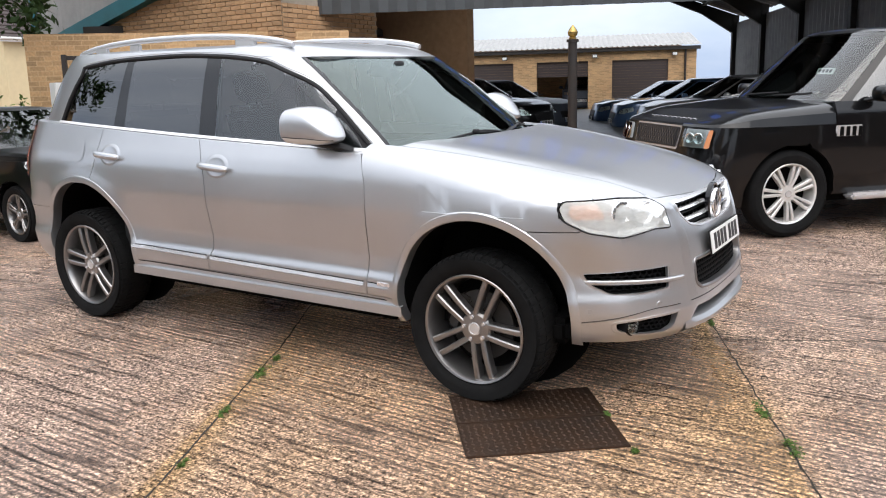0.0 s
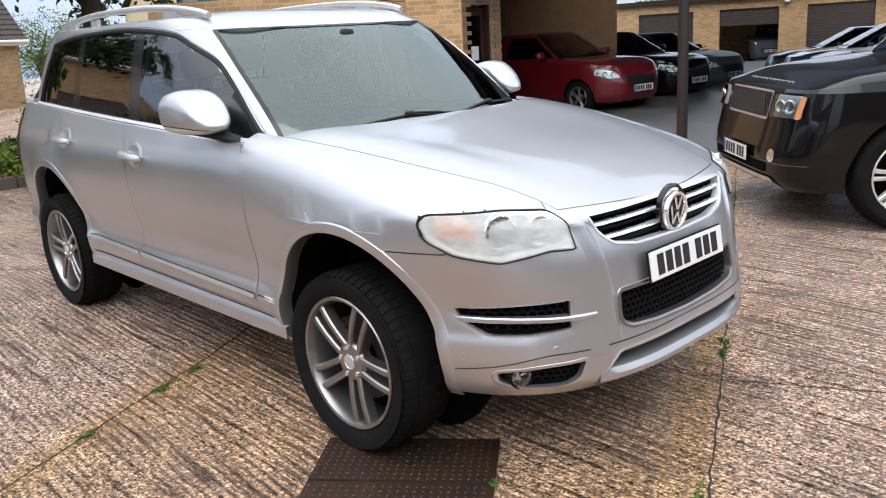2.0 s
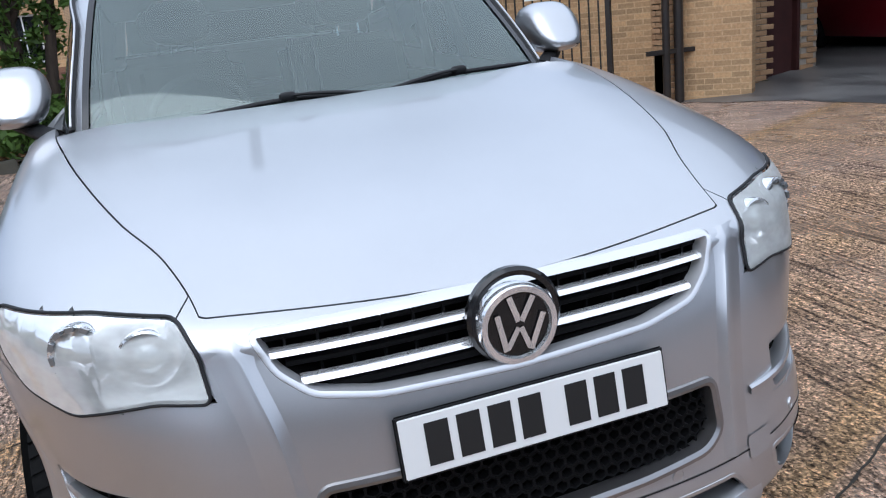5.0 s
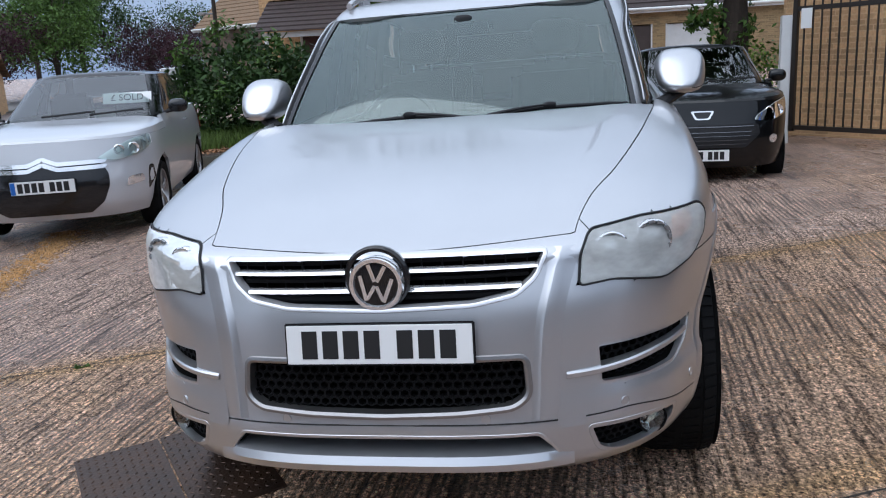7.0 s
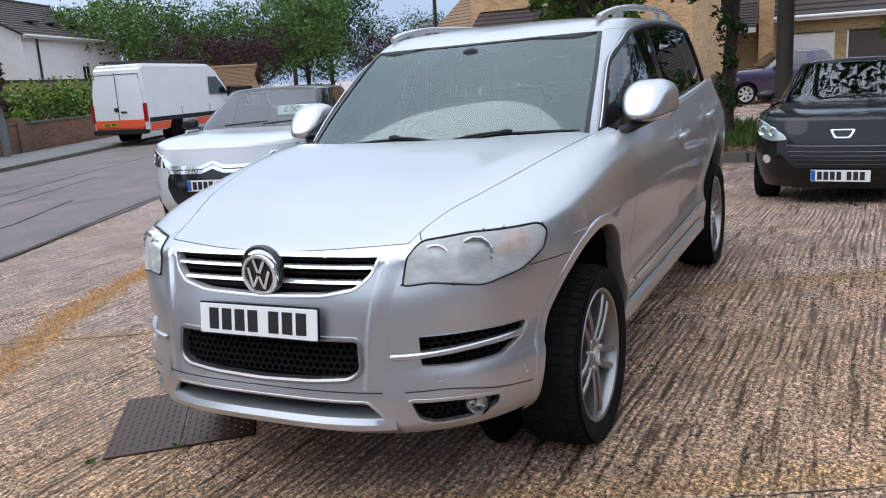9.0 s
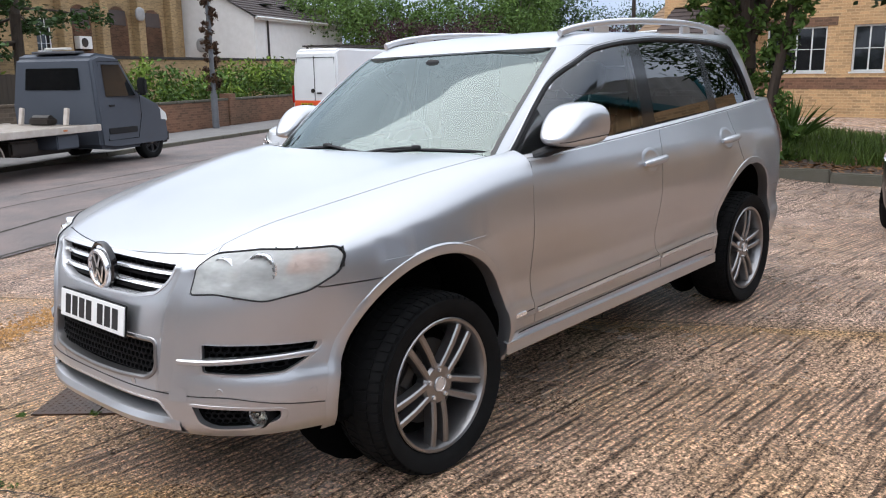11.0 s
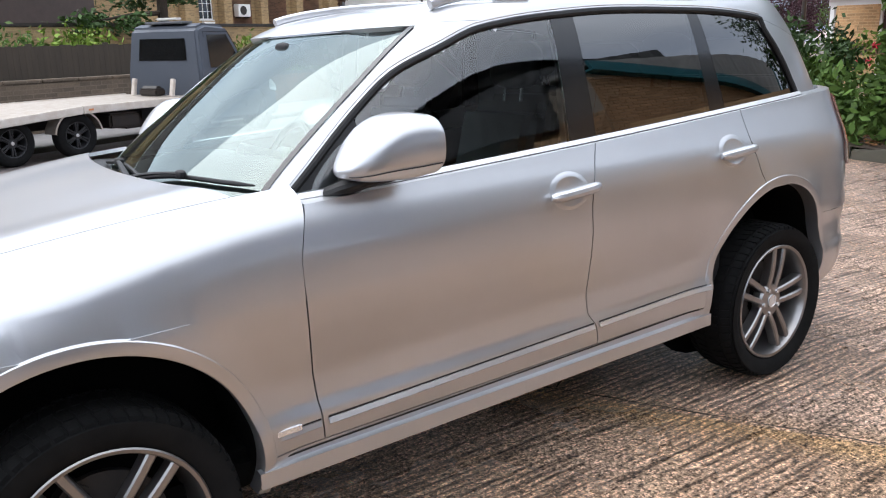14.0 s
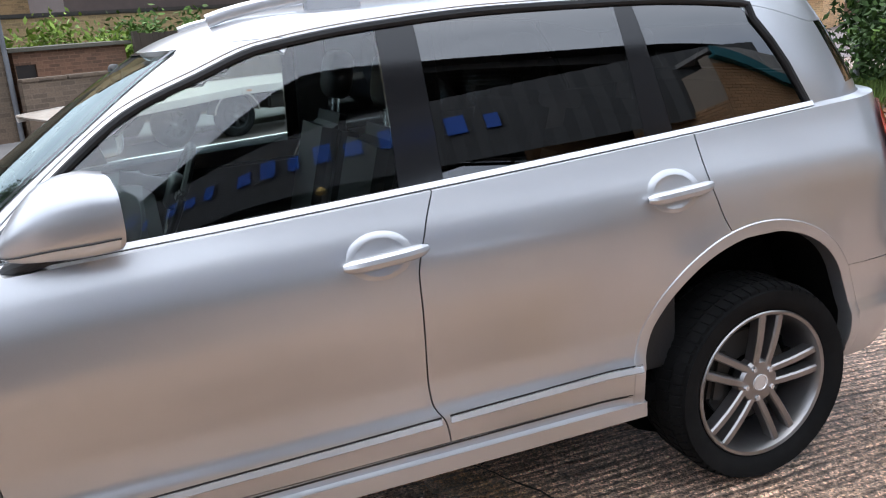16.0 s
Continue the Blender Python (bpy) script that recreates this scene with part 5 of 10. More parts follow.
        part("fog_mesh", honeycomb(bmesh.new(), [p for p in grown(o, -0.006)], -0.035, 0.022), "grille_black", car, "black honeycomb mesh")
        frame_on_nose("fog_edge", o, "silver", car, inner=-0.008, out=0.001, back=-0.03)
        u = 0.698
        f = part("fog_lamp", ring_profile(bmesh.new(), [(0.04, 0.045), (0.0, 0.044), (-0.006, 0.040), (0.0, 0.036)], 32), "grille_black", car, "round fog lamp")
        f.matrix_local = pose(nose(u, 0.405) - 0.024, s * u, 0.405, 0, 0, 90 + s * 22)
        part("lens", ring_profile(bmesh.new(), [(-0.002, 0.037), (-0.008, 0.022), (-0.010, 0.0005)], 32), "glass_clear", f, "clear round lens")
        part("reflector", ring_profile(bmesh.new(), [(0.0, 0.036), (0.02, 0.02), (0.022, 0.0005)], 32), "chrome", f)
        headlamp(car, s)
        for u, z in ((0.27, 0.496), (0.625, 0.498), (0.815, 0.478)):
            d = part("parking_sensor", ring_profile(bmesh.new(), [(0.006, 0.0135), (-0.0015, 0.013), (-0.0015, 0.0115), (-0.0005, 0.011), (-0.0012, 0.0005)], 20), "silver", car)
            slope = math.degrees(math.atan2(nose(u - 0.01, z) - nose(u + 0.01, z), 0.02))
            d.matrix_local = pose(nose(u, z) + 0.001, s * u, z, 0, 0, 90 + s * slope)
        e = dense(rounded([(0.452, 0.462), (0.452, 0.508), (0.522, 0.508), (0.522, 0.462)], 0.01), 0.02)
        bm = bmesh.new()
        filled(bm, [(s * p[0], p[1]) for p in (e if s > 0 else e[::-1])], front_place(0.0025), 0.03)
        part("tow_cover", bm, "silver", car)


def headlamp(car, s):
    o = dense(LAMP if s > 0 else mirrored(LAMP), 0.02)
    lamp = backing("headlamp", LAMP if s > 0 else mirrored(LAMP), "lamp_bowl", car, 0.10, "large hazed headlamp with two round projectors")
    bm = bmesh.new()
    filled(bm, grown(o, -0.003), front_place(0.006), 0.03)
    part("lens", bm, "lens", lamp, "hazed clear lens")
    part("seal", tube(bmesh.new(), [nose_out(p[0], p[1], 0.003) for p in o], 0.0035, 8, closed=True), "black_plastic", lamp, "black rubber seal")
    for u, z, r, ring in ((0.598, 0.886, 0.050, False), (0.705, 0.893, 0.056, True)):
        x = nose(u, z) - 0.035
        face = 90 + s * math.degrees(math.atan2(nose(u - 0.02, z) - nose(u + 0.02, z), 0.04)) * 0.55
        p = part("projector", ring_profile(bmesh.new(), [(0.05, r * 0.8), (0.0, r), (-0.014, r), (-0.016, r * 0.92), (0.0, r * 0.78), (0.006, r * 0.66)], 40), "chrome", lamp, "chrome projector ring")
        p.matrix_local = pose(x, s * u, z, 0, -6, face)
        part("bulb_lens", ring_profile(bmesh.new(), [(0.008, r * 0.66), (-0.012, r * 0.5), (-0.020, r * 0.25), (-0.022, 0.0005)], 32), "bulb_glass" if not ring else "bulb_grey", p)
        if ring:
            for i in range(12):
                a = 2 * math.pi * i / 12
                b = part("lamp_segment", boxed(-0.007, 0.007, -0.019, -0.010, r * 0.80, r * 0.95), "bulb_grey", p, smooth=False)
                b.matrix_local = pose(0, 0, 0, 0, math.degrees(a), 0)
    e = dense(rounded([(0.772, 0.872), (0.782, 0.935), (0.842, 0.938), (0.852, 0.90), (0.845, 0.872)], 0.012), 0.02)
    bm = bmesh.new()
    filled(bm, [(s * p[0], p[1]) for p in (e if s > 0 else e[::-1])], front_place(-0.022), 0.03)
    part("indicator", bm, "lens_amber", lamp, "amber indicator")


def body_side(x, z):
    return width(x, z)


def build_side_details(car):
    for s in (1, -1):
        # moulding along the foot of the doors: a dark joint, a worn bright edge under it
        for x0, x1, edge in ((1.005, 0.830, False), (0.806, -0.286, True), (-0.312, -0.950, True)):
            path, path2 = [], []
            for x in spaced(x0, x1, 16) + [x1]:
                z = 0.514 - 0.018 * x
                y = body_side(min(x, 0.92), z - 0.012)
                path.append(((x, s * (body_side(min(x, 0.92), z) + 0.0005), z), (0, 0, 1), (0, s, 0)))
                path2.append(((x, s * y, z - 0.014), (0, -s * 0.25, 1), (0, s, 0.4)))
            part("moulding_joint", ribbon(bmesh.new(), path, 0.0028, 0.0012), "ink", car)
            part("moulding", ribbon(bmesh.new(), path2, 0.011, 0.006), "satin_chrome" if edge else "silver", car, "worn bright moulding edge")
        ends = [((0.995 - 0.10 * t, s * (body_side(0.9, 0.496) + 0.004), 0.497 + 0.002 * t), (0, 0, 1), (0, s, 0)) for t in spaced(0, 1, 6) + [1.0]]
        part("side_badge", ribbon(bmesh.new(), ends, 0.010, 0.006), "chrome", car, "small worn chrome side badge")
        # sill edge
        path = []
        for x in spaced(1.03, -0.97, 30) + [-0.97]:
            z = 0.372
            path.append(((x, s * (side_w(z) + 0.003), z), (0, 0, 1), (0, s, 0)))
        part("sill_moulding", ribbon(bmesh.new(), path, 0.030, 0.022), "silver", car)
        gap = [((x, s * (body_side(min(x, 0.92), 0.424) + 0.0006), 0.424 - 0.006 * x), (0, 0, 1), (0, s, 0)) for x in spaced(1.0, -0.95, 30) + [-0.95]]
        part("sill_joint", ribbon(bmesh.new(), gap, 0.0034, 0.0010), "ink", car)
        # door handles in their cups
        for x, z in ((-0.158, 1.020), (-1.080, 1.052)):
            y = body_side(x, z)
            cup = part("handle_cup", bmesh.new(), "silver", car, "dished cup behind the handle")
            bm = bmesh.new()
            rows = []
            for i in range(25):
                a = 2 * math.pi * i / 24
                rows.append([(x + 0.005 + 0.072 * q * math.cos(a), s * (body_side(x, z + 0.008 + 0.048 * q * math.sin(a)) + (-0.0006 if q > 1.02 else 0.0008 + 0.0040 * q ** 3)), z + 0.008 + 0.050 * q * math.sin(a)) for q in (1.30, 1.0, 0.94, 0.8, 0.6, 0.3, 0.01)])
            grid_faces(bm, rows)
            bmesh.ops.recalc_face_normals(bm, faces=bm.faces[:])
            part("dish", bm, "silver", cup)
            bm = bmesh.new()
            tube(bm, [(x + t, s * (y + 0.012 + 0.020 * (1 - (abs(t) / 0.12) ** 4)), z + 0.006 - t * 0.06) for t in spaced(-0.122, 0.108, 14) + [0.108]], lambda q: 0.0185 * (1 - (2 * q - 1) ** 8 * 0.45), 10, flat=1.0)
            part("door_handle", bm, "silver", car)
        # bright strip under the windows, black seals round them
        path = []
        for x in spaced(0.80, -1.69, 50) + [-1.69]:
            z = belt_z(x) + 0.004
            path.append(((x, s * lerp(side_y(x, z), contour_y(x, z), 0.45), z + 0.004), (0, -s * 0.5, 1), (0, s, 0.8)))
        part("window_strip", ribbon(bmesh.new(), path, 0.010, 0.007), "belt_bright", car, "bright strip under the windows")
        under = [(p[0][0], p[0][1] + s * 0.010, p[0][2] - 0.009) for p in path]
        part("belt_seal", tube(bmesh.new(), under, 0.0045, 6), "black_plastic", car)
        top = []
        for x in spaced(0.785, -1.50, 60) + [-1.50]:
            z = max(win_top(x), belt_z(x)) + 0.006
            top.append((x, s * (side_y(x, z) + 0.004), z))
        zr = belt_z(-1.69)
        top += [(WIN_KEYS[0](z) - 0.006, s * (side_y(WIN_KEYS[0](z), z) + 0.004), z) for z in (1.53, 1.46, 1.38, zr)]
        part("window_seal", tube(bmesh.new(), top, 0.012, 8), "black_plastic", car, "black window seal")
        # outer bright edge above the seal
        edge = [(p[0] + 0.012, p[1] + s * 0.002, p[2] + 0.019) for p in top[:-4]]
        part("window_edge", tube(bmesh.new(), edge, 0.0035, 6), "silver", car)
        # door mirror: arm, shell, indicator, glass
        build_mirror(car, s)
        # roof rail with feet
        rail = []
        for t in [i / 40 for i in range(41)]:
            x = lerp(0.16, -1.70, t)
            lift = 0.052 * (1 - abs(2 * t - 1) ** 3.2) ** 0.8 if 0 < t < 1 else 0.0
            rail.append((x, s * lerp(0.600, 0.625, min(1, 4 * t * (1 - t))), 1.658 + 0.018 * math.sin(t * math.pi) + lift))
        part("roof_rail", tube(bmesh.new(), rail, 0.015, 10, flat=1.2), "satin_chrome", car, "satin aluminium roof rail")
        for x0, x1 in ((-0.10, -0.26), (-1.08, -1.18), (-1.40, -1.52)):
            bm = boxed(min(x0, x1), max(x0, x1), s * 0.612 - 0.012, s * 0.612 + 0.012, 1.645, 1.710, bevel=0.008)
            part("rail_foot", bm, "satin_chrome", car)
        # fuel flap on the right, tail lamp
        if s < 0:
            e = dense(rounded([(-1.58, 1.01), (-1.575, 1.125), (-1.345, 1.135), (-1.335, 1.04), (-1.375, 1.01)], 0.03), 0.02)
            bm = bmesh.new()
            filled(bm, e, lambda p: (p[0], -(contour_y(p[0], p[1]) + 0.003), p[1]), 0.04)
            part("fuel_flap", bm, "silver", car)
        e = dense(rounded([(-2.03, 1.225), (-1.965, 1.20), (-1.945, 1.05), (-1.975, 0.90), (-2.09, 0.88), (-2.12, 1.05), (-2.09, 1.21)], 0.03), 0.02)
        bm = bmesh.new()
        filled(bm, e if s < 0 else e[::-1], lambda p: (p[0] - 0.006, s * (contour_y(p[0], p[1]) + 0.012), p[1]), 0.03)
        part("tail_lamp", bm, "lens_red", car, "red tail lamp")
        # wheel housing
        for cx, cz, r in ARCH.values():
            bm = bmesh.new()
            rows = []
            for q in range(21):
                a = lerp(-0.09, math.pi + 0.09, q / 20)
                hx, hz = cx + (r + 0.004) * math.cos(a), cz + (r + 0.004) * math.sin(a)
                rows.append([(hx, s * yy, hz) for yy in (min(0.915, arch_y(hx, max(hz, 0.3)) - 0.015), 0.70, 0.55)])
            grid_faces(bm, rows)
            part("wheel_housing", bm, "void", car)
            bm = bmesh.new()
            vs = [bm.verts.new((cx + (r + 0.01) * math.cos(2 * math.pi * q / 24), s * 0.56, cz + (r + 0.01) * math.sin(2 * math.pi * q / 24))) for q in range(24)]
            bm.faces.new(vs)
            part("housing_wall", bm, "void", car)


def contour_y(x, z):
    """Half breadth of the lower body at x."""
    if x > -1.75:
        return width(x, z)
    q = min(abs(x + 1.75) / abs(tail_x(z) + 1.75), 0.999)
    return width(-1.75, z) * (1 - q ** 3.2) ** (1 / 3.2)


def superegg(bm, c, r, e=2.6, nu=28, nv=16, shape=None):
    rows = []
    f = lambda a: math.copysign(abs(a) ** (2 / e), a)
    for j in range(nv + 1):
        b = -math.pi / 2 + math.pi * j / nv
        row = []
        for i in range(nu):
            a = 2 * math.pi * i / nu
            p = Vector((r[0] * f(math.cos(b)) * f(math.cos(a)), r[1] * f(math.cos(b)) * f(math.sin(a)), r[2] * f(math.sin(b))))
            if shape:
                p = shape(p)
            row.append(Vector(c) + p)
        rows.append(row)
    grid_faces(bm, rows, closed=True)
    bmesh.ops.remove_doubles(bm, verts=bm.verts[:], dist=1e-4)
    return bm


def build_mirror(car, s):
    """A door mirror: a shell that swells back from a low pointed front, a clear indicator strip on its flank, the glass behind."""
    mir = part("door_mirror", bmesh.new(), "silver", car, "door mirror in body colour with an indicator strip")
    top = curve([(0.0, 1.343), (0.2, 1.350), (0.42, 1.343), (0.62, 1.318), (0.80, 1.272), (0.93, 1.228), (1.0, 1.204)])
    low = curve([(0.0, 1.170), (0.3, 1.163), (0.7, 1.168), (0.92, 1.180), (1.0, 1.190)])

    def ring(t, n=40, grow=0.0, a0=0.0, a1=2 * math.pi):
        x = lerp(0.475, 0.722, t)
        h, cz = (top(t) - low(t)) / 2, (top(t) + low(t)) / 2
        w = 0.100 * (1 - t ** 4) ** 0.5 + 0.006
        cy = 0.938 - 0.018 * t
        out = []
        for i in range(n):
            a = lerp(a0, a1, i / (n if a1 - a0 > 6 else n - 1))
            c, d = math.cos(a), math.sin(a)
            u, v = math.copysign(abs(c) ** 0.6, c), math.copysign(abs(d) ** 0.6, d)
            yy = (w + grow) * u * (1 - (0.13 if u > 0 else 0.06) * max(v, 0) ** 2 - (0.04 if u > 0 else 0.22) * max(-v, 0))
            out.append((x - 0.03 * max(u, 0) * (1 - t), s * (cy + yy), cz + (h + grow) * v))
        return out

    ts = [0.0, 0.03, 0.08, 0.15, 0.23, 0.32, 0.42, 0.52, 0.62, 0.72, 0.81, 0.88, 0.94, 0.98, 1.0]
    bm = bmesh.new()
    rows = [[(p[0] - 0.004, p[1] * 0.995 + s * 0.0047, lerp(p[2], 1.25, 0.06)) for p in ring(0.0)]] + [ring(t) for t in ts]
    vs = grid_faces(bm, rows, closed=True)
    bm.faces.new(vs[-1])
    bmesh.ops.recalc_face_normals(bm, faces=bm.faces[:])
    part("shell", bm, "silver", mir)
    bm = bmesh.new()
    grid_faces(bm, [ring(t, 8, 0.0016, radians(-52), radians(-24)) for t in (0.03, 0.12, 0.24, 0.38, 0.52, 0.66, 0.78, 0.87)])
    bmesh.ops.recalc_face_normals(bm, faces=bm.faces[:])
    st = part("indicator_strip", bm, "lens_strip", mir, "clear indicator strip")
    part("strip_joint", tube(bmesh.new(), [ring(t, 2, 0.0022, radians(-22), radians(-21))[0] for t in (0.02, 0.12, 0.24, 0.38, 0.52, 0.66, 0.78, 0.90, 0.96)], 0.0018, 6), "ink", st)
    bm = bmesh.new()
    bm.faces.new([bm.verts.new((p[0] - 0.001, s * 0.938 + (p[1] - s * 0.938) * 0.93, 1.25 + (p[2] - 1.25) * 0.92)) for p in ring(0.0)])
    part("mirror_glass", bm, "chrome", mir, "mirror glass")
    bm = bmesh.new()
    tube(bm, [(0.70, s * 0.825, 1.128), (0.675, s * 0.862, 1.146), (0.62, s * 0.91, 1.166), (0.56, s * 0.95, 1.178)], lambda q: 0.040 * (1 - 0.3 * q), 12, flat=0.62)
    part("arm", bm, "black_plastic", mir, "black mirror arm")
    bm = bmesh.new()
    tri = [(0.79, 1.138), (0.52, 1.150), (0.56, 1.325)]
    vs = [bm.verts.new((px, s * (side_y(px, pz) + 0.006), pz)) for px, pz in tri]
    bm.faces.new(vs)
    part("sail_panel", bm, "black_plastic", car, "black triangular panel at the mirror")


def build_cowl_and_wipers(car):
    bm = bmesh.new()
    rows = []
    for u in spaced(-0.79, 0.79, 30) + [0.79]:
        f = 1 - min(1, (u / 0.79) ** 2)
        rows.append([(lerp(0.93, 1.10, f ** 0.8) + 0.02, u, 1.128 + 0.012 * f), (lerp(0.86, 1.03, f ** 0.8), u, 1.122 + 0.012 * f), (lerp(0.80, 0.95, f), u, 1.11)])
    grid_faces(bm, rows)
    part("cowl", bm, "black_plastic", car, "black scuttle panel")

    def on_screen(y, z, off):
        xm, ym = gl_f(z), gl_w(z) * math.cos(FA * math.pi / 2) ** (2 / GEXP)
        xe = -0.6 + (xm + 0.6) * math.sin(FA * math.pi / 2) ** (2 / GEXP)
        return (xm - (xm - xe) * (abs(y) / ym) ** 2.4 + off, y, z + off * 0.8)

    # each wiper: a blade along the foot of the screen, its clip at the middle, an arm to a pivot in the scuttle
    for tip, clip, heel, foot in (((-0.57, 1.126), (-0.15, 1.158), (0.20, 1.135), (0.16, 1.118)), ((0.04, 1.128), (0.40, 1.160), (0.70, 1.152), (0.06, 1.116))):
        wp = part("wiper", bmesh.new(), "black_plastic", car, "black windscreen wiper")
        run = curve([tip, clip, heel] if tip[0] < heel[0] else [heel, clip, tip])
        ys = [lerp(tip[0], heel[0], t / 20) for t in range(21)]
        part("wiper_blade", tube(bmesh.new(), [on_screen(y, run(y), 0.014) for y in ys], lambda q: 0.0075 * min(1, 6 * min(q, 1 - q) + 0.4), 8), "black_plastic", wp)
        part("wiper_arm", tube(bmesh.new(), [on_screen(lerp(clip[0], foot[0], t / 6), lerp(run(clip[0]), foot[1], (t / 6) ** 1.4), 0.030 + 0.006 * math.sin(math.pi * t / 6)) for t in range(7)], lambda q: 0.0075 + 0.005 * q, 8, flat=0.6), "black_plastic", wp)
        part("blade_clip", superegg(bmesh.new(), on_screen(clip[0], run(clip[0]), 0.026), (0.014, 0.026, 0.014), 3.2, 14, 8), "black_plastic", wp)
        part("pivot", superegg(bmesh.new(), on_screen(foot[0], foot[1] - 0.004, 0.028), (0.022, 0.024, 0.014), 2.4, 12, 8), "black_plastic", wp)
    # black band round the screen edge
    bm = bmesh.new()
    rows = []
    for s in (1,):
        edge = [on_screen(u, 1.590, 0.003) for u in spaced(-0.64, 0.64, 24) + [0.64]]
        low = [on_screen(u, 1.583, 0.003) for u in spaced(-0.64, 0.64, 24) + [0.64]]
        grid_faces(bm, [edge, low])
    part("screen_band", bm, "gloss_black", car, "black band at the screen's edge")
    for s in (1, -1):
        pa, pb = [], []
        for t in [i / 24 for i in range(25)]:
            z = lerp(1.118, 1.588, t)
            ym = gl_w(z) * math.cos(FA * math.pi / 2) ** (2 / GEXP)
            pa.append(on_screen(s * (ym + 0.004), z, 0.004))
            pb.append(on_screen(s * (ym - 0.016), z, 0.004))
        bm = bmesh.new()
        grid_faces(bm, [pa, pb])
        part("screen_band", bm, "gloss_black", car, "black band at the screen's edge")
    # rear-view sensor pod and mirror behind the screen
    part("interior_mirror", boxed(0.26, 0.30, -0.12, 0.12, 1.475, 1.535, bevel=0.02), "black_plastic", car, "interior mirror behind the screen")
    part("sensor_pod", superegg(bmesh.new(), on_screen(0.0, 1.545, -0.012), (0.02, 0.045, 0.03), 3, 16, 8), "black_plastic", car)


def build_cabin(car):
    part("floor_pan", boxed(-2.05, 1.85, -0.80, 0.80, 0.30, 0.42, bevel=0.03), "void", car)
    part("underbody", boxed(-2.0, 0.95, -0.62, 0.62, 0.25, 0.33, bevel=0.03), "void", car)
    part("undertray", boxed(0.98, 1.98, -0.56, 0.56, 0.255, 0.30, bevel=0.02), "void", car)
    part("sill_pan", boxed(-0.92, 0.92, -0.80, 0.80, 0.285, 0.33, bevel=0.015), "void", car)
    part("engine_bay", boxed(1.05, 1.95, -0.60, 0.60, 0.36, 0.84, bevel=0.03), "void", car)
    bm = bmesh.new()
    rows = []
    for u in spaced(-0.74, 0.74, 20) + [0.74]:
        f = 1 - (u / 0.74) ** 4
        rows.append([(lerp(0.82, 0.97, f), u, 1.10), (0.62, u, 1.13 + 0.012 * f), (0.40, u, 1.115), (0.36, u, 1.07), (0.40, u, 0.80), (0.55, u, 0.55)])
    grid_faces(bm, rows)
    bmesh.ops.recalc_face_normals(bm, faces=bm.faces[:])
    part("dashboard", bm, "leather", car, "dark dashboard")
    # steering wheel, right-hand drive
    sw = part("steering_wheel", tube(bmesh.new(), [(0.0 , 0.185 * math.cos(2 * math.pi * i / 36), 0.185 * math.sin(2 * math.pi * i / 36)) for i in range(36)], 0.016, 8, closed=True), "leather", car, "dark steering wheel")
    sw.matrix_local = pose(0.27, -0.37, 1.06, 0, -24, 0)
    part("steering_boss", superegg(bmesh.new(), (0.02, 0, 0), (0.035, 0.085, 0.07), 3), "leather", sw)
    part("steering_spoke", boxed(0.0, 0.02, -0.17, 0.17, -0.02, 0.02, bevel=0.008), "leather", sw)
    part("steering_column", cylinder(bmesh.new(), (0.02, 0, 0), (0.22, 0, -0.02), 0.045), "leather", sw)
    for x, y, w in ((-0.18, -0.37, 0.25), (-0.18, 0.37, 0.25), (-1.02, -0.42, 0.29), (-1.02, 0.42, 0.29)):
        seat = part("seat", bmesh.new(), "leather", car, "black leather seat")
        part("cushion", boxed(x - 0.05, x + 0.48, y - w, y + w, 0.60, 0.76, bevel=0.05, seg=3), "leather", seat)
        b = part("backrest", boxed(-0.075, 0.075, -w * 0.96, w * 0.96, 0.0, 0.62, bevel=0.06, seg=3), "leather", seat)
        b.matrix_local = pose(x - 0.02, y, 0.70, 0, -16, 0)
        part("seat_trim", boxed(0.076, 0.08, -w * 0.55, w * 0.55, 0.08, 0.5, bevel=0.002), "trim_beige", seat, "pale stitched panel").matrix_local = b.matrix_local
        h = part("headrest", superegg(bmesh.new(), (0, 0, 0), (0.05, 0.13, 0.095), 3.2), "leather", seat)
        h.matrix_local = pose(x - 0.225, y, 1.44, 0, -12, 0)
        for d in (-0.05, 0.05):
            part("headrest_post", cylinder(bmesh.new(), (x - 0.20, y + d, 1.28), (x - 0.22, y + d, 1.40), 0.007, n=8), "chrome", seat)
    for s in (1, -1):
        bm = bmesh.new()
        ribbon(bm, [((-0.36, s * 0.745, 1.10), (1, 0, 0), (0, s, 0)), ((-0.37, s * 0.70, 1.45), (1, 0, 0), (0, s, 0)), ((-0.37, s * 0.665, 1.58), (1, 0, 0), (0, s, 0))], 0.07, 0.01)
        part("pillar_trim", bm, "trim_beige", car, "pale grey inner pillar trim")
        part("door_card", boxed(-1.15, 0.78, s * 0.80 - 0.02, s * 0.80 + 0.02, 0.45, 1.08, bevel=0.01), "leather", car)
    bm = bmesh.new()
    rows = [[(x, y, 1.632 + 0.03 * (1 - (y / 0.62) ** 2)) for y in (-0.62, -0.3, 0, 0.3, 0.62)] for x in (0.12, -0.3, -0.9, -1.4, -1.78)]
    grid_faces(bm, rows)
    part("headlining", bm, "trim_beige", car, "pale grey headlining")
    part("parcel_shelf", boxed(-2.0, -1.35, -0.70, 0.70, 1.0, 1.06, bevel=0.02), "leather", car)


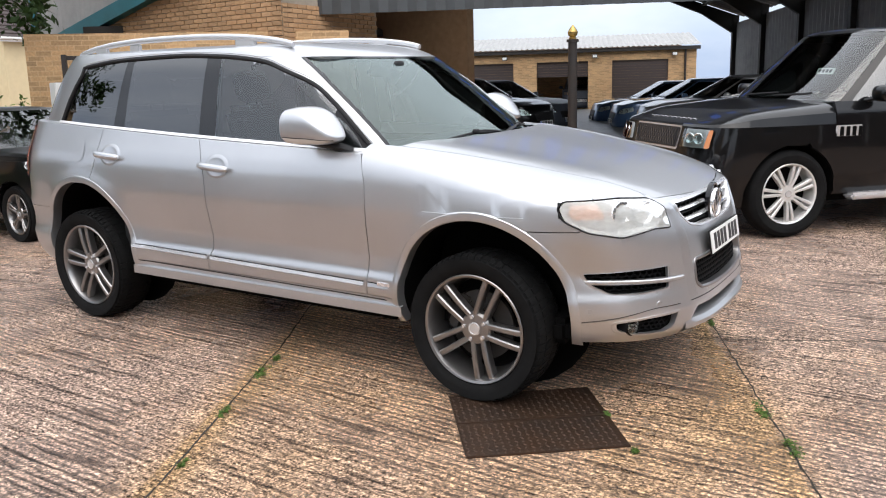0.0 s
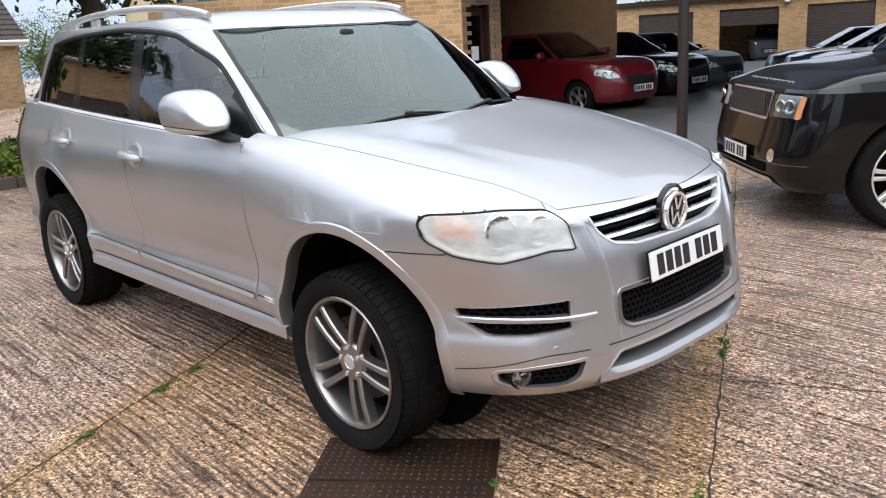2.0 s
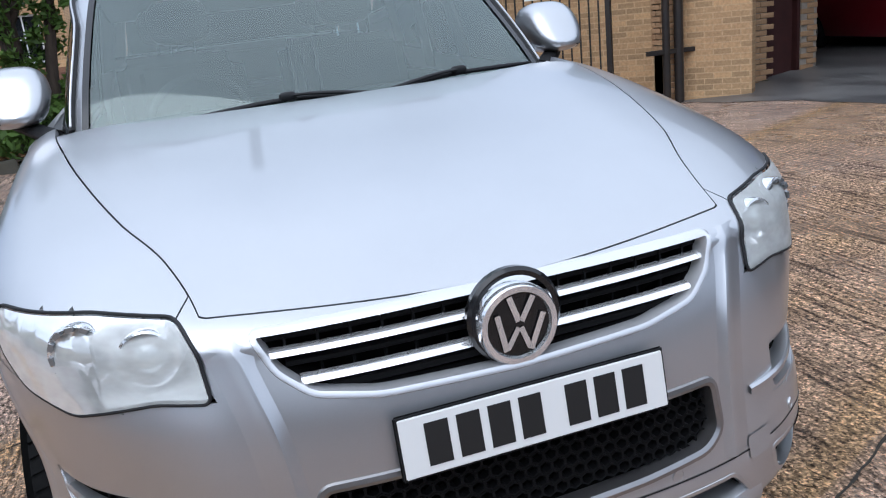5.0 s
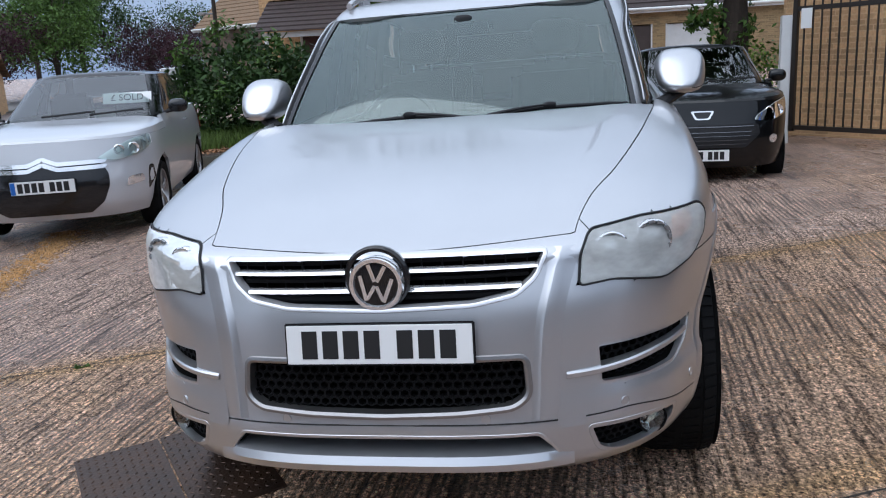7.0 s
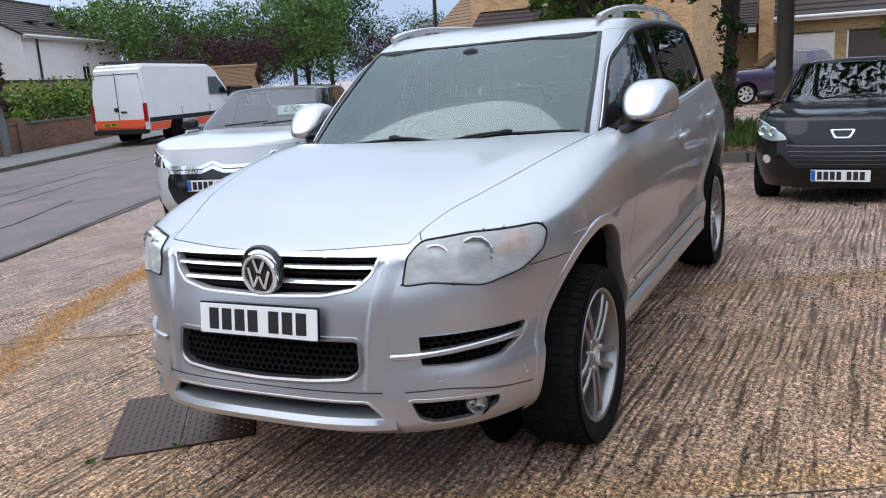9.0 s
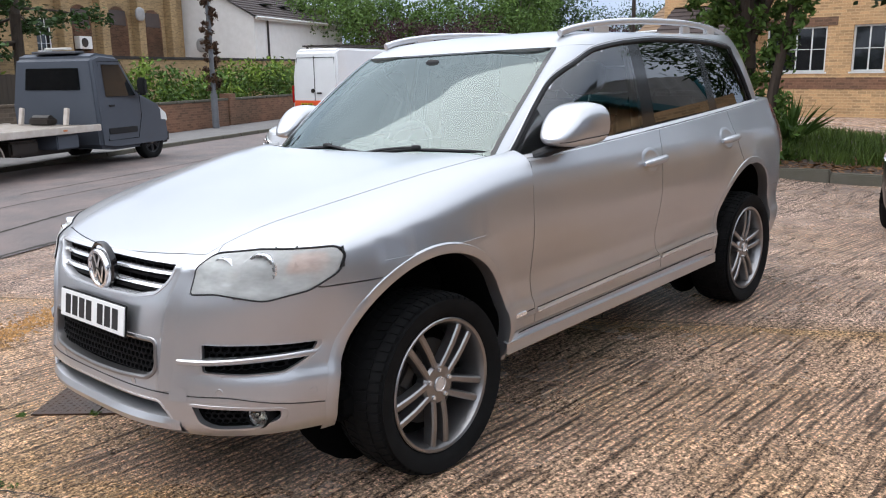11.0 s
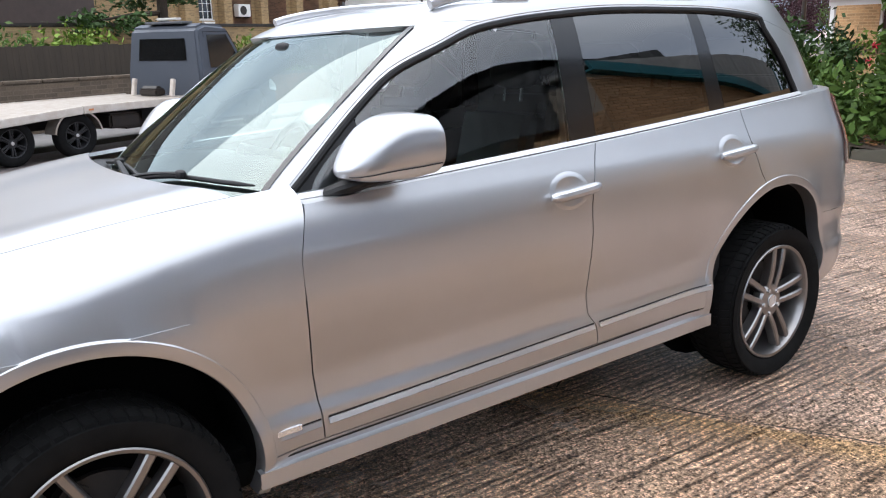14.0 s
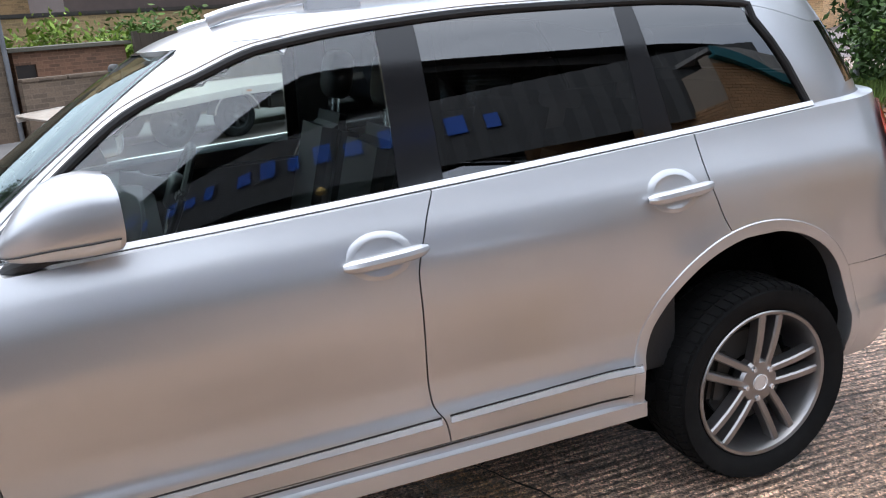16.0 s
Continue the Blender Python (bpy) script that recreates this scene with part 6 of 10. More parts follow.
def arch_lips(car):
    """Rolled edges of the wheel arches."""
    for cx, cz, r in ARCH.values():
        for s in (1, -1):
            rows = []
            for i in range(61):
                a = radians(lerp(*((-14, 194) if cx > 0 else (-16, 190)), i / 60))
                row = []
                for d, off in ((0.040, -0.0020), (0.034, 0.0022), (0.006, 0.0030), (0.0, 0.0015), (-0.003, -0.010), (0.0, -0.06)):
                    x, z = cx + (r + d) * math.cos(a), max(cz + (r + d) * math.sin(a), 0.285)
                    row.append((x, s * (arch_y(x, z) + off), z))
                rows.append(row)
            bm = bmesh.new()
            grid_faces(bm, rows)
            bmesh.ops.recalc_face_normals(bm, faces=bm.faces[:])
            part("arch_lip", bm, "silver", car)


def arch_y(x, z):
    """Half breadth of the body at x, the rounded nose and tail corners too."""
    if x <= 1.2:
        return contour_y(x, z)
    w = width(1.2, z) - flare(1.2, z) * smooth(0.28, 0.45, z)
    q = min((x - 1.2) / (nose_x(z) - 1.2), 0.999)
    return w * (1 - q ** NEXP) ** (1 / NEXP) + flare(x, z) * smooth(0.28, 0.45, z) * smooth(2.0, 1.8, x)


def build_main_car():
    car = thing("car", on_slope(0, 0), "silver metallic off-road estate car standing on wet concrete", "car")
    build_shell(car)
    finish_greenhouse(car)
    build_nose_details(car)
    build_side_details(car)
    build_cowl_and_wipers(car)
    build_cabin(car)
    arch_lips(car)
    for x in (HUB_X, -HUB_X):
        for s in (1, -1):
            build_wheel(car, pose(x, s * 0.802, HUB_Z - 0.004), s, turn={(1, 1): 40, (1, -1): 24, (-1, 1): 10, (-1, -1): 62}[(1 if x > 0 else -1, s)])
    return car


main_car = build_main_car()

# ---- parked vehicles ----
def simple_car(name, m, label, paint_name, length, breadth, height, hood_h, belt_h, front_over, base, ws, roof, rear, wheel_r=0.31, rim=0.2, style="multi", spokes=5, alloy="alloy",
               glass_front="glass_clear", lamps=None, grille=None, plate=None, rear_plate=False, sign=False, round_n=3.0, bars=(4, 3), roof_col=None, group="parked cars", clear=0.22, sill=0.30, category="car", arch_gap=0.045, mirrors=True, wheels=True, extra=None, bowl="lamp_bowl"):
    """A parked car, front to +x, its middle at the axle centre. ws, roof, rear: x of screen base, screen top, roof end and rear glass base."""
    car = thing(name, m, label, category, group)
    xf, xr = base / 2 + front_over, base / 2 + front_over - length
    hw = breadth / 2
    wx0, wx1, rx0, rx1 = ws[0], ws[1], roof, rear
    side = curve([(clear, hw - 0.07), (sill + 0.05, hw - 0.03), (0.55, hw - 0.005), (0.72, hw), (belt_h - 0.10, hw - 0.02), (belt_h, hw - 0.06)])
    nosec = curve([(clear, xf - 0.10), (0.35, xf - 0.01), (0.50, xf), (0.65, xf - 0.03), (hood_h - 0.06, xf - 0.10)])
    tailc = curve([(clear, xr + 0.12), (0.45, xr), (0.65, xr + 0.01), (belt_h, xr + 0.10)])
    z0 = hood_h - 0.06
    hood = curve([(wx0 - 0.3, belt_h + 0.02), (wx0, belt_h), (lerp(wx0, xf, 0.55), lerp(belt_h, hood_h, 0.45)), (xf - 0.25, hood_h), (xf, hood_h - 0.03)])
    mid = base / 2 - 0.1

    def front_x(y, z):
        q = min(abs(y) / side(z), 0.999)
        if z > z0:
            lo, hi = mid, xf
            for _ in range(20):
                c = (lo + hi) / 2
                lo, hi = (c, hi) if bonnet(c, y) > z else (lo, c)
            return lo
        return mid + (nosec(z) - mid) * (1 - q ** round_n) ** (1 / round_n)

    def bonnet(x, y):
        r = ((max(x - mid, 0) / (nosec(z0) - mid)) ** round_n + (abs(y) / side(z0)) ** round_n) ** (1 / round_n)
        return z0 if r >= 1 else z0 + (hood(x) - z0) * (1 - r ** 7) ** (1 / 3)

    cols = [("r", t) for t in spaced(0, 1, 12)] + [("s", t) for t in spaced(0, 1, 56)] + [("f", t) for t in spaced(0, 1, 26)] + [("f", 1.0)]
    rmid = -base / 2 - 0.15

    def outline(c, z):
        k, t = c
        if k == "r":
            a = (1 - t) * math.pi / 2
            return (rmid + (tailc(z) - rmid) * math.sin(a) ** (2 / 3.4), side(z) * math.cos(a) ** (2 / 3.4))
        if k == "s":
            return (lerp(rmid, mid, t), side(z))
        a = t * math.pi / 2
        return (mid + (nosec(z) - mid) * math.sin(a) ** (2 / round_n), side(z) * math.cos(a) ** (2 / round_n))

    arches = [(base / 2, wheel_r, wheel_r + arch_gap), (-base / 2, wheel_r, wheel_r + arch_gap)]
    pts, low, hoodq = {}, [], []
    nl, ns = 16, 6
    for i, c in enumerate(cols):
        for j in range(nl + 1):
            z = lerp(clear if c[0] != "s" else sill - 0.06, z0, j / nl)
            x, y = outline(c, z)
            pts[i, j] = (x, y, z)
        for j in range(1, ns + 1):
            z = lerp(z0, belt_h, j / ns)
            x, y = outline(c, z)
            pts[i, nl + j] = (x, y, z)
    keys, done = set(pts), set()
    for cx, cz, r in arches:
        snap_grid(pts, keys, lambda p, cx=cx, cz=cz, r=r: None if p[1] < 0.3 or abs(p[0] - cx) > 0.7 else (math.hypot(p[0] - cx, p[2] - cz) - r if p[2] > cz else abs(p[0] - cx) - r), lambda p: p, done)
    first = next(i for i, c in enumerate(cols) if c[0] == "s" and outline(c, z0)[0] > wx0 - 0.05)
    for i in range(len(cols) - 1):
        for j in range(nl + ns):
            if j >= nl and i >= first:
                continue
            q = [(i, j), (i + 1, j), (i + 1, j + 1), (i, j + 1)]
            c = [sum(pts[p][n] for p in q) / 4 for n in range(3)]
            if c[1] > 0.3 and any(math.hypot(c[0] - cx, c[2] - cz) < r - 0.001 or (c[2] < cz and abs(c[0] - cx) < r - 0.001) for cx, cz, r in arches):
                continue
            for key in q:
                x, y, z = pts[key]
                for cx, cz, r in arches:
                    d = math.hypot(x - cx, z - cz)
                    if y > 0.3 and z < cz and abs(x - cx) < r:
                        pts[key] = (cx + math.copysign(r, x - cx), y, z)
                    elif y > 0.3 and z >= cz and d < r:
                        pts[key] = (cx + (x - cx) * r / d, y, cz + (z - cz) * r / d)
            low.append(q)
    rows = [1 - 0.35 * (j / 6) ** 1.6 for j in range(7)] + [0.65 * (1 - j / 7) for j in range(1, 8)]
    for i in range(first, len(cols)):
        cx, cy = outline(cols[i], z0)
        sx = min(cx, mid)
        for j, r in enumerate(rows):
            x, y = lerp(sx, cx, r), cy * r
            pts[i, 100 + j] = (x, y, bonnet(x, y) if j else z0)
    for i in range(first, len(cols) - 1):
        for j in range(len(rows) - 1):
            hoodq.append([(i, 100 + j), (i + 1, 100 + j), (i + 1, 101 + j), (i, 101 + j)])
    finish_panel("body", low, pts, paint_name, car, gap=0.0, depth=0.03)
    finish_panel("bonnet", hoodq, pts, paint_name, car, gap=0.002, depth=0.01)
    # greenhouse
    gw0, gw1 = side(belt_h) - 0.005, side(belt_h) - 0.17
    n_e = 5.0
    rz = height - 0.05

    def gl(c, z):
        t = max(0.0, (z - belt_h) / (rz - belt_h))
        w = lerp(gw0, gw1, t ** 1.2)
        f, r = lerp(wx0, wx1, t), lerp(rx1, rx0, t ** 1.3)
        ctr = lerp(wx1, rx0, 0.5)
        k, u = c
        a = u * math.pi / 2
        if k > 0:
            return (ctr + (f - ctr) * math.sin(a) ** (2 / n_e), w * math.cos(a) ** (2 / n_e))
        return (ctr + (r - ctr) * math.sin(a) ** (2 / n_e), w * math.cos(a) ** (2 / n_e))

    gcols = [(-1, t) for t in spaced(1, 0, 30)] + [(1, t) for t in spaced(0, 1, 34)] + [(1, 1.0)]
    gp, roofq, sideq, scr, rearq, pill = {}, [], [], [], [], []
    ng, nr = 10, 7
    for i, c in enumerate(gcols):
        for j in range(ng + 1):
            z = lerp(belt_h - 0.01, rz, j / ng)
            x, y = gl(c, z)
            gp[i, j] = (x, y, z)
        x0, y0, _ = gp[i, ng]
        for j in range(1, nr + 1):
            r = 1 - j / nr
            sx = min(max(x0, rx0 + 0.3), wx1 - 0.2)
            gp[i, ng + j] = (lerp(sx, x0, r), y0 * r, rz + 0.05 * (1 - r ** 2.5) ** 0.7)
    for i in range(len(gcols) - 1):
        k, u = gcols[i]
        um = (u + gcols[i + 1][1]) / 2
        for j in range(ng + nr):
            q = [(i, j), (i + 1, j), (i + 1, j + 1), (i, j + 1)]
            if j >= ng:
                roofq.append(q)
            elif k > 0:
                (scr if um > 0.52 else pill if um > 0.43 or j == ng - 1 else sideq).append(q)
            else:
                (rearq if um > 0.6 else pill if um > 0.42 or j == ng - 1 or 0.0 < um < 0.03 else sideq).append(q)
    finish_panel("roof", roofq, gp, roof_col or paint_name, car, gap=0.0, depth=0.01)
    for s in (1, -1):
        finish_panel("side_window", sideq, gp, "glass_dark", car, "dark side glass", gap=0.0, depth=0.004, mirror=s)
        finish_panel("pillar", pill, gp, paint_name if not roof_col else roof_col, car, gap=0.0, depth=0.01, mirror=s)
    finish_panel("windscreen", scr, gp, glass_front, car, "windscreen", gap=0.001, depth=0.004)
    finish_panel("rear_window", rearq, gp, "glass_dark", car, "rear window", gap=0.001, depth=0.004)
    part("cabin_floor", boxed(xr + 0.3, mid - 0.1, -hw * 0.82, hw * 0.82, clear, 0.55), "void", car)
    part("dashboard", boxed(wx0 - 0.45, wx0 - 0.05, -hw * 0.75, hw * 0.75, belt_h - 0.25, belt_h - 0.02, bevel=0.05), "leather", car)
    for y in (-0.34, 0.34):
        part("seat", boxed(lerp(wx1, rx0, 0.3) - 0.1, lerp(wx1, rx0, 0.3) + 0.08, y - 0.22, y + 0.22, 0.5, belt_h + 0.22, bevel=0.05), "leather", car)
    for y in (-0.3, 0.15):
        part("wiper", tube(bmesh.new(), [(wx0 + 0.03 - 0.08 * abs(y + 0.5 * t) ** 2, y + 0.5 * t, belt_h + 0.035 + 0.03 * t) for t in (0, 0.33, 0.66, 1.0)], 0.011, 6), "black_plastic", car)
    if wheels:
        for x in (base / 2, -base / 2):
            for s in (1, -1):
                build_wheel(car, pose(x, s * (hw - 0.125), wheel_r), s, wheel_r, rim, 0.215, style, alloy, spokes, turn=20 + 31 * s + 13 * x, detail=False)
                bm = bmesh.new()
                rowsw = []
                for q in range(13):
                    a = math.pi * q / 12
                    rowsw.append([(x + (wheel_r + arch_gap) * math.cos(a), s * yy, wheel_r + (wheel_r + arch_gap) * math.sin(a)) for yy in (hw - 0.03, hw - 0.4)])
                grid_faces(bm, rowsw)
                part("wheel_housing", bm, "void", car)
    if mirrors:
        for s in (1, -1):
            mi = part("door_mirror", superegg(bmesh.new(), (wx0 - 0.42, s * (hw + 0.06), belt_h + 0.06), (0.07, 0.10, 0.07), 2.6, 16, 10), roof_col or paint_name, car)
            part("arm", tube(bmesh.new(), [(wx0 - 0.36, s * (hw - 0.08), belt_h), (wx0 - 0.40, s * (hw + 0.02), belt_h + 0.02)], 0.02, 6), "black_plastic", mi)
    for s in (1, -1):
        part("door_handle", tube(bmesh.new(), [(lerp(wx1, rx0, 0.35) + t, s * (side(belt_h - 0.12) + 0.012), belt_h - 0.12) for t in (-0.09, 0.0, 0.09)], 0.014, 6), paint_name, car)
        bm = bmesh.new()
        filled(bm, dense([(rmid - 0.05, belt_h - 0.30), (rmid - 0.05, belt_h - 0.05), (xr + 0.14, belt_h - 0.04), (xr + 0.09, belt_h - 0.30)], 0.06),
               lambda p: (p[0], s * (0.006 + side(p[1]) * (1 - min(0.999, abs(p[0] - rmid) / abs(tailc(p[1]) - rmid)) ** 3.4) ** (1 / 3.4)), p[1]), 0.06)
        part("tail_lamp", bm, "lens_red", car)

    def face(o):
        return lambda p: (front_x(p[0], p[1]) + o, p[0], p[1])

    def patch(nm, poly, mat, off, lab="", step=0.05):
        bm = bmesh.new()
        filled(bm, dense(rounded(poly, 0.02, 3), 0.05), face(off), step)
        for f in bm.faces:
            if f.normal.x < 0:
                f.normal_flip()
        return part(nm, bm, mat, car, lab)

    if lamps:
        for s in (1, -1):
            poly = [(s * u, v) for u, v in lamps]
            h = patch("headlamp", poly if s > 0 else poly[::-1], bowl, 0.002, "clear headlamp")
            bm = bmesh.new()
            filled(bm, dense(rounded(poly, 0.02, 3), 0.05), face(0.030), 0.05)
            part("lens", bm, "glass_clear", h, "clear lens")
            cu, cv = sum(p[0] for p in lamps) / len(lamps), sum(p[1] for p in lamps) / len(lamps)
            for k, rr in ((-0.055, 0.042), (0.05, 0.046)):
                b = part("bulb_housing", ring_profile(bmesh.new(), [(0.012, rr * 0.4), (-0.004, rr * 0.6), (-0.012, rr), (-0.006, rr * 1.1), (0.01, rr * 1.1)], 20), "chrome", h)
                b.matrix_local = pose(front_x(cu + k, cv) + 0.010, s * (cu + k), cv, 0, 0, 90 + s * 25)
    for nm, poly, mat, off, lab in (grille or []):
        patch(nm, poly, mat, off, lab)
    if plate:
        number_plate(car, pose(front_x(0, plate) + 0.03, 0, plate), count=bars, blue=True)
    if rear_plate:
        number_plate(car, pose(xr - 0.02, 0, 0.75, 0, 0, 180), white=False, count=bars)
    if sign:
        size = 0.5 if bowl == "lamp_dark" else 1.0
        sg = part("price_board", boxed(-0.004, 0.004, -0.24 * size, 0.24 * size, -0.06 * size, 0.06 * size), "plate_white", car, "white board behind the windscreen")
        sg.matrix_local = pose(lerp(wx0, wx1, 0.42) - 0.10, sign, lerp(belt_h, rz, 0.42), 0, -30, 0)
        if size == 1.0:
            lettering(sg, "\u00a3 SOLD", 0.10, (0.0055, 0.0, 0.0), "ink")
        else:
            for k in range(4):
                part("dark_bar", boxed(0.004, 0.0055, -0.095 + 0.05 * k, -0.06 + 0.05 * k, -0.016, 0.016), "ink", sg, smooth=False)
    if extra:
        extra(car, face, patch)
    return car


def lettering(parent, text, size, at, mat, spin=(90, 0, 90)):
    """Raised letters in the built-in font, turned into a mesh."""
    cu = bpy.data.curves.new("letters", 'FONT')
    cu.body, cu.size, cu.align_x, cu.align_y, cu.extrude = text, size, 'CENTER', 'CENTER', 0.001
    tmp = bpy.data.objects.new("letters", cu)
    scene.collection.objects.link(tmp)
    me = bpy.data.meshes.new_from_object(tmp.evaluated_get(bpy.context.evaluated_depsgraph_get()))
    bpy.data.objects.remove(tmp)
    bpy.data.curves.remove(cu)
    me.materials.clear()
    me.materials.append(M[mat])
    ob = new("lettering", me)
    ob.parent = parent
    ob.matrix_local = pose(*at, *spin)
    return ob


def strip_poly(u0, u1, v0, v1, taper=0.0):
    return [(u0 + taper, v0), (u1 - taper, v0), (u1, v1), (u0, v1)]


# black luxury off-roader under the edge of the shed
def rover_extra(car, face, patch):
    # dark mesh of crossing bars in a bright frame
    for k in range(-9, 10):
        u = 0.045 * k
        for lean in (0.05, -0.05):
            patch("grille_bar", [(u - lean - 0.004, 0.79), (u - lean + 0.004, 0.79), (u + lean + 0.004, 0.955), (u + lean - 0.004, 0.955)] if abs(u) < 0.35 else [(u - 0.004, 0.79), (u + 0.004, 0.79), (u + 0.004, 0.955), (u - 0.004, 0.955)], "dark_chrome", 0.014)
    patch("grille_frame", [(-0.415, 0.765), (0.415, 0.765), (0.435, 0.975), (-0.435, 0.975)], "satin_chrome", 0.003, "silver grille surround")
    patch("bumper_crease", strip_poly(-0.88, 0.88, 0.475, 0.482), "dark_chrome", 0.004)
    patch("skid_plate", strip_poly(-0.62, 0.62, 0.29, 0.37, -0.06), "satin_chrome", 0.012, "silver lower bumper trim")
    patch("lower_opening", strip_poly(-0.55, 0.55, 0.40, 0.47), "void", 0.006)
    for s in (1, -1):
        v = part("side_vent", boxed(0.72, 0.98, s * 0.955 - 0.012, s * 0.955 + 0.012, 0.86, 0.96, bevel=0.008), "satin_chrome", car, "silver side vent")
        for k in range(4):
            part("vent_slat", boxed(0.73 + 0.06 * k, 0.765 + 0.06 * k, s * 0.968 - 0.002, s * 0.968 + 0.003, 0.87, 0.95), "void", v, smooth=False)
        part("running_board", boxed(-0.95, 0.80, s * 0.93 - 0.07, s * 0.93 + 0.07, 0.31, 0.37, bevel=0.02), "satin_chrome", car, "silver running board")
        patch("indicator", [(s * 0.80, 0.80), (s * 0.815, 0.955), (s * 0.845, 0.955), (s * 0.84, 0.80)] if s > 0 else [(s * 0.84, 0.80), (s * 0.845, 0.955), (s * 0.815, 0.955), (s * 0.80, 0.80)], "lens_amber", 0.036, "amber indicator")
        patch("fog_lamp", [(s * (0.62 + 0.05 * math.cos(a)), 0.53 + 0.05 * math.sin(a)) for a in [math.pi * q / 5 * s for q in range(10)]], "chrome", 0.006)
    for k in range(10):
        u = -0.40 + 0.088 * k
        b = part("bonnet_bar", boxed(-0.004, 0.004, -0.022, 0.022, -0.012, 0.012), "satin_chrome", car, smooth=False)
        b.matrix_local = pose(face(0.0)((u, 1.022))[0], u, 1.024, 0, 60, 0)


simple_car("off_road_car", on_slope(2.3, 5.15, 225), "black off-road car with silver grille and pale multi-spoke wheels", "black_paint", 4.78, 1.93, 1.80, 1.03, 1.16, 0.86, 2.745,
                (1.02, 0.32), -1.85, -2.30, 0.385, 0.262, "multi", 7, "alloy_bright", round_n=5.5, bowl="lamp_dark",
                lamps=[(0.50, 0.80), (0.52, 0.955), (0.80, 0.955), (0.82, 0.80)], grille=[("grille", [(-0.40, 0.785), (0.40, 0.785), (0.42, 0.96), (-0.42, 0.96)], "black_plastic", 0.008, "dark honeycomb grille")],
                plate=0.50, sign=0.3, clear=0.28, sill=0.42, group="cars on the forecourt", extra=rover_extra)


def hatch_extra(car, face, patch):
    # plain badge shield and bright slats
    patch("badge", [(-0.115, 0.80), (-0.07, 0.715), (0.07, 0.715), (0.115, 0.80)], "chrome", 0.012, "chrome shield emblem")
    patch("badge_field", [(-0.09, 0.79), (-0.055, 0.73), (0.055, 0.73), (0.09, 0.79)], "gloss_black", 0.016)
    for v in (0.465, 0.505, 0.545, 0.585, 0.638):
        patch("grille_slat", strip_poly(-0.50 + (0.635 - v) * 0.4, 0.50 - (0.635 - v) * 0.4, v, v + (0.008 if v > 0.6 else 0.005)), "dark_chrome", 0.012)
    for s in (1, -1):
        patch("fog_lamp", [(s * (0.70 + 0.045 * math.cos(a)), 0.50 + 0.045 * math.sin(a)) for a in [math.pi * q / 5 * s for q in range(10)]], "chrome", 0.008)


simple_car("hatchback", upright(-6.45, 1.73, -3, -0.235), "black hatchback with swept headlamps and chrome-trimmed grille", "black_paint", 4.15, 1.78, 1.45, 0.94, 1.00, 0.84, 2.54,
           (0.78, -0.10), -1.35, -1.85, 0.315, 0.215, "multi", 5, lamps=[(0.50, 0.70), (0.53, 0.745), (0.72, 0.855), (0.845, 0.895), (0.862, 0.82), (0.82, 0.73), (0.66, 0.68)],
           grille=[("grille", [(-0.42, 0.43), (0.42, 0.43), (0.56, 0.56), (0.54, 0.66), (-0.54, 0.66), (-0.56, 0.56)], "black_plastic", 0.004, "black grille with bright slats")],
           plate=0.36, group="cars on the forecourt", extra=hatch_extra)


def ds_extra(car, face, patch):
    for k, v in ((0, 0.70), (1, 0.655)):
        for s in (1, -1):
            patch("chevron", [(s * 0.0, v + 0.035), (s * 0.0, v + 0.075), (s * 0.12, v + 0.025), (s * 0.52, v + 0.028), (s * 0.50, v - 0.006), (s * 0.12, v - 0.010)][::s], "chrome", 0.014, "chrome chevron bar", 0.04)
    for s in (1, -1):
        patch("fog_lamp", [(s * 0.64, 0.47), (s * 0.66, 0.55), (s * 0.76, 0.56), (s * 0.77, 0.49)][::s], "chrome", 0.010)
        patch("fog_surround", [(s * 0.78, 0.40), (s * 0.80, 0.62), (s * 0.825, 0.62), (s * 0.83, 0.50)][::s], "gloss_black", 0.006)


simple_car("city_car", upright(-3.86, -4.72, 19, 0.0), "pale silver city car with black roof and chrome chevrons", "pearl_paint", 3.95, 1.72, 1.46, 0.95, 1.02, 0.82, 2.45,
           (0.82, -0.02), -1.25, -1.72, 0.31, 0.21, "multi", 5, roof_col="gloss_black", lamps=[(0.44, 0.735), (0.52, 0.785), (0.70, 0.870), (0.815, 0.895), (0.828, 0.80), (0.76, 0.735), (0.58, 0.705)],
           grille=[("grille", [(-0.34, 0.27), (0.34, 0.27), (0.46, 0.36), (0.52, 0.50), (0.52, 0.60), (0.47, 0.69), (-0.47, 0.69), (-0.52, 0.60), (-0.52, 0.50), (-0.46, 0.36)], "gloss_black", 0.004, "gloss black grille")],
           plate=0.53, sign=0.42, group="cars on the forecourt", extra=ds_extra)

# rows of stock cars in the yard
ROW_LAMPS = [(0.50, 0.64), (0.55, 0.74), (0.78, 0.80), (0.80, 0.70), (0.66, 0.63)]
ROW_GRILLE = [("grille", [(-0.34, 0.50), (0.34, 0.50), (0.38, 0.66), (-0.38, 0.66)], "black_plastic", 0.005, "dark grille")]


def row_car(x, y, turn, label, colour, z=0.0, scale=1.0, wheels=True, plate=True):
    return simple_car("car", SLOPE @ pose(x, y, z, 0, 0, turn), label, colour, 3.9 * scale, 1.70 * scale, 1.46, 0.88, 0.99, 0.78, 2.45 * scale, (0.80, 0.0), -1.30, -1.70, 0.30, 0.20, "multi", 5,
                      lamps=ROW_LAMPS, grille=ROW_GRILLE, plate=0.44 if plate else None, group="stock cars in the yard", wheels=wheels)


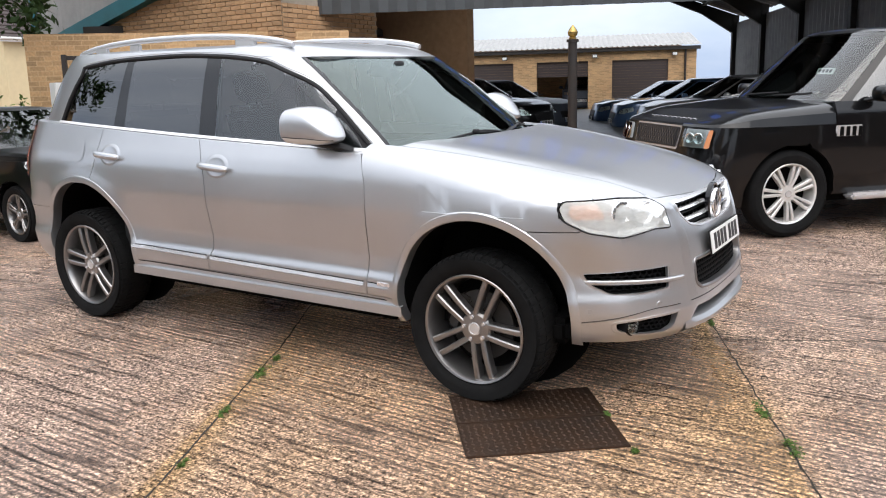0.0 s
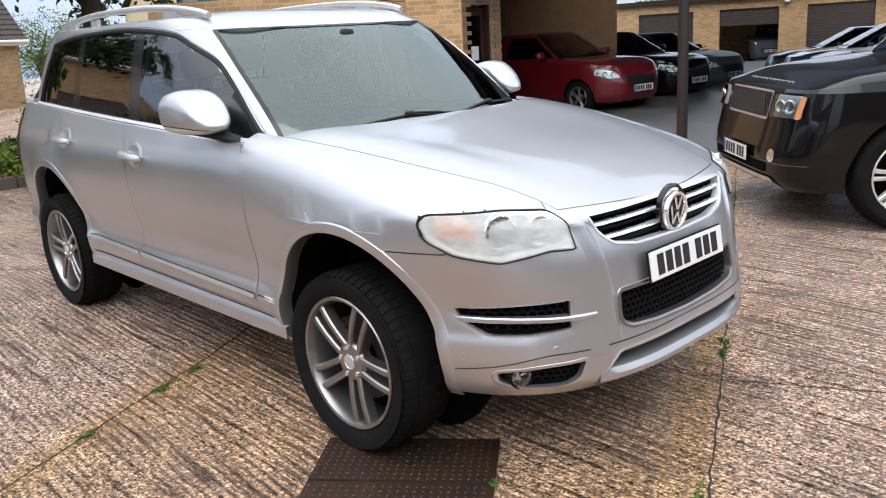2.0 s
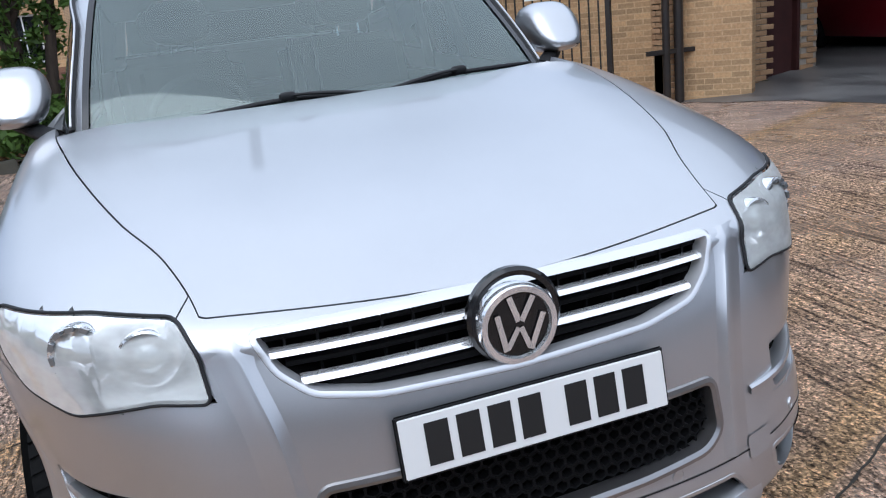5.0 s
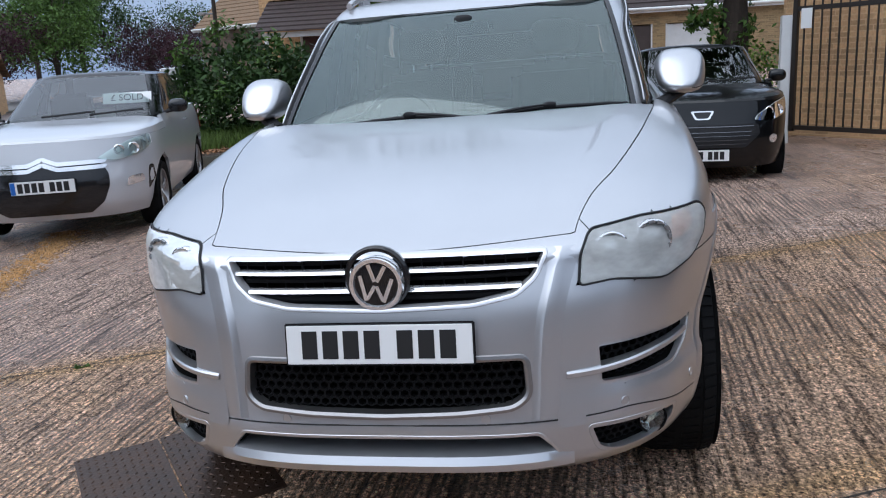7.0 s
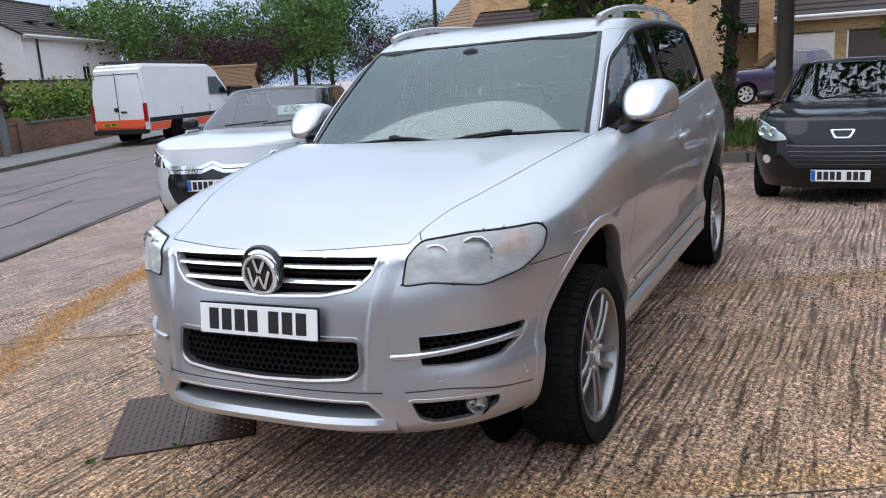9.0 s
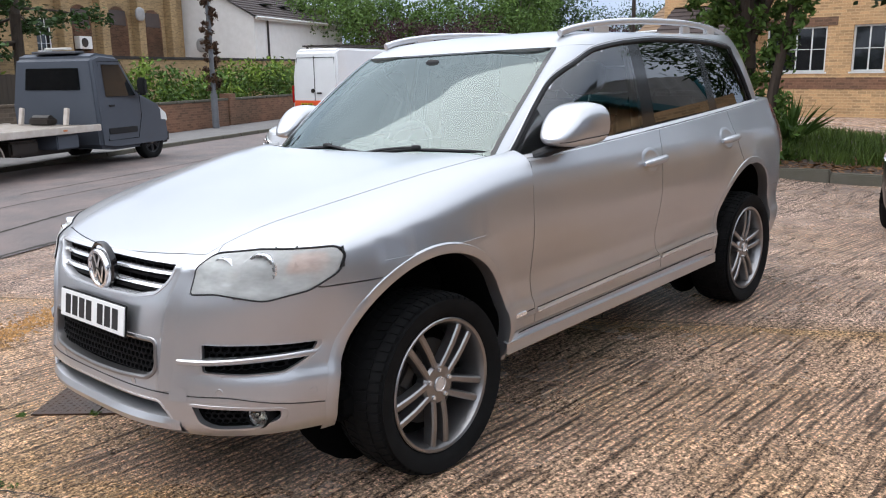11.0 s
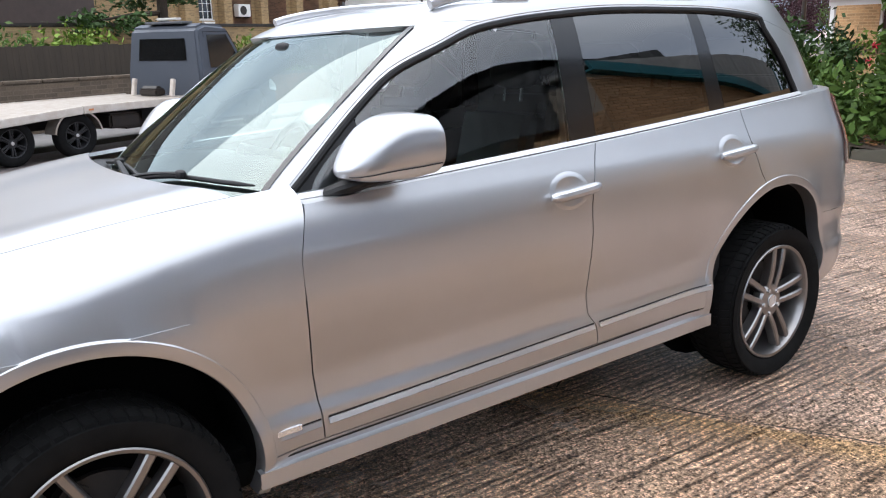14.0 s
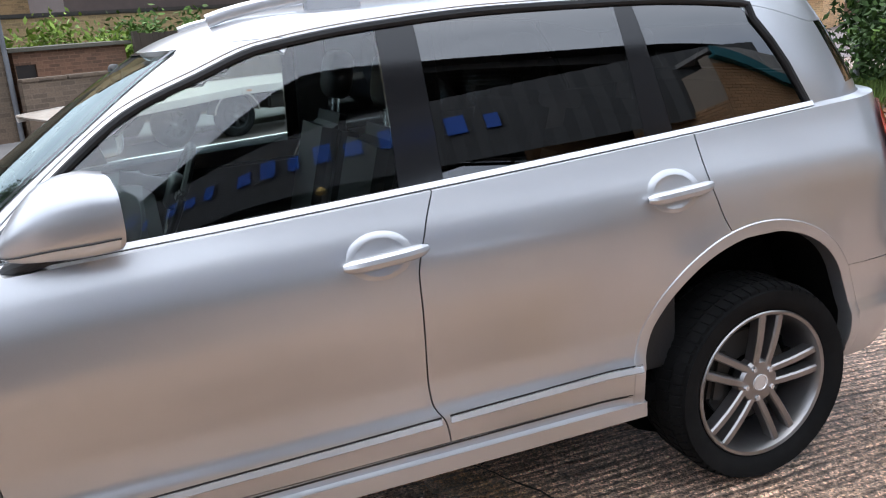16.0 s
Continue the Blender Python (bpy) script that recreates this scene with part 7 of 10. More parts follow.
row_car(-6.35, 10.35, -6, "red small hatchback with silver wheels under the shed", "red_paint", -0.05)
row_car(-6.9, 13.3, -6, "black hatchback parked under the shed", "black_paint", -0.15)
row_car(-7.6, 16.2, -6, "dark grey hatchback parked under the shed", "grey_paint", -0.25)
row_car(2.2, 9.1, 212, "black saloon parked in a row in the yard", "black_paint", -0.05)
row_car(0.5, 11.9, 212, "dark grey car parked in a row in the yard", "grey_paint", -0.1)
row_car(-1.2, 14.6, 212, "silver car parked in a row in the yard", "silver", -0.2)
row_car(-2.9, 17.4, 212, "pale blue hatchback parked in a row in the yard", "blue_paint", -0.3)
row_car(-4.6, 20.2, 212, "blue hatchback parked in a row in the yard", "blue_paint", -0.4)

# ---- buildings, walls and yard ----
PIECES = {}


def piece_mesh(size, mat, bevel=0.004):
    """Shared mesh of one brick-like block."""
    key = (size, mat)
    if key not in PIECES:
        bm = bmesh.new()
        a, b, c = (v / 2 for v in size)
        k = bevel
        lo = [bm.verts.new(v) for v in ((-a, -b, -c), (a, -b, -c), (a, -b, c), (-a, -b, c))]
        up = [bm.verts.new(v) for v in ((-a, b - k, -c), (a, b - k, -c), (a, b - k, c), (-a, b - k, c))]
        fr = [bm.verts.new(v) for v in ((-a + k, b, -c + k), (a - k, b, -c + k), (a - k, b, c - k), (-a + k, b, c - k))]
        for r, t in ((lo, up), (up, fr)):
            for i in range(4):
                bm.faces.new((r[i], r[(i + 1) % 4], t[(i + 1) % 4], t[i])[::-1])
        bm.faces.new(fr[::-1])
        bm.faces.new(lo)
        bmesh.ops.recalc_face_normals(bm, faces=bm.faces[:])
        me = bpy.data.meshes.new("brick")
        bm.to_mesh(me)
        bm.free()
        me.materials.append(M[mat])
        PIECES[key] = me
    return PIECES[key]


def brick_face(parent, length, low, high, mat, holes=(), near=(0, 0), limit=300, pitch=(0.225, 0.075), top=None, depth=0.02, name="brick"):
    """Bricks on a wall face lying in local x (0..length), z, looking along -y. The ones nearest to near are parts, the rest one joined part."""
    spots = []
    row = 0
    z = low
    while z + pitch[1] <= high + 1e-6:
        x = -pitch[0] / 2 if row % 2 else 0.0
        while x < length:
            x0, x1 = max(x, 0), min(x + pitch[0], length)
            c = ((x0 + x1) / 2, z + pitch[1] / 2)
            x += pitch[0]
            if x1 - x0 < 0.06 or (top and c[1] > top(c[0])):
                continue
            if any(a < c[0] < b and e < c[1] < f for a, b, e, f in holes):
                continue
            spots.append((c[0], c[1], x1 - x0 - 0.010))
        z += pitch[1]
        row += 1
    spots.sort(key=lambda s: (s[0] - near[0]) ** 2 + (s[1] - near[1]) ** 2)
    full = piece_mesh((pitch[0] - 0.010, depth, pitch[1] - 0.010), mat)
    for x, z, w in spots[:limit]:
        ob = new(name, full)
        ob.parent = parent
        ob.matrix_local = pose(x, -depth / 2 + random.uniform(-0.002, 0.001), z, 180) @ Matrix.Diagonal((w / (pitch[0] - 0.010), 1, 1, 1))
    verts, faces = [], []
    for x, z, w in spots[limit:]:
        h = pitch[1] / 2 - 0.005
        d = depth + random.uniform(-0.002, 0.002)
        n = len(verts)
        for yy, k in ((0.0, 0.0), (-d, 0.003)):
            verts += [(x - w / 2 + k, yy, z - h + k), (x + w / 2 - k, yy, z - h + k), (x + w / 2 - k, yy, z + h - k), (x - w / 2 + k, yy, z + h - k)]
        faces += [(n + 4, n + 5, n + 6, n + 7)] + [(n + i, n + (i + 1) % 4, n + 4 + (i + 1) % 4, n + 4 + i) for i in range(4)]
    if verts:
        me = bpy.data.meshes.new("bricks")
        me.from_pydata(verts, [], faces)
        me.materials.append(M[mat + "_rest"] if mat + "_rest" in M else M[mat])
        ob = new("bricks", me)
        ob.parent = parent
        ob["kind"] = "stuff"


def island_variant(name, src):
    """The same surface, its pieces told apart island by island."""
    m = M[src].copy()
    m.name = name
    t = m.node_tree
    for n in list(t.nodes):
        if n.bl_idname == "ShaderNodeObjectInfo":
            g = t.nodes.new("ShaderNodeNewGeometry")
            for l in list(n.outputs["Random"].links):
                link(t, g.outputs["Random Per Island"], l.to_socket)
            t.nodes.remove(n)
    return m


for k in ("brick", "brick_red", "tile", "tile_clay"):
    M[k + "_rest"] = island_variant(k + "_rest", k)


def window_unit(parent, x0, x1, z0, z1, y=0.0, cols=2, rows=3, name="window", mat="pvc", sill=True, pane="glass_dark"):
    w = part(name, bmesh.new(), mat, parent, "white window with small panes")
    f = 0.05
    for a in ((x0, x0 + f, z0, z1), (x1 - f, x1, z0, z1), (x0 + f, x1 - f, z0, z0 + f), (x0 + f, x1 - f, z1 - f, z1)):
        part("window_frame", boxed(a[0], a[1], y - 0.03, y + 0.04, a[2], a[3], bevel=0.006), mat, w)
    for i in range(1, cols):
        x = lerp(x0, x1, i / cols)
        part("mullion", boxed(x - 0.018, x + 0.018, y - 0.025, y + 0.03, z0 + f, z1 - f, bevel=0.004), mat, w)
    for j in range(1, rows):
        z = lerp(z0, z1, j / rows)
        part("glazing_bar", boxed(x0 + f, x1 - f, y - 0.018, y + 0.02, z - 0.010, z + 0.010, bevel=0.003), mat, w)
    part("pane", boxed(x0 + f, x1 - f, y, y + 0.008, z0 + f, z1 - f), pane, w)
    # black sheet behind the pane: the unlit room's shade as plain colour
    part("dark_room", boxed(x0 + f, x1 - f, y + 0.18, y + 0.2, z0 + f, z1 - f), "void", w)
    if sill:
        part("window_sill", boxed(x0 - 0.05, x1 + 0.05, y - 0.10, y + 0.03, z0 - 0.045, z0, bevel=0.008), mat, w)
    return w


def wall_with_holes(parent, length, low, high, thick, holes, mat, name="wall"):
    """A wall in local x, z from y = 0 back to thick, with openings through it."""
    xs = sorted({0.0, length, *[h[0] for h in holes], *[h[1] for h in holes]})
    bm = bmesh.new()
    for a, b in zip(xs, xs[1:]):
        m = (a + b) / 2
        zs = [low]
        for h in sorted((h for h in holes if h[0] <= m <= h[1]), key=lambda h: h[2]):
            zs += [h[2], h[3]]
        zs.append(high)
        for c, d in zip(zs[::2], zs[1::2]):
            if d - c > 1e-4:
                box(bm, a, b, 0, thick, c, d)
    return part(name, bm, mat, parent, smooth=False)


def build_office():
    gz = -0.14
    p = SLOPE @ Vector((-5.9, 5.75, gz))
    of = thing("office_building", pose(p.x, p.y, p.z, 0, 0, 90), "buff brick office building with teal boarded gable", "building", kind="structure")
    # side wall towards the forecourt: local x runs along the wall, -y looks out
    side = part("side_wall", bmesh.new(), "mortar", of)
    side.matrix_local = pose(0, 0, 0)
    L = 2.42
    holes = [(0.48, 1.28, 1.12, 2.15), (1.58, 2.16, 0.05, 2.12)]
    wall_with_holes(side, L, -0.4, 3.6, 0.28, holes, "mortar")
    brick_face(side, L, -0.1, 2.75, "brick", holes, near=(1.2, 0.8), limit=290)
    window_unit(side, 0.48, 1.28, 1.12, 2.15, 0.10, 2, 1)
    d = part("door", boxed(1.62, 2.12, 0.12, 0.17, 0.08, 2.08, bevel=0.01), "door_maroon", side, "maroon panelled door with glazed top")
    part("door_pane", boxed(1.72, 2.02, 0.105, 0.12, 1.15, 1.95), "glass_dark", d)
    part("notice", boxed(1.78, 1.96, 0.10, 0.104, 1.22, 1.45), "plate_white", d)
    for a in ((1.58, 1.63), (2.11, 2.16)):
        part("door_frame", boxed(a[0], a[1], 0.02, 0.2, 0.05, 2.12, bevel=0.006), "door_maroon", d)
    part("doorstep", boxed(1.50, 2.24, -0.10, 0.15, -0.05, 0.06, bevel=0.01), "kerb", d)
    # front wall, turned the corner; local x from the corner outwards
    front = part("front_wall", bmesh.new(), "mortar", of)
    front.matrix_local = pose(0, 0, 0, 0, 0, 90) @ pose(0, 0, 0, 0, 0, 0)
    return of


def build_office_front():
    """The long brick face with the sloping teal verge, looking down the forecourt."""
    gz = -0.14
    p = SLOPE @ Vector((-5.9, 5.75, gz))
    W = 5.6
    fr = thing("office_front", pose(p.x - W, p.y, p.z), "long buff brick office front with sloping teal verge boards", "building", kind="structure")
    verge = lambda x: 2.42 + 0.245 * x
    win = (3.5, 4.9, 1.0, 2.06)
    wall_with_holes(fr, W, -0.5, 2.3, 0.28, [win], "mortar")
    bm = bmesh.new()
    prof = [(0, 2.3), (W, 2.3), (W, verge(W)), (0, verge(0))]
    a = [bm.verts.new((x, 0, z)) for x, z in prof]
    b = [bm.verts.new((x, 0.28, z)) for x, z in prof]
    bm.faces.new(a)
    bm.faces.new(b[::-1])
    for i in range(4):
        bm.faces.new((a[i], b[i], b[(i + 1) % 4], a[(i + 1) % 4]))
    part("gable_wall", bm, "mortar", fr, smooth=False)
    brick_face(fr, W, 0.6, 3.6, "brick", [win, (3.2, 5.2, 2.06, 2.2)], near=(4.0, 2.3), limit=290, top=lambda x: verge(x) - 0.02)
    part("lintel", boxed(3.2, 5.2, -0.03, 0.1, 2.06, 2.20, bevel=0.01), "kerb", fr, "pale concrete lintel")
    window_unit(fr, 3.5, 4.9, 1.0, 2.06, 0.10, 3, 2)
    # verge board, cladding above it, gutter post
    for nm, mat, d0, d1, y0, y1 in (("verge_board", "teal", -0.08, 0.18, -0.20, -0.14), ("soffit", "teal", -0.08, -0.04, -0.14, 0.0)):
        bm = bmesh.new()
        v = [bm.verts.new(q) for q in ((-0.75, y0, verge(-0.75) + d0), (W, y0, verge(W) + d0), (W, y0, verge(W) + d1), (-0.75, y0, verge(-0.75) + d1),
                                       (-0.75, y1, verge(-0.75) + d0), (W, y1, verge(W) + d0), (W, y1, verge(W) + d1), (-0.75, y1, verge(-0.75) + d1))]
        for f in ((0, 1, 2, 3), (7, 6, 5, 4), (0, 4, 5, 1), (3, 2, 6, 7), (0, 3, 7, 4), (1, 5, 6, 2)):
            bm.faces.new([v[i] for i in f])
        part(nm, bm, mat, fr, smooth=False)
    bm = bmesh.new()
    n = 44
    rows = [[], []]
    for i in range(n + 1):
        x = lerp(-0.70, W, i / n)
        d = 0.03 if (i // 2) % 2 else 0.0
        rows[0].append((x, -0.15 - d, verge(x) + 0.10))
        rows[1].append((x, -0.15 - d, max(verge(x) + 0.12, 3.95)))
    grid_faces(bm, rows)
    part("ribbed_cladding", bm, "roof_sheet", fr, "grey ribbed gable cladding", smooth=False)
    part("corner_board", boxed(-0.80, -0.66, -0.22, -0.12, verge(-0.7) - 0.2, 3.95, bevel=0.01), "teal", fr)
    part("downpipe", tube(bmesh.new(), [(-0.35, -0.10, 2.2), (-0.35, -0.10, 1.2), (-0.35, -0.10, -0.3)], 0.045, 10), "pvc", fr, "grey downpipe")
    part("roof", boxed(-0.75, W, -0.1, 6.0, 3.86, 3.95), "roof_sheet", fr)
    part("back_wall", boxed(0, W, 5.6, 5.88, -0.5, 3.85), "brick_rest", fr, smooth=False)
    part("end_wall", boxed(0, 0.28, 0.28, 5.6, -0.5, 2.4), "brick_rest", fr, smooth=False)
    return fr


build_office()
build_office_front()

# wall furniture by the gate: pipes and a red bell box
p0 = SLOPE @ Vector((-5.9, 5.75, -0.14))
WALL = pose(p0.x, p0.y, p0.z, 0, 0, 90)
for k, (u, r) in enumerate(((-0.06, 0.05), (0.13, 0.06))):
    ob = thing("downpipe", WALL @ pose(u, 0, 0), "black iron downpipe on the brick wall", "pipe", "downpipes")
    part("pipe", cylinder(bmesh.new(), (0, -0.09, -0.1), (0, -0.09, 1.95), r, n=14), "iron", ob)
    for z in (0.55, 1.7):
        part("bracket", boxed(-0.02, 0.02, -0.09, -0.02, z - 0.02, z + 0.02), "iron", ob, smooth=False)
bx = thing("alarm_box", WALL @ pose(0.36, 0, 1.30), "dark red metal box on the brick wall", "box")
part("case", boxed(-0.14, 0.14, -0.13, -0.02, -0.02, 0.5, bevel=0.015), "red_box", bx)
hg = thing("gate_hinge_bar", WALL @ pose(0.1, 0, 0.60), "black iron strap bracket on the brick wall", "bracket")
part("bar", boxed(-0.45, 0.48, -0.12, -0.06, -0.03, 0.03, bevel=0.006), "iron", hg)
part("end_plate", boxed(0.44, 0.50, -0.13, -0.02, -0.06, 0.06, bevel=0.006), "iron", hg)


def build_gate():
    a, b = Vector((-5.95, 4.95, -0.14)), Vector((-7.85, 3.25, -0.26))
    p, q = SLOPE @ a, SLOPE @ b
    d = q - p
    L = math.hypot(d.x, d.y)
    g = thing("metal_gate", pose(p.x, p.y, p.z, 0, 0, math.degrees(math.atan2(d.y, d.x))), "open black iron gate with square bars", "gate")
    for x in (0.0, L):
        part("stile", boxed(x - 0.035, x + 0.035, -0.03, 0.03, 0.05, 2.0, bevel=0.005), "iron", g)
    for z in (0.10, 1.68, 1.95):
        part("rail", boxed(0.035, L - 0.035, -0.025, 0.025, z - 0.03, z + 0.03, bevel=0.005), "iron", g)
    n = 20
    for i in range(1, n):
        x = L * i / n
        part("bar", boxed(x - 0.009, x + 0.009, -0.009, 0.009, 0.13, 1.98), "iron", g, smooth=False)
    for x, w in ((L * 0.40, 0.2), (L * 0.93, 0.16)):
        s = part("notice_plate", boxed(x - w / 2, x + w / 2, 0.028, 0.034, 1.42, 1.68), "plate_white", g, "white notice plate")
    bw = thing("gate_wall", pose(p.x, p.y, p.z, 0, 0, math.degrees(math.atan2(d.y, d.x))) @ pose(0, -0.75, 0), "buff brick wall behind the iron gate", "wall", kind="structure")
    part("brick_wall", boxed(-1.6, L + 0.75, -0.24, 0.0, -0.3, 2.35), "wall_garage", bw, smooth=False)
    gp = thing("gate_post", upright(-7.95, 3.15, 0, -0.27), "white painted post beside the iron gate", "post")
    part("post", boxed(-0.07, 0.07, -0.07, 0.07, 0, 1.75, bevel=0.01), "pvc", gp)


build_gate()


def build_shed():
    """A long dark portal-framed shed over the yard, open at both ends."""
    start = Vector((-1.7, 9.5, 0.0))
    p = SLOPE @ start
    sh = thing("yard_shed", pose(p.x, p.y, p.z - 0.2, 0, 0, 27), "dark steel-framed open shed over the yard", "shed", kind="structure")
    half, eave, apex, length = 6.6, 4.1, 6.5, 20.0
    for k in range(6):
        y = length * k / 5
        for s in (1, -1):
            part("column", boxed(s * half - 0.12, s * half + 0.12, y - 0.12, y + 0.12, -0.3, eave, bevel=0.01), "dark_steel", sh)
            bm = bmesh.new()
            v = []
            for yy in (y - 0.10, y + 0.10):
                v.append([bm.verts.new((s * x, yy, z)) for x, z in ((half, eave - 0.75), (half * 0.80, eave + 0.10), (half * 0.4, lerp(eave, apex, 0.6) - 0.25), (0, apex - 0.3), (0, apex), (half, eave))])
            bm.faces.new(v[0])
            bm.faces.new(v[1][::-1])
            for i in range(6):
                bm.faces.new((v[0][i], v[1][i], v[1][(i + 1) % 6], v[0][(i + 1) % 6]))
            bmesh.ops.recalc_face_normals(bm, faces=bm.faces[:])
            part("rafter", bm, "dark_steel", sh, smooth=False)
    for s in (1, -1):
        bm = bmesh.new()
        n = 90
        rows = []
        for t in (0.0, 1.0):
            rows.append([(s * lerp(half + 0.4, 0.0, t), lerp(-0.6, length + 0.3, i / n), lerp(eave - 0.05, apex + 0.08, t) + (0.03 if i % 2 else 0.0)) for i in range(n + 1)])
        grid_faces(bm, rows)
        part("roof_sheeting", bm, "dark_steel", sh, "dark corrugated roof sheets", smooth=False)
        for t in (0.2, 0.45, 0.7, 0.92):
            part("purlin", boxed(s * lerp(half, 0, t) - 0.05, s * lerp(half, 0, t) + 0.05, 0, length, lerp(eave, apex, t) - 0.12, lerp(eave, apex, t) - 0.02), "dark_steel", sh, smooth=False)
    bm = bmesh.new()
    n = 120
    grid_faces(bm, [[(half + (0.04 if i % 2 else 0.0), lerp(0, length, i / n), z) for i in range(n + 1)] for z in (1.1, eave - 0.3)])
    part("side_cladding", bm, "roof_sheet", sh, "weathered translucent side sheets", smooth=False)
    part("side_rail", boxed(half - 0.1, half + 0.1, 0, length, 0.95, 1.12, bevel=0.01), "dark_steel", sh)
    part("low_wall", boxed(half - 0.1, half + 0.1, 0, length, -0.3, 0.95), "dark_steel", sh, smooth=False)
    part("inner_wall", boxed(-half - 0.14, -half + 0.1, 0.5, length * 0.75, -0.3, eave), "dark_steel", sh, smooth=False)
    # front fascia with corrugated sheets and a plain blue sign band
    bm = bmesh.new()
    n = 110
    grid_faces(bm, [[(lerp(-half - 0.4, half + 3.5, i / n), -0.65 - (0.04 if i % 2 else 0.0), z) for i in range(n + 1)] for z in (2.65, 4.35)])
    part("fascia_sheeting", bm, "fascia_grey", sh, "dark grey corrugated fascia", smooth=False)
    for k in range(15):
        w = 0.26 if k % 3 else 0.18
        x = -2.6 + 0.46 * k + (0.3 if k > 8 else 0) + (0.3 if k > 11 else 0)
        part("sign_bar", boxed(x - w / 2, x + w / 2, -0.74, -0.70, 3.35, 3.8 if k % 2 else 3.7), "sign_blue", sh, smooth=False)
    return sh


M["fascia_grey"] = material("fascia_grey", (0.06, 0.065, 0.07), 0.5, dark=(0.045, 0.048, 0.05), scale=3)
M["sign_blue"] = material("sign_blue", (0.02, 0.10, 0.50), 0.4)
build_shed()


def build_garages():
    c = (SLOPE @ Vector((-13.0, 32.3, -0.62)))
    gr = thing("garage_block", pose(c.x, c.y, c.z, 0, 0, 24), "buff brick garage block with three brown roller shutters", "building", kind="structure")
    half = 5.9
    doors = [(-4.86, -2.5), (-1.4, 1.0), (2.1, 4.65)]
    H = 2.95
    holes = [(a + half, b + half, 0.0, 2.4) for a, b in doors]
    wl = part("front_wall", bmesh.new(), "mortar", gr)
    wl.matrix_local = pose(-half, 0, 0)
    wall_with_holes(wl, 2 * half, -0.5, H, 0.25, holes, "wall_garage")
    for k, (a, b) in enumerate(doors):
        sd = part("roller_shutter", bmesh.new(), "shutter", gr, "brown roller shutter" if k != 1 else "brown roller shutter rolled halfway up")
        z0 = 0.0 if k != 1 else 1.7
        z = z0
        while z < 2.4:
            part("slat", boxed(a, b, 0.08, 0.13, z, min(z + 0.115, 2.4), bevel=0.012), "shutter", sd)
            z += 0.12
    for x in (-half, half - 0.25):
        part("side_wall", boxed(x, x + 0.25, 0.25, 7.0, -0.5, H), "wall_garage", gr, smooth=False)
    part("back_wall", boxed(-half, half, 6.75, 7.0, -0.5, H), "wall_garage", gr, smooth=False)
    part("floor", boxed(-half + 0.3, half - 0.3, 0.3, 6.7, -0.1, 0.01), "asphalt", gr, smooth=False)
    part("fascia", boxed(-half - 0.15, half + 0.15, -0.22, -0.05, H - 0.16, H, bevel=0.01), "dark_steel", gr)
    bm = bmesh.new()
    n = 100
    grid_faces(bm, [[(lerp(-half - 0.2, half + 0.2, i / n), y, z + (0.05 if i % 2 else 0)) for i in range(n + 1)] for y, z in ((-0.3, H + 0.02), (3.6, H + 0.8), (7.3, H + 0.3))])
    part("roof", bm, "roof_sheet", gr, "grey profiled sheet roof", smooth=False)
    for x in (-2.9, 1.3, 4.9):
        l = part("floodlight", boxed(x - 0.12, x + 0.12, -0.3, -0.08, H - 0.42, H - 0.26, bevel=0.02), "iron", gr, "small floodlight")
        part("lamp_glass", boxed(x - 0.1, x + 0.1, -0.31, -0.30, H - 0.40, H - 0.28), "lens_white", l)
    part("downpipe", cylinder(bmesh.new(), (half - 0.5, -0.08, 0), (half - 0.5, -0.08, H), 0.05, n=10), "iron", gr)
    simple_car("car", pose(c.x, c.y, c.z, 0, 0, 24) @ pose(0.7, 2.8, 0.02, 0, 0, -90), "dark car standing inside the open garage", "grey_paint", 4.4, 1.85, 1.7, 1.05, 1.15, 0.85, 2.7, (0.95, 0.3), -1.6, -2.1, 0.36, 0.24,
               lamps=[(0.55, 0.85), (0.6, 0.95), (0.82, 0.98), (0.82, 0.86)], grille=ROW_GRILLE, plate=0.55, group="stock cars in the yard")
    tb = thing("crate", pose(c.x, c.y, c.z, 0, 0, 24) @ pose(-1.5, -0.6, 0), "blue plastic crate beside the garage wall", "crate")
    part("box", boxed(-0.35, 0.35, -0.25, 0.25, 0.0, 0.22, bevel=0.04), "tin_blue", tb)
    part("lid", boxed(-0.33, 0.33, -0.23, 0.23, 0.22, 0.27, bevel=0.02), "pvc", tb)


build_garages()


def build_post():
    p = thing("bollard_post", upright(-0.95, 5.60, 0, 0.05), "tall black iron post with a gilt acorn finial", "post")
    part("shaft", cylinder(bmesh.new(), (0, 0, 0), (0, 0, 1.78), 0.062, 0.055, 18), "iron", p)
    part("collar", ring_profile(bmesh.new(), [(0, 0.055), (0, 0.075), (0.03, 0.075), (0.03, 0.05)], 18), "iron", p).matrix_local = pose(0, 0, 1.76, 90)
    f = part("finial", ring_profile(bmesh.new(), [(0, 0.045), (0.02, 0.05), (0.03, 0.03), (0.05, 0.055), (0.09, 0.062), (0.13, 0.04), (0.17, 0.008)], 20), "gold", p, "gilt acorn finial")
    f.matrix_local = pose(0, 0, 1.79, 90)
    part("foot", boxed(-0.13, 0.13, -0.10, 0.10, -0.02, 0.05, bevel=0.01), "iron", p)
    pl = thing("steel_plate", on_slope(-1.25, 5.62, 5, 0.012), "wet worn steel drain plate in the concrete", "plate")
    part("plate", boxed(-0.42, 0.30, -0.22, 0.22, -0.01, 0.004, bevel=0.003), "steel_plate", pl)


build_post()


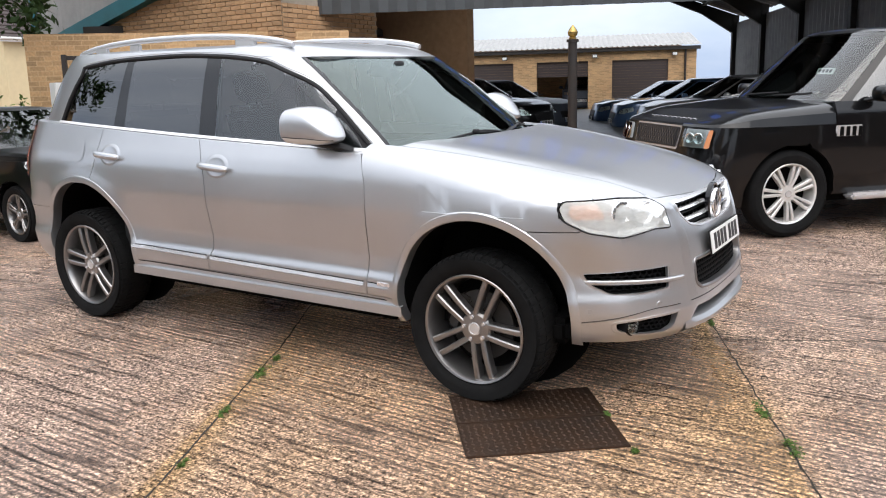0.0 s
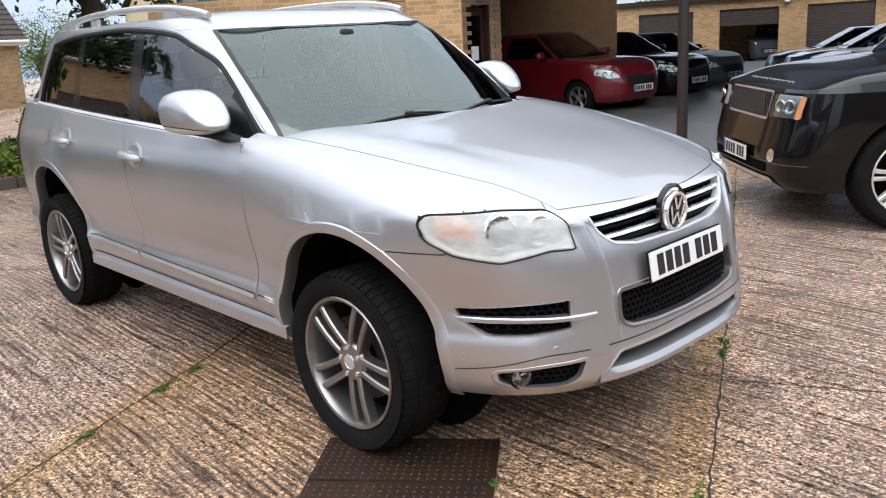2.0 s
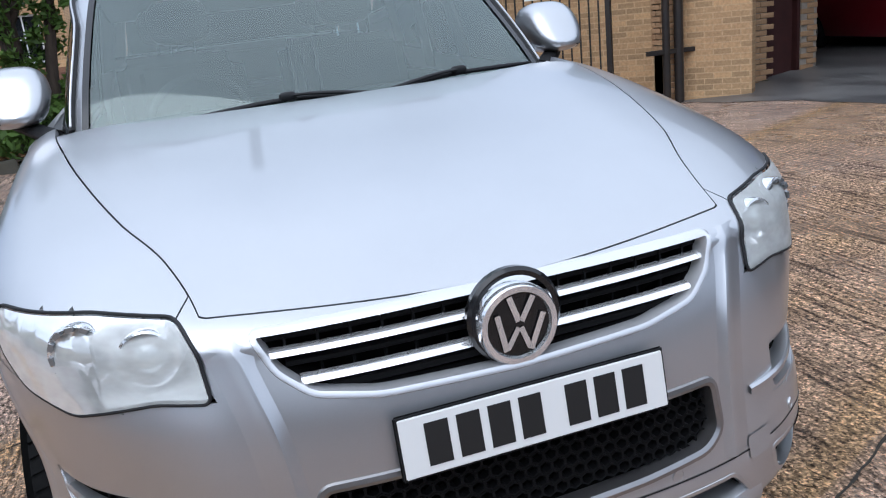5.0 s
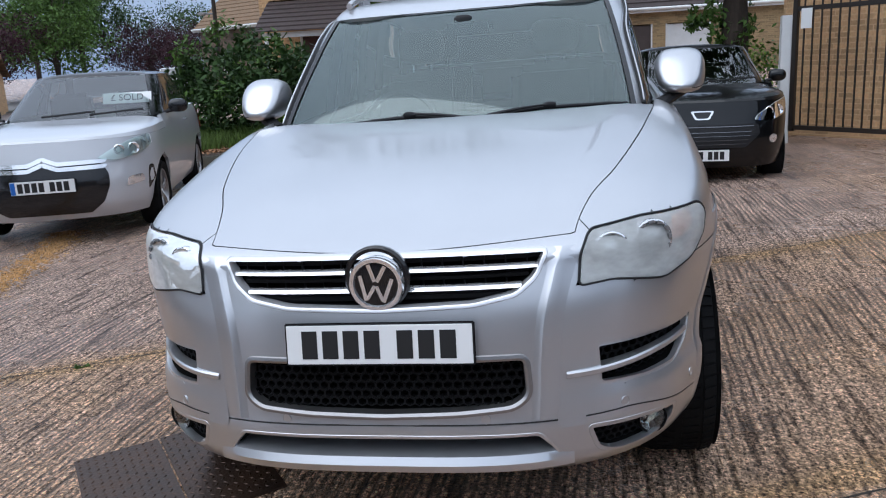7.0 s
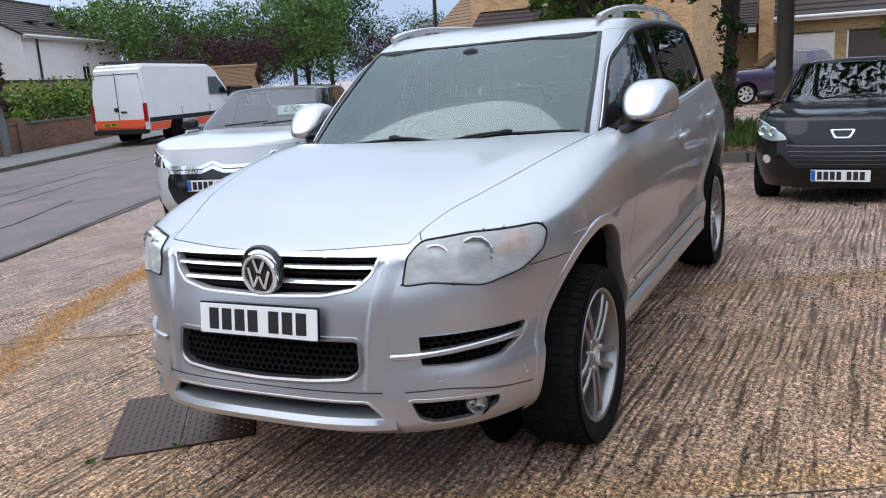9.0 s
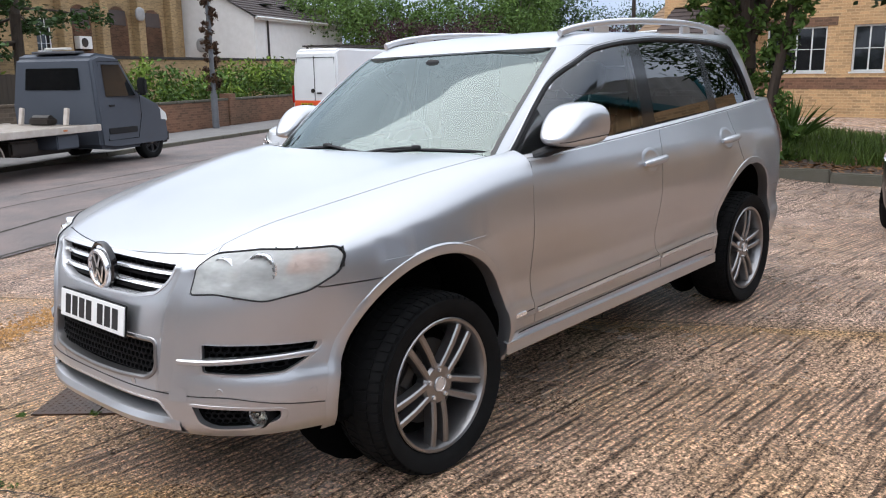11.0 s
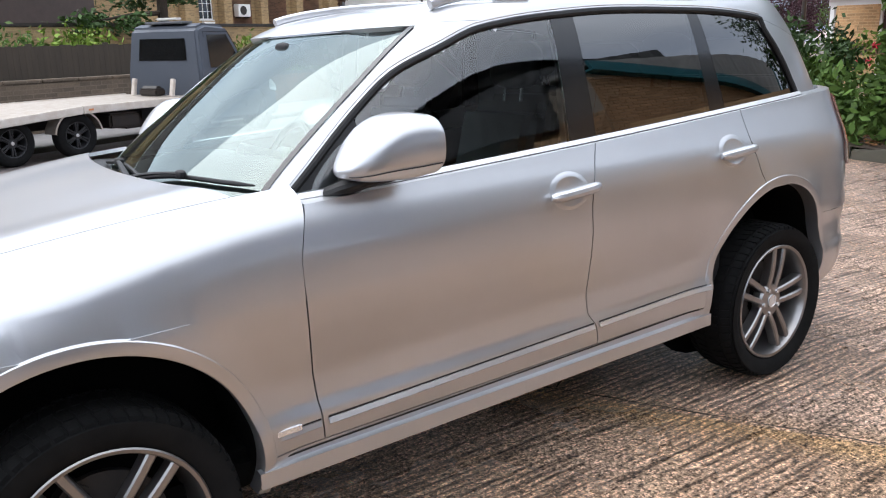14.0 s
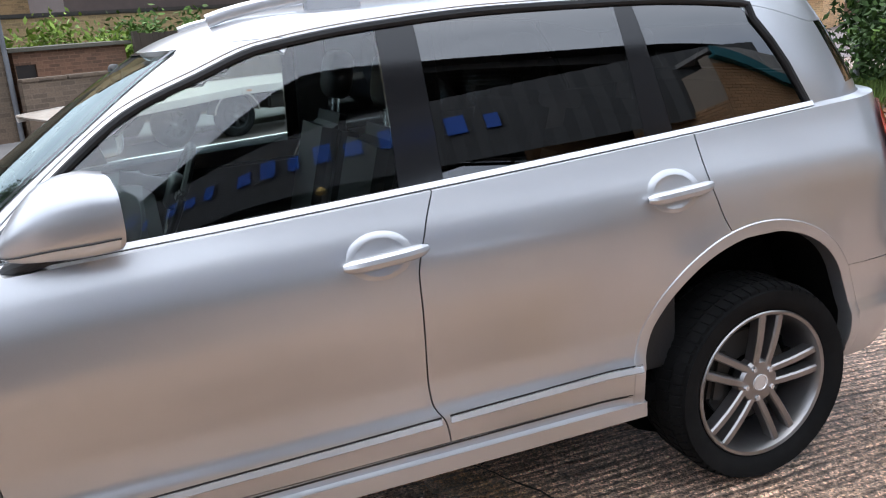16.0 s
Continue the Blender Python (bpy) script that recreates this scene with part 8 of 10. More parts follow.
def build_checker_plate():
    """Two rusty chequer plates let into the concrete under the wheel."""
    m = on_slope(1.76, -0.97, 0) @ pose(0, 0, 0.004, 0, 0, 38.5)
    hatch = thing("checker_plate", m, "rusty steel chequer plate cover set in the concrete", "plate")
    for s in (-1, 1):
        pl = part("plate", boxed(-0.335, 0.335, 0.004 if s > 0 else -0.315, 0.315 if s > 0 else -0.004, -0.01, 0.004, bevel=0.002), "steel_plate", hatch)
        verts, faces = [], []
        for i in range(22):
            for j in range(10):
                x, y = -0.32 + 0.0295 * i, (0.02 if s > 0 else -0.30) + 0.0295 * j
                a = math.pi / 4 if (i + j) % 2 else -math.pi / 4
                c, d = math.cos(a), math.sin(a)
                n = len(verts)
                for u, v, z in ((-0.011, 0, 0.004), (0, -0.0035, 0.004), (0.011, 0, 0.004), (0, 0.0035, 0.004), (0, 0, 0.0075)):
                    verts.append((x + u * c - v * d, y + u * d + v * c, z))
                faces += [(n, n + 1, n + 4), (n + 1, n + 2, n + 4), (n + 2, n + 3, n + 4), (n + 3, n, n + 4)]
        me = bpy.data.meshes.new("treads")
        me.from_pydata(verts, [], faces)
        me.materials.append(M["steel_plate"])
        ob = new("treads", me)
        ob.parent = pl
        ob["kind"] = "stuff"


build_checker_plate()


def build_carport():
    """Low dark lean-to over the cars beside the office."""
    c = thing("carport", SLOPE @ pose(-5.3, 8.5, -0.25, 0, 0, 31), "low dark timber carport beside the office", "carport", kind="structure")
    part("roof", boxed(-6.0, -0.95, 0, 9.2, 2.55, 2.7, bevel=0.01), "dark_steel", c)
    part("back_wall", boxed(-6.0, -5.8, 0, 9.2, -0.3, 2.548), "dark_steel", c, smooth=False)
    part("end_wall", boxed(-5.798, -1.2, 9.0, 9.2, -0.3, 2.548), "dark_steel", c, smooth=False)
    for y in (0.1, 3.0, 6.0, 8.9):
        part("joist", boxed(-5.79, -1.0, y - 0.05, y + 0.05, 2.35, 2.547), "dark_steel", c, smooth=False)
    part("corner_post", boxed(-1.11, -0.97, 9.02, 9.16, -0.3, 2.548, bevel=0.01), "dark_steel", c)


build_carport()

# ---- plants, bed and street ----
def leaf_cloud(name, parent, mat, blobs, count, size, seed, clump=0.35, label="", kind="", flat=0.0):
    """Many small pointed leaves gathered in clumps inside a few ellipsoids (x, y, z, rx, ry, rz)."""
    rng = np.random.default_rng(seed)
    vol = np.array([b[3] * b[4] * b[5] for b in blobs]) ** 0.67
    share = np.maximum(1, (count * vol / vol.sum()).astype(int))
    centres = []
    for b, n in zip(blobs, share):
        k = max(6, n // 36)
        d = rng.normal(size=(k, 3))
        d /= np.linalg.norm(d, axis=1)[:, None]
        r = rng.uniform(0.45, 1.08, size=(k, 1)) ** 0.6
        hub = np.array(b[:3]) + d * r * np.array(b[3:6])
        pick = rng.integers(0, k, n)
        mean = (b[3] + b[4] + b[5]) / 3
        centres.append(hub[pick] + rng.normal(size=(n, 3)) * mean * clump * 0.5)
    c = np.concatenate(centres)
    n = len(c)
    u = rng.normal(size=(n, 3))
    u[:, 2] *= 1 - flat
    u /= np.linalg.norm(u, axis=1)[:, None]
    w = np.cross(u, rng.normal(size=(n, 3)))
    w /= np.linalg.norm(w, axis=1)[:, None]
    s = size * rng.uniform(0.6, 1.4, size=(n, 1))
    v = np.stack([c - u * s, c + w * s * 0.42, c + u * s, c - w * s * 0.42], axis=1).reshape(-1, 3)
    me = bpy.data.meshes.new(name)
    me.vertices.add(4 * n)
    me.vertices.foreach_set("co", v.ravel())
    me.loops.add(4 * n)
    me.loops.foreach_set("vertex_index", np.arange(4 * n))
    me.polygons.add(n)
    me.polygons.foreach_set("loop_start", np.arange(0, 4 * n, 4))
    me.update(calc_edges=True)
    me.materials.append(M[mat])
    ob = new(name, me)
    ob.parent = parent
    if label:
        ob["label"] = label
    if kind:
        ob["kind"] = kind
    return ob


def limb(bm, pts, r0, r1, n=10):
    """A tapered bent limb."""
    rings = []
    for i, p in enumerate(pts):
        p = Vector(p)
        d = (Vector(pts[min(i + 1, len(pts) - 1)]) - Vector(pts[max(i - 1, 0)])).normalized()
        q = d.to_track_quat('Z', 'Y').to_matrix()
        r = lerp(r0, r1, i / (len(pts) - 1))
        rings.append([p + q @ Vector((r * math.cos(2 * math.pi * k / n), r * math.sin(2 * math.pi * k / n), 0)) for k in range(n)])
    grid_faces(bm, rings, closed=True)


def tree(name, m, label, trunk, crown, leaf, count, size, seed, clump=0.35, category="tree", fork=4):
    """trunk: (height, base radius); crown: ellipsoids."""
    t = thing(name, m, label, category, "trees")
    rng = random.Random(seed)
    h, r = trunk
    bm = bmesh.new()
    limb(bm, [(0, 0, -0.3), (0.02, 0, 0.15), (rng.uniform(-.1, .1), rng.uniform(-.1, .1), h * 0.5), (rng.uniform(-.2, .2), rng.uniform(-.2, .2), h)], r * 1.25, r * 0.6)
    for b in crown[:fork * 2]:
        p = Vector((0, 0, h * rng.uniform(0.55, 0.95)))
        q = Vector(b[:3])
        mid = p.lerp(q, 0.5) + Vector((rng.uniform(-.2, .2), rng.uniform(-.2, .2), 0.2))
        limb(bm, [p, mid, q], r * 0.42, r * 0.10, 7)
    part("trunk", bm, "bark", t, "rough brown bark")
    leaf_cloud("crown", t, leaf, crown, count, size, seed, clump)
    return t


def far_tree(x, y, h, w, leaf, seed, count=11000, label=""):
    rng = random.Random(seed)
    crown = [(rng.uniform(-.3, .3) * w, rng.uniform(-.3, .3) * w, h * rng.uniform(0.35, 0.85), w * rng.uniform(.26, .42), w * rng.uniform(.26, .42), h * rng.uniform(.14, .22)) for _ in range(9)]
    return tree("tree", place(x, y), label or "tall green broadleaf tree beyond the street", (h * 0.5, 0.25), crown, leaf, count, h * 0.0155, seed, 0.24)


# trees, nearest first
ivy = tree("tree", place(-9.25, -2.35), "ivy-clad tree leaning over the planting bed", (3.0, 0.17),
           [(0.2, 0.5, 3.6, 1.1, 1.2, 0.7), (-0.9, -0.4, 4.2, 1.3, 1.2, 0.9), (0.9, 1.6, 3.7, 1.0, 1.0, 0.55), (0.2, -1.3, 3.7, 1.0, 0.9, 0.6), (0.9, -2.1, 3.4, 0.9, 0.7, 0.45), (0.4, -0.2, 5.2, 1.9, 2.0, 1.0), (-1.2, 1.6, 4.2, 1.2, 1.2, 0.8), (1.5, -0.6, 3.6, 0.9, 0.8, 0.45)], "leaf_dark", 9000, 0.085, 11, 0.34)
leaf_cloud("ivy", ivy, "leaf", [(0.0, 0, 0.6, 0.34, 0.34, 0.6), (0.0, 0, 1.6, 0.34, 0.34, 0.7), (0, 0, 2.5, 0.42, 0.42, 0.6), (0.1, -0.5, 2.5, 0.5, 0.4, 0.4), (0, 0.5, 1.3, 0.22, 0.22, 0.9), (-0.05, 0.65, 2.5, 0.28, 0.28, 0.7)], 5200, 0.062, 12, 0.25, "glossy climbing ivy")
part("second_stem", (lambda b: (limb(b, [(0.05, 0.35, -0.2), (0.0, 0.45, 1.2), (-0.1, 0.75, 3.2)], 0.10, 0.06), b)[1])(bmesh.new()), "bark", ivy)
leaf_cloud("low_shrub", ivy, "leaf", [(0.2, -0.55, 0.55, 0.6, 0.6, 0.6), (0.0, 0.6, 0.4, 0.45, 0.5, 0.45), (-0.3, -1.5, 0.5, 0.7, 0.7, 0.55)], 2400, 0.075, 13, 0.3, "young laurel shrub at the foot of the trunk")
thin = tree("tree", place(-10.6, -0.3), "slim tree with ivy beside the telegraph pole", (3.2, 0.13), [(0, -.5, 3.3, 1.0, 1.2, .6), (.2, .9, 4.0, 1.1, 1.1, .8), (-.5, 0, 4.8, 1.4, 1.6, .9)], "leaf_dark", 4200, 0.085, 14)
leaf_cloud("ivy", thin, "leaf_dark", [(0, 0, 1.0, .22, .22, .9), (0, 0, 2.4, .26, .26, .9)], 800, 0.06, 15, .25)
big = tree("tree", place(-9.6, 2.75), "thick ivy-covered tree by the iron gate", (3.4, 0.24), [(-.2, -1.0, 3.4, 1.1, 1.0, .7), (-.3, .9, 3.3, 1.0, 1.0, .7), (.3, 0, 4.6, 1.9, 1.9, 1.1), (-1.2, .3, 3.9, 1.1, 1.2, .8), (.9, -.7, 3.6, .9, .9, .6)], "leaf_dark", 6500, 0.085, 16)
leaf_cloud("ivy", big, "leaf", [(0, 0, .8, .42, .42, .9), (0, 0, 2.2, .38, .38, .9), (0, -.5, 1.4, .35, .35, .6)], 1900, 0.062, 17, .25, "glossy climbing ivy")

bush = thing("bush", place(-10.5, -5.75), "large clipped round evergreen bush behind the city car", "bush")
part("stems", (lambda b: (limb(b, [(0, 0, -.1), (.1, 0, .5), (.3, .2, 1.1)], .09, .04), limb(b, [(0, .1, -.1), (-.1, .3, .6), (-.4, .5, 1.2)], .07, .03), b)[2])(bmesh.new()), "bark", bush)
leaf_cloud("foliage", bush, "leaf_dark", [(0, 0, 1.0, 1.35, 1.3, .85), (.1, 1.1, .9, 1.05, 1.05, .75), (0, -.8, .95, .85, .85, .8)], 9500, 0.062, 18, .22)
leaf_cloud("spray", bush, "leaf", [(.3, -.2, 1.3, 1.0, 1.1, .8)], 900, 0.06, 19, .2)


def telegraph_pole():
    p = thing("telegraph_pole", place(-9.75, 0.68), "dark weathered wooden telegraph pole", "pole")
    part("shaft", cylinder(bmesh.new(), (0, 0, -0.3), (0, 0, 8.0), 0.135, 0.10, 14), "wood_fence", p)
    for z in (2.2, 2.6):
        part("step_bolt", cylinder(bmesh.new(), (0.1, 0, z), (0.26, 0, z), 0.012, n=8), "iron", p)


telegraph_pole()

KERB = [(-8.75, 3.0), (-8.7, 1.6), (-8.65, 0.3), (-8.7, -0.8), (-8.6, -1.9), (-8.2, -3.0), (-7.6, -3.9), (-7.1, -4.6), (-6.7, -5.3), (-6.5, -6.2), (-6.7, -7.0), (-7.3, -7.7)]
BACK = [(-13.5, 3.4), (-13.5, 2.0), (-13.5, 0.3), (-14, -1.5), (-14, -3.0), (-14, -5.0), (-13, -6.5), (-12.2, -7.6), (-11.4, -8.3), (-10.4, -8.6), (-9.2, -8.6), (-8.0, -8.4)]


def bed_z(x, y):
    return ground_z(x, y) + 0.13 + 0.03 * math.sin(1.7 * x + 0.6) * math.cos(1.3 * y)


def build_bed():
    bm = bmesh.new()
    n = 10
    grid_faces(bm, [[(lerp(a[0], b[0], i / n), lerp(a[1], b[1], i / n), bed_z(lerp(a[0], b[0], i / n), lerp(a[1], b[1], i / n))) for i in range(n + 1)] for a, b in zip(KERB, BACK)])
    ob = mesh_object("planting_bed", bm, "soil")
    ob.matrix_world = SLOPE
    tagged(ob, "dark soil planting bed strewn with leaves", "planting bed", kind="structure")
    kb = thing("bed_kerb", SLOPE.copy(), "weathered concrete kerb edging the planting bed", "kerb", kind="structure")
    for a, b in zip(KERB, KERB[1:]):
        a, b = Vector(a), Vector(b)
        d = (b - a)
        k = max(1, round(d.length / 0.75))
        for i in range(k):
            p, q = a + d * (i / k), a + d * ((i + 1) / k)
            m = (p + q) / 2
            w = (q - p).length / 2 - 0.008
            st = part("kerbstone", boxed(-w, w, -0.065, 0.065, -0.15, 0.15 + random.uniform(-0.008, 0.008), bevel=0.018), "kerb", kb)
            st.matrix_local = pose(m.x, m.y, ground_z(m.x, m.y), 0, random.uniform(-1, 1), math.degrees(math.atan2(d.y, d.x)))
    rng = random.Random(5)

    def spot(lo, hi):
        i = rng.randrange(len(KERB) - 1)
        t, u = rng.random(), rng.uniform(lo, hi)
        a = Vector(KERB[i]).lerp(Vector(KERB[i + 1]), t)
        b = Vector(BACK[i]).lerp(Vector(BACK[i + 1]), t)
        p = a.lerp(b, u)
        return p.x, p.y

    def scatter(name, label, mat, count, lo, hi, size, upright_leaf=False):
        v, f = [], []
        for _ in range(count):
            x, y = spot(lo, hi)
            z = bed_z(x, y) + 0.004
            a = rng.uniform(0, 6.28)
            s = size * rng.uniform(0.6, 1.4)
            c, d = math.cos(a) * s, math.sin(a) * s
            k = len(v)
            if upright_leaf:
                lx, ly = rng.uniform(-.5, .5) * s, rng.uniform(-.5, .5) * s
                v += [(x - c * .08, y - d * .08, z), (x + c * .08, y + d * .08, z), (x + lx, y + ly, z + s)]
                f.append((k, k + 1, k + 2))
            else:
                v += [(x - c, y - d, z), (x + d * .5, y - c * .5, z + rng.uniform(0, .5) * s), (x + c, y + d, z + rng.uniform(0, .3) * s), (x - d * .5, y + c * .5, z + rng.uniform(0, .5) * s)]
                f.append((k, k + 1, k + 2, k + 3))
        me = bpy.data.meshes.new(name)
        me.from_pydata(v, [], f)
        me.materials.append(M[mat])
        ob = new(name, me)
        ob.matrix_world = SLOPE
        tagged(ob, label, name.replace("_", " "), kind="stuff")

    scatter("leaf_litter", "brown dead leaves lying along the kerb", "leaf_dead", 5200, 0.02, 0.34, 0.045)
    scatter("grass", "rough green grass in the bed", "grass", 26000, 0.18, 1.0, 0.16, True)


build_bed()


def spiky(x, y, r, seed, label="spiky green yucca with sword leaves"):
    t = thing("spiky_plant", place(x, y, 0, 0.10), label, "plant", "spiky plants")
    rng = random.Random(seed)
    for k in range(46):
        a, e = rng.uniform(0, 6.28), rng.uniform(0.5, 1.45)
        L = r * rng.uniform(0.8, 1.15)
        d = Vector((math.cos(a) * math.cos(e), math.sin(a) * math.cos(e), math.sin(e)))
        s = Vector((-math.sin(a), math.cos(a), 0)) * 0.022
        bm = bmesh.new()
        q = [bm.verts.new(-s), bm.verts.new(s), bm.verts.new(d * L * 0.6 + s * 1.2), bm.verts.new(d * L - Vector((0, 0, 0.12 * L * math.cos(e)))), bm.verts.new(d * L * 0.6 - s * 1.2)]
        bm.faces.new(q)
        part("leaf", bm, "leaf", t, smooth=False)
    return t


spiky(-11.4, -2.35, 0.95, 31)
spiky(-12.4, -3.3, 0.8, 32)
fl = thing("flowering_shrub", place(-12.2, -4.6), "shrub with red rose blooms", "shrub")
part("stems", (lambda b: (limb(b, [(0, 0, -.1), (.1, 0, .4), (.1, .2, .9)], .03, .015), b)[1])(bmesh.new()), "bark", fl)
leaf_cloud("foliage", fl, "leaf_lime", [(0, 0, .75, .7, .8, .6), (0, .6, .5, .5, .5, .4)], 1500, 0.05, 33, .3)
leaf_cloud("blooms", fl, "flower", [(.2, 0, 1.05, .6, .7, .35)], 90, 0.045, 34, .1, "red petals")
for k, (x, y, s) in enumerate(((-10.0, -3.6, .5), (-9.5, .9, .4), (-11.6, .9, .6), (-9.9, -4.6, .45), (-10.2, 1.9, .5), (-10.9, 3.7, .95), (-11.8, 4.7, 1.1), (-12.6, 3.2, 1.0))):
    sh = thing("shrub", place(x, y), "low leafy green shrub in the bed", "shrub", "low shrubs")
    part("stems", (lambda b: (limb(b, [(0, 0, 0), (.05, 0, s * .6)], .02, .01), b)[1])(bmesh.new()), "bark", sh)
    leaf_cloud("foliage", sh, ("leaf", "leaf_lime")[k % 2], [(0, 0, s * .7, s, s, s * .65)], 800, 0.05, 40 + k, .3)

# ---- the street ----
def strip(name, s0, s1, mat, label, category, lift, a0=-60.0, a1=190.0):
    bm = bmesh.new()
    rows = []
    na = int((a1 - a0) / 1.0)
    for i in range(na + 1):
        a = lerp(a0, a1, i / na)
        row = []
        for j in range(9):
            p = ROAD_DIR * a + ROAD_OUT * lerp(s0, s1, j / 8)
            row.append((p.x, p.y, ground_z(p.x, p.y) + lift + 0.04 * smooth(20, 60, abs(a))))
        rows.append(row)
    grid_faces(bm, rows)
    ob = mesh_object(name, bm, mat)
    ob.matrix_world = SLOPE
    return tagged(ob, label, category, kind="structure")


strip("road", 5.0, 11.75, "asphalt", "worn patched reddish-grey asphalt road", "road", 0.012)
strip("pavement", 11.9, 14.7, "pavement", "grey asphalt pavement beside the garden wall", "pavement", 0.10)
kb = thing("street_kerb", SLOPE.copy(), "grey stone kerb along the road", "kerb", kind="structure")
for i in range(-8, 60):
    p = ROAD_DIR * (i * 0.92) + ROAD_OUT * 11.83
    st = part("kerbstone", boxed(-0.452, 0.452, -0.075, 0.075, -0.1, 0.105, bevel=0.015), "kerb", kb)
    st.matrix_local = pose(p.x, p.y, ground_z(p.x, p.y), 0, 0, STREET_TURN)


def gravel_strip():
    rng = random.Random(8)
    v, f = [], []
    for _ in range(9000):
        a = rng.uniform(-6, 4.2)
        s = 3.08 + 0.11 * math.sin(1.3 * a) + rng.gauss(0, 0.085)
        p = ROAD_DIR * a + ROAD_OUT * s
        z = ground_z(p.x, p.y)
        r = rng.uniform(0.006, 0.016)
        t = rng.uniform(0, 6.28)
        k = len(v)
        for i in range(3):
            v.append((p.x + r * math.cos(t + 2.1 * i), p.y + r * math.sin(t + 2.1 * i), z + 0.001))
        v.append((p.x, p.y, z + r * 0.9))
        f += [(k, k + 1, k + 3), (k + 1, k + 2, k + 3), (k + 2, k, k + 3)]
    me = bpy.data.meshes.new("gravel")
    me.from_pydata(v, [], f)
    me.materials.append(M["gravel"])
    ob = new("gravel", me)
    ob.matrix_world = SLOPE
    tagged(ob, "ochre gravel and fallen blossom gathered in the gutter", "gravel", kind="stuff")


gravel_strip()


def garden_wall():
    w = thing("garden_wall", street(0, 14.85), "low red-brick garden wall along the pavement", "wall", kind="structure")
    for a0, a1, h, mat in ((3.95, 14.6, 1.2, "wall_old"), (14.75, 48, 1.02, "wall_red")):
        part("brick_wall", boxed(a0, a1, 0, 0.24, -0.3, h), mat, w, smooth=False)
        a = a0
        while a < a1:
            part("coping", boxed(a + 0.005, min(a + 0.88, a1), -0.03, 0.27, h + 0.002, h + 0.07 + random.uniform(0, 0.01), bevel=0.015), "kerb" if h < 1.1 else "wall_old", w)
            a += 0.9
    for a in (14.6, 20.5, 27):
        part("pier", boxed(a - 0.2, a + 0.2, -0.06, 0.34, -0.3, 1.25, bevel=0.012), "wall_red", w)
    fc = thing("board_fence", street(0, 15.4), "dark stained board fence behind the wall", "fence", kind="structure")
    a = 6.6
    while a < 14.9:
        part("board", boxed(a, a + 0.142, 0, 0.02, 0.0, 2.0 + random.uniform(-0.015, 0.015)), "wood_fence", fc, smooth=False)
        a += 0.146
    for a in (6.6, 8.6, 10.6, 12.6, 14.6):
        part("post", boxed(a, a + 0.1, 0.02, 0.12, -0.2, 2.05), "wood_fence", fc, smooth=False)
    hd = thing("hedge", street(0, 16.3), "loose green bramble hedge over the garden wall", "hedge")
    leaf_cloud("foliage", hd, "leaf", [(16.5 + 1.7 * i, random.uniform(-.3, .3), 1.15 + 0.25 * math.sin(i * 1.7) + 0.05 * i, 1.3, 0.9, 0.75) for i in range(10)], 9000, 0.095, 51, .35)
    leaf_cloud("fresh_foliage", hd, "leaf_lime", [(16.5 + 1.7 * i, -.25, 1.5 + 0.25 * math.sin(i * 1.7) + 0.05 * i, 1.2, 0.8, 0.6) for i in range(10)], 3400, 0.085, 52, .35)
    part("stems", (lambda b: [limb(b, [(16 + i, 0, -.1), (16.1 + i, .1, .6), (16.2 + i, 0, 1.4)], .03, .015, 6) for i in range(16)] and b)(bmesh.new()), "bark", hd)


garden_wall()


def ivy_lamp():
    t = thing("lamp_post", street(18.75, 14.35), "grey lamp post smothered in brown dying ivy", "lamp post")
    part("pole", cylinder(bmesh.new(), (0, 0, -0.2), (0, 0, 7.0), 0.085, 0.06, 12), "lamp_grey", t)
    part("base", cylinder(bmesh.new(), (0, 0, 0.0), (0, 0, 1.2), 0.11, 0.11, 14), "lamp_grey", t)
    part("arm", cylinder(bmesh.new(), (0, 0, 6.95), (0, -0.9, 7.1), 0.035, 0.03, 8), "lamp_grey", t)
    part("lantern", boxed(-0.12, 0.12, -1.4, -0.85, 7.05, 7.17, bevel=0.03), "lamp_grey", t)
    leaf_cloud("ivy", t, "leaf_dead_dark", [(0, 0, 1.55 + 0.42 * i, 0.26, 0.26, 0.42) for i in range(12)], 3600, 0.06, 61, .25, "withered brown ivy")


M["lamp_grey"] = material("galvanised_grey", (0.16, 0.17, 0.18), 0.6, dark=(0.11, 0.11, 0.12), scale=4)
M["leaf_dead_dark"] = leaf_material("withered_leaf", (0.10, 0.055, 0.03), (0.05, 0.03, 0.02))
ivy_lamp()


# ---- vehicles in the street ----
def prism(bm, prof, y0, y1):
    """A side outline (x, z) drawn out across y."""
    a = [bm.verts.new((x, y0, z)) for x, z in prof]
    b = [bm.verts.new((x, y1, z)) for x, z in prof]
    bm.faces.new(a)
    bm.faces.new(b[::-1])
    n = len(prof)
    for i in range(n):
        bm.faces.new((a[i], b[i], b[(i + 1) % n], a[(i + 1) % n]))
    bmesh.ops.recalc_face_normals(bm, faces=bm.faces[:])
    return bm


def bevelled(bm, d, seg=3, angle=25):
    es = [e for e in bm.edges if len(e.link_faces) == 2 and e.calc_face_angle() > radians(angle)]
    bmesh.ops.bevel(bm, geom=es, offset=d, segments=seg, affect='EDGES', clamp_overlap=True)
    return bm


def tapered(bm, z0, z1, by):
    """Leans the flanks in above z0."""
    for v in bm.verts:
        if v.co.z > z0:
            v.co.y *= 1 - by * (v.co.z - z0) / (z1 - z0)
    return bm


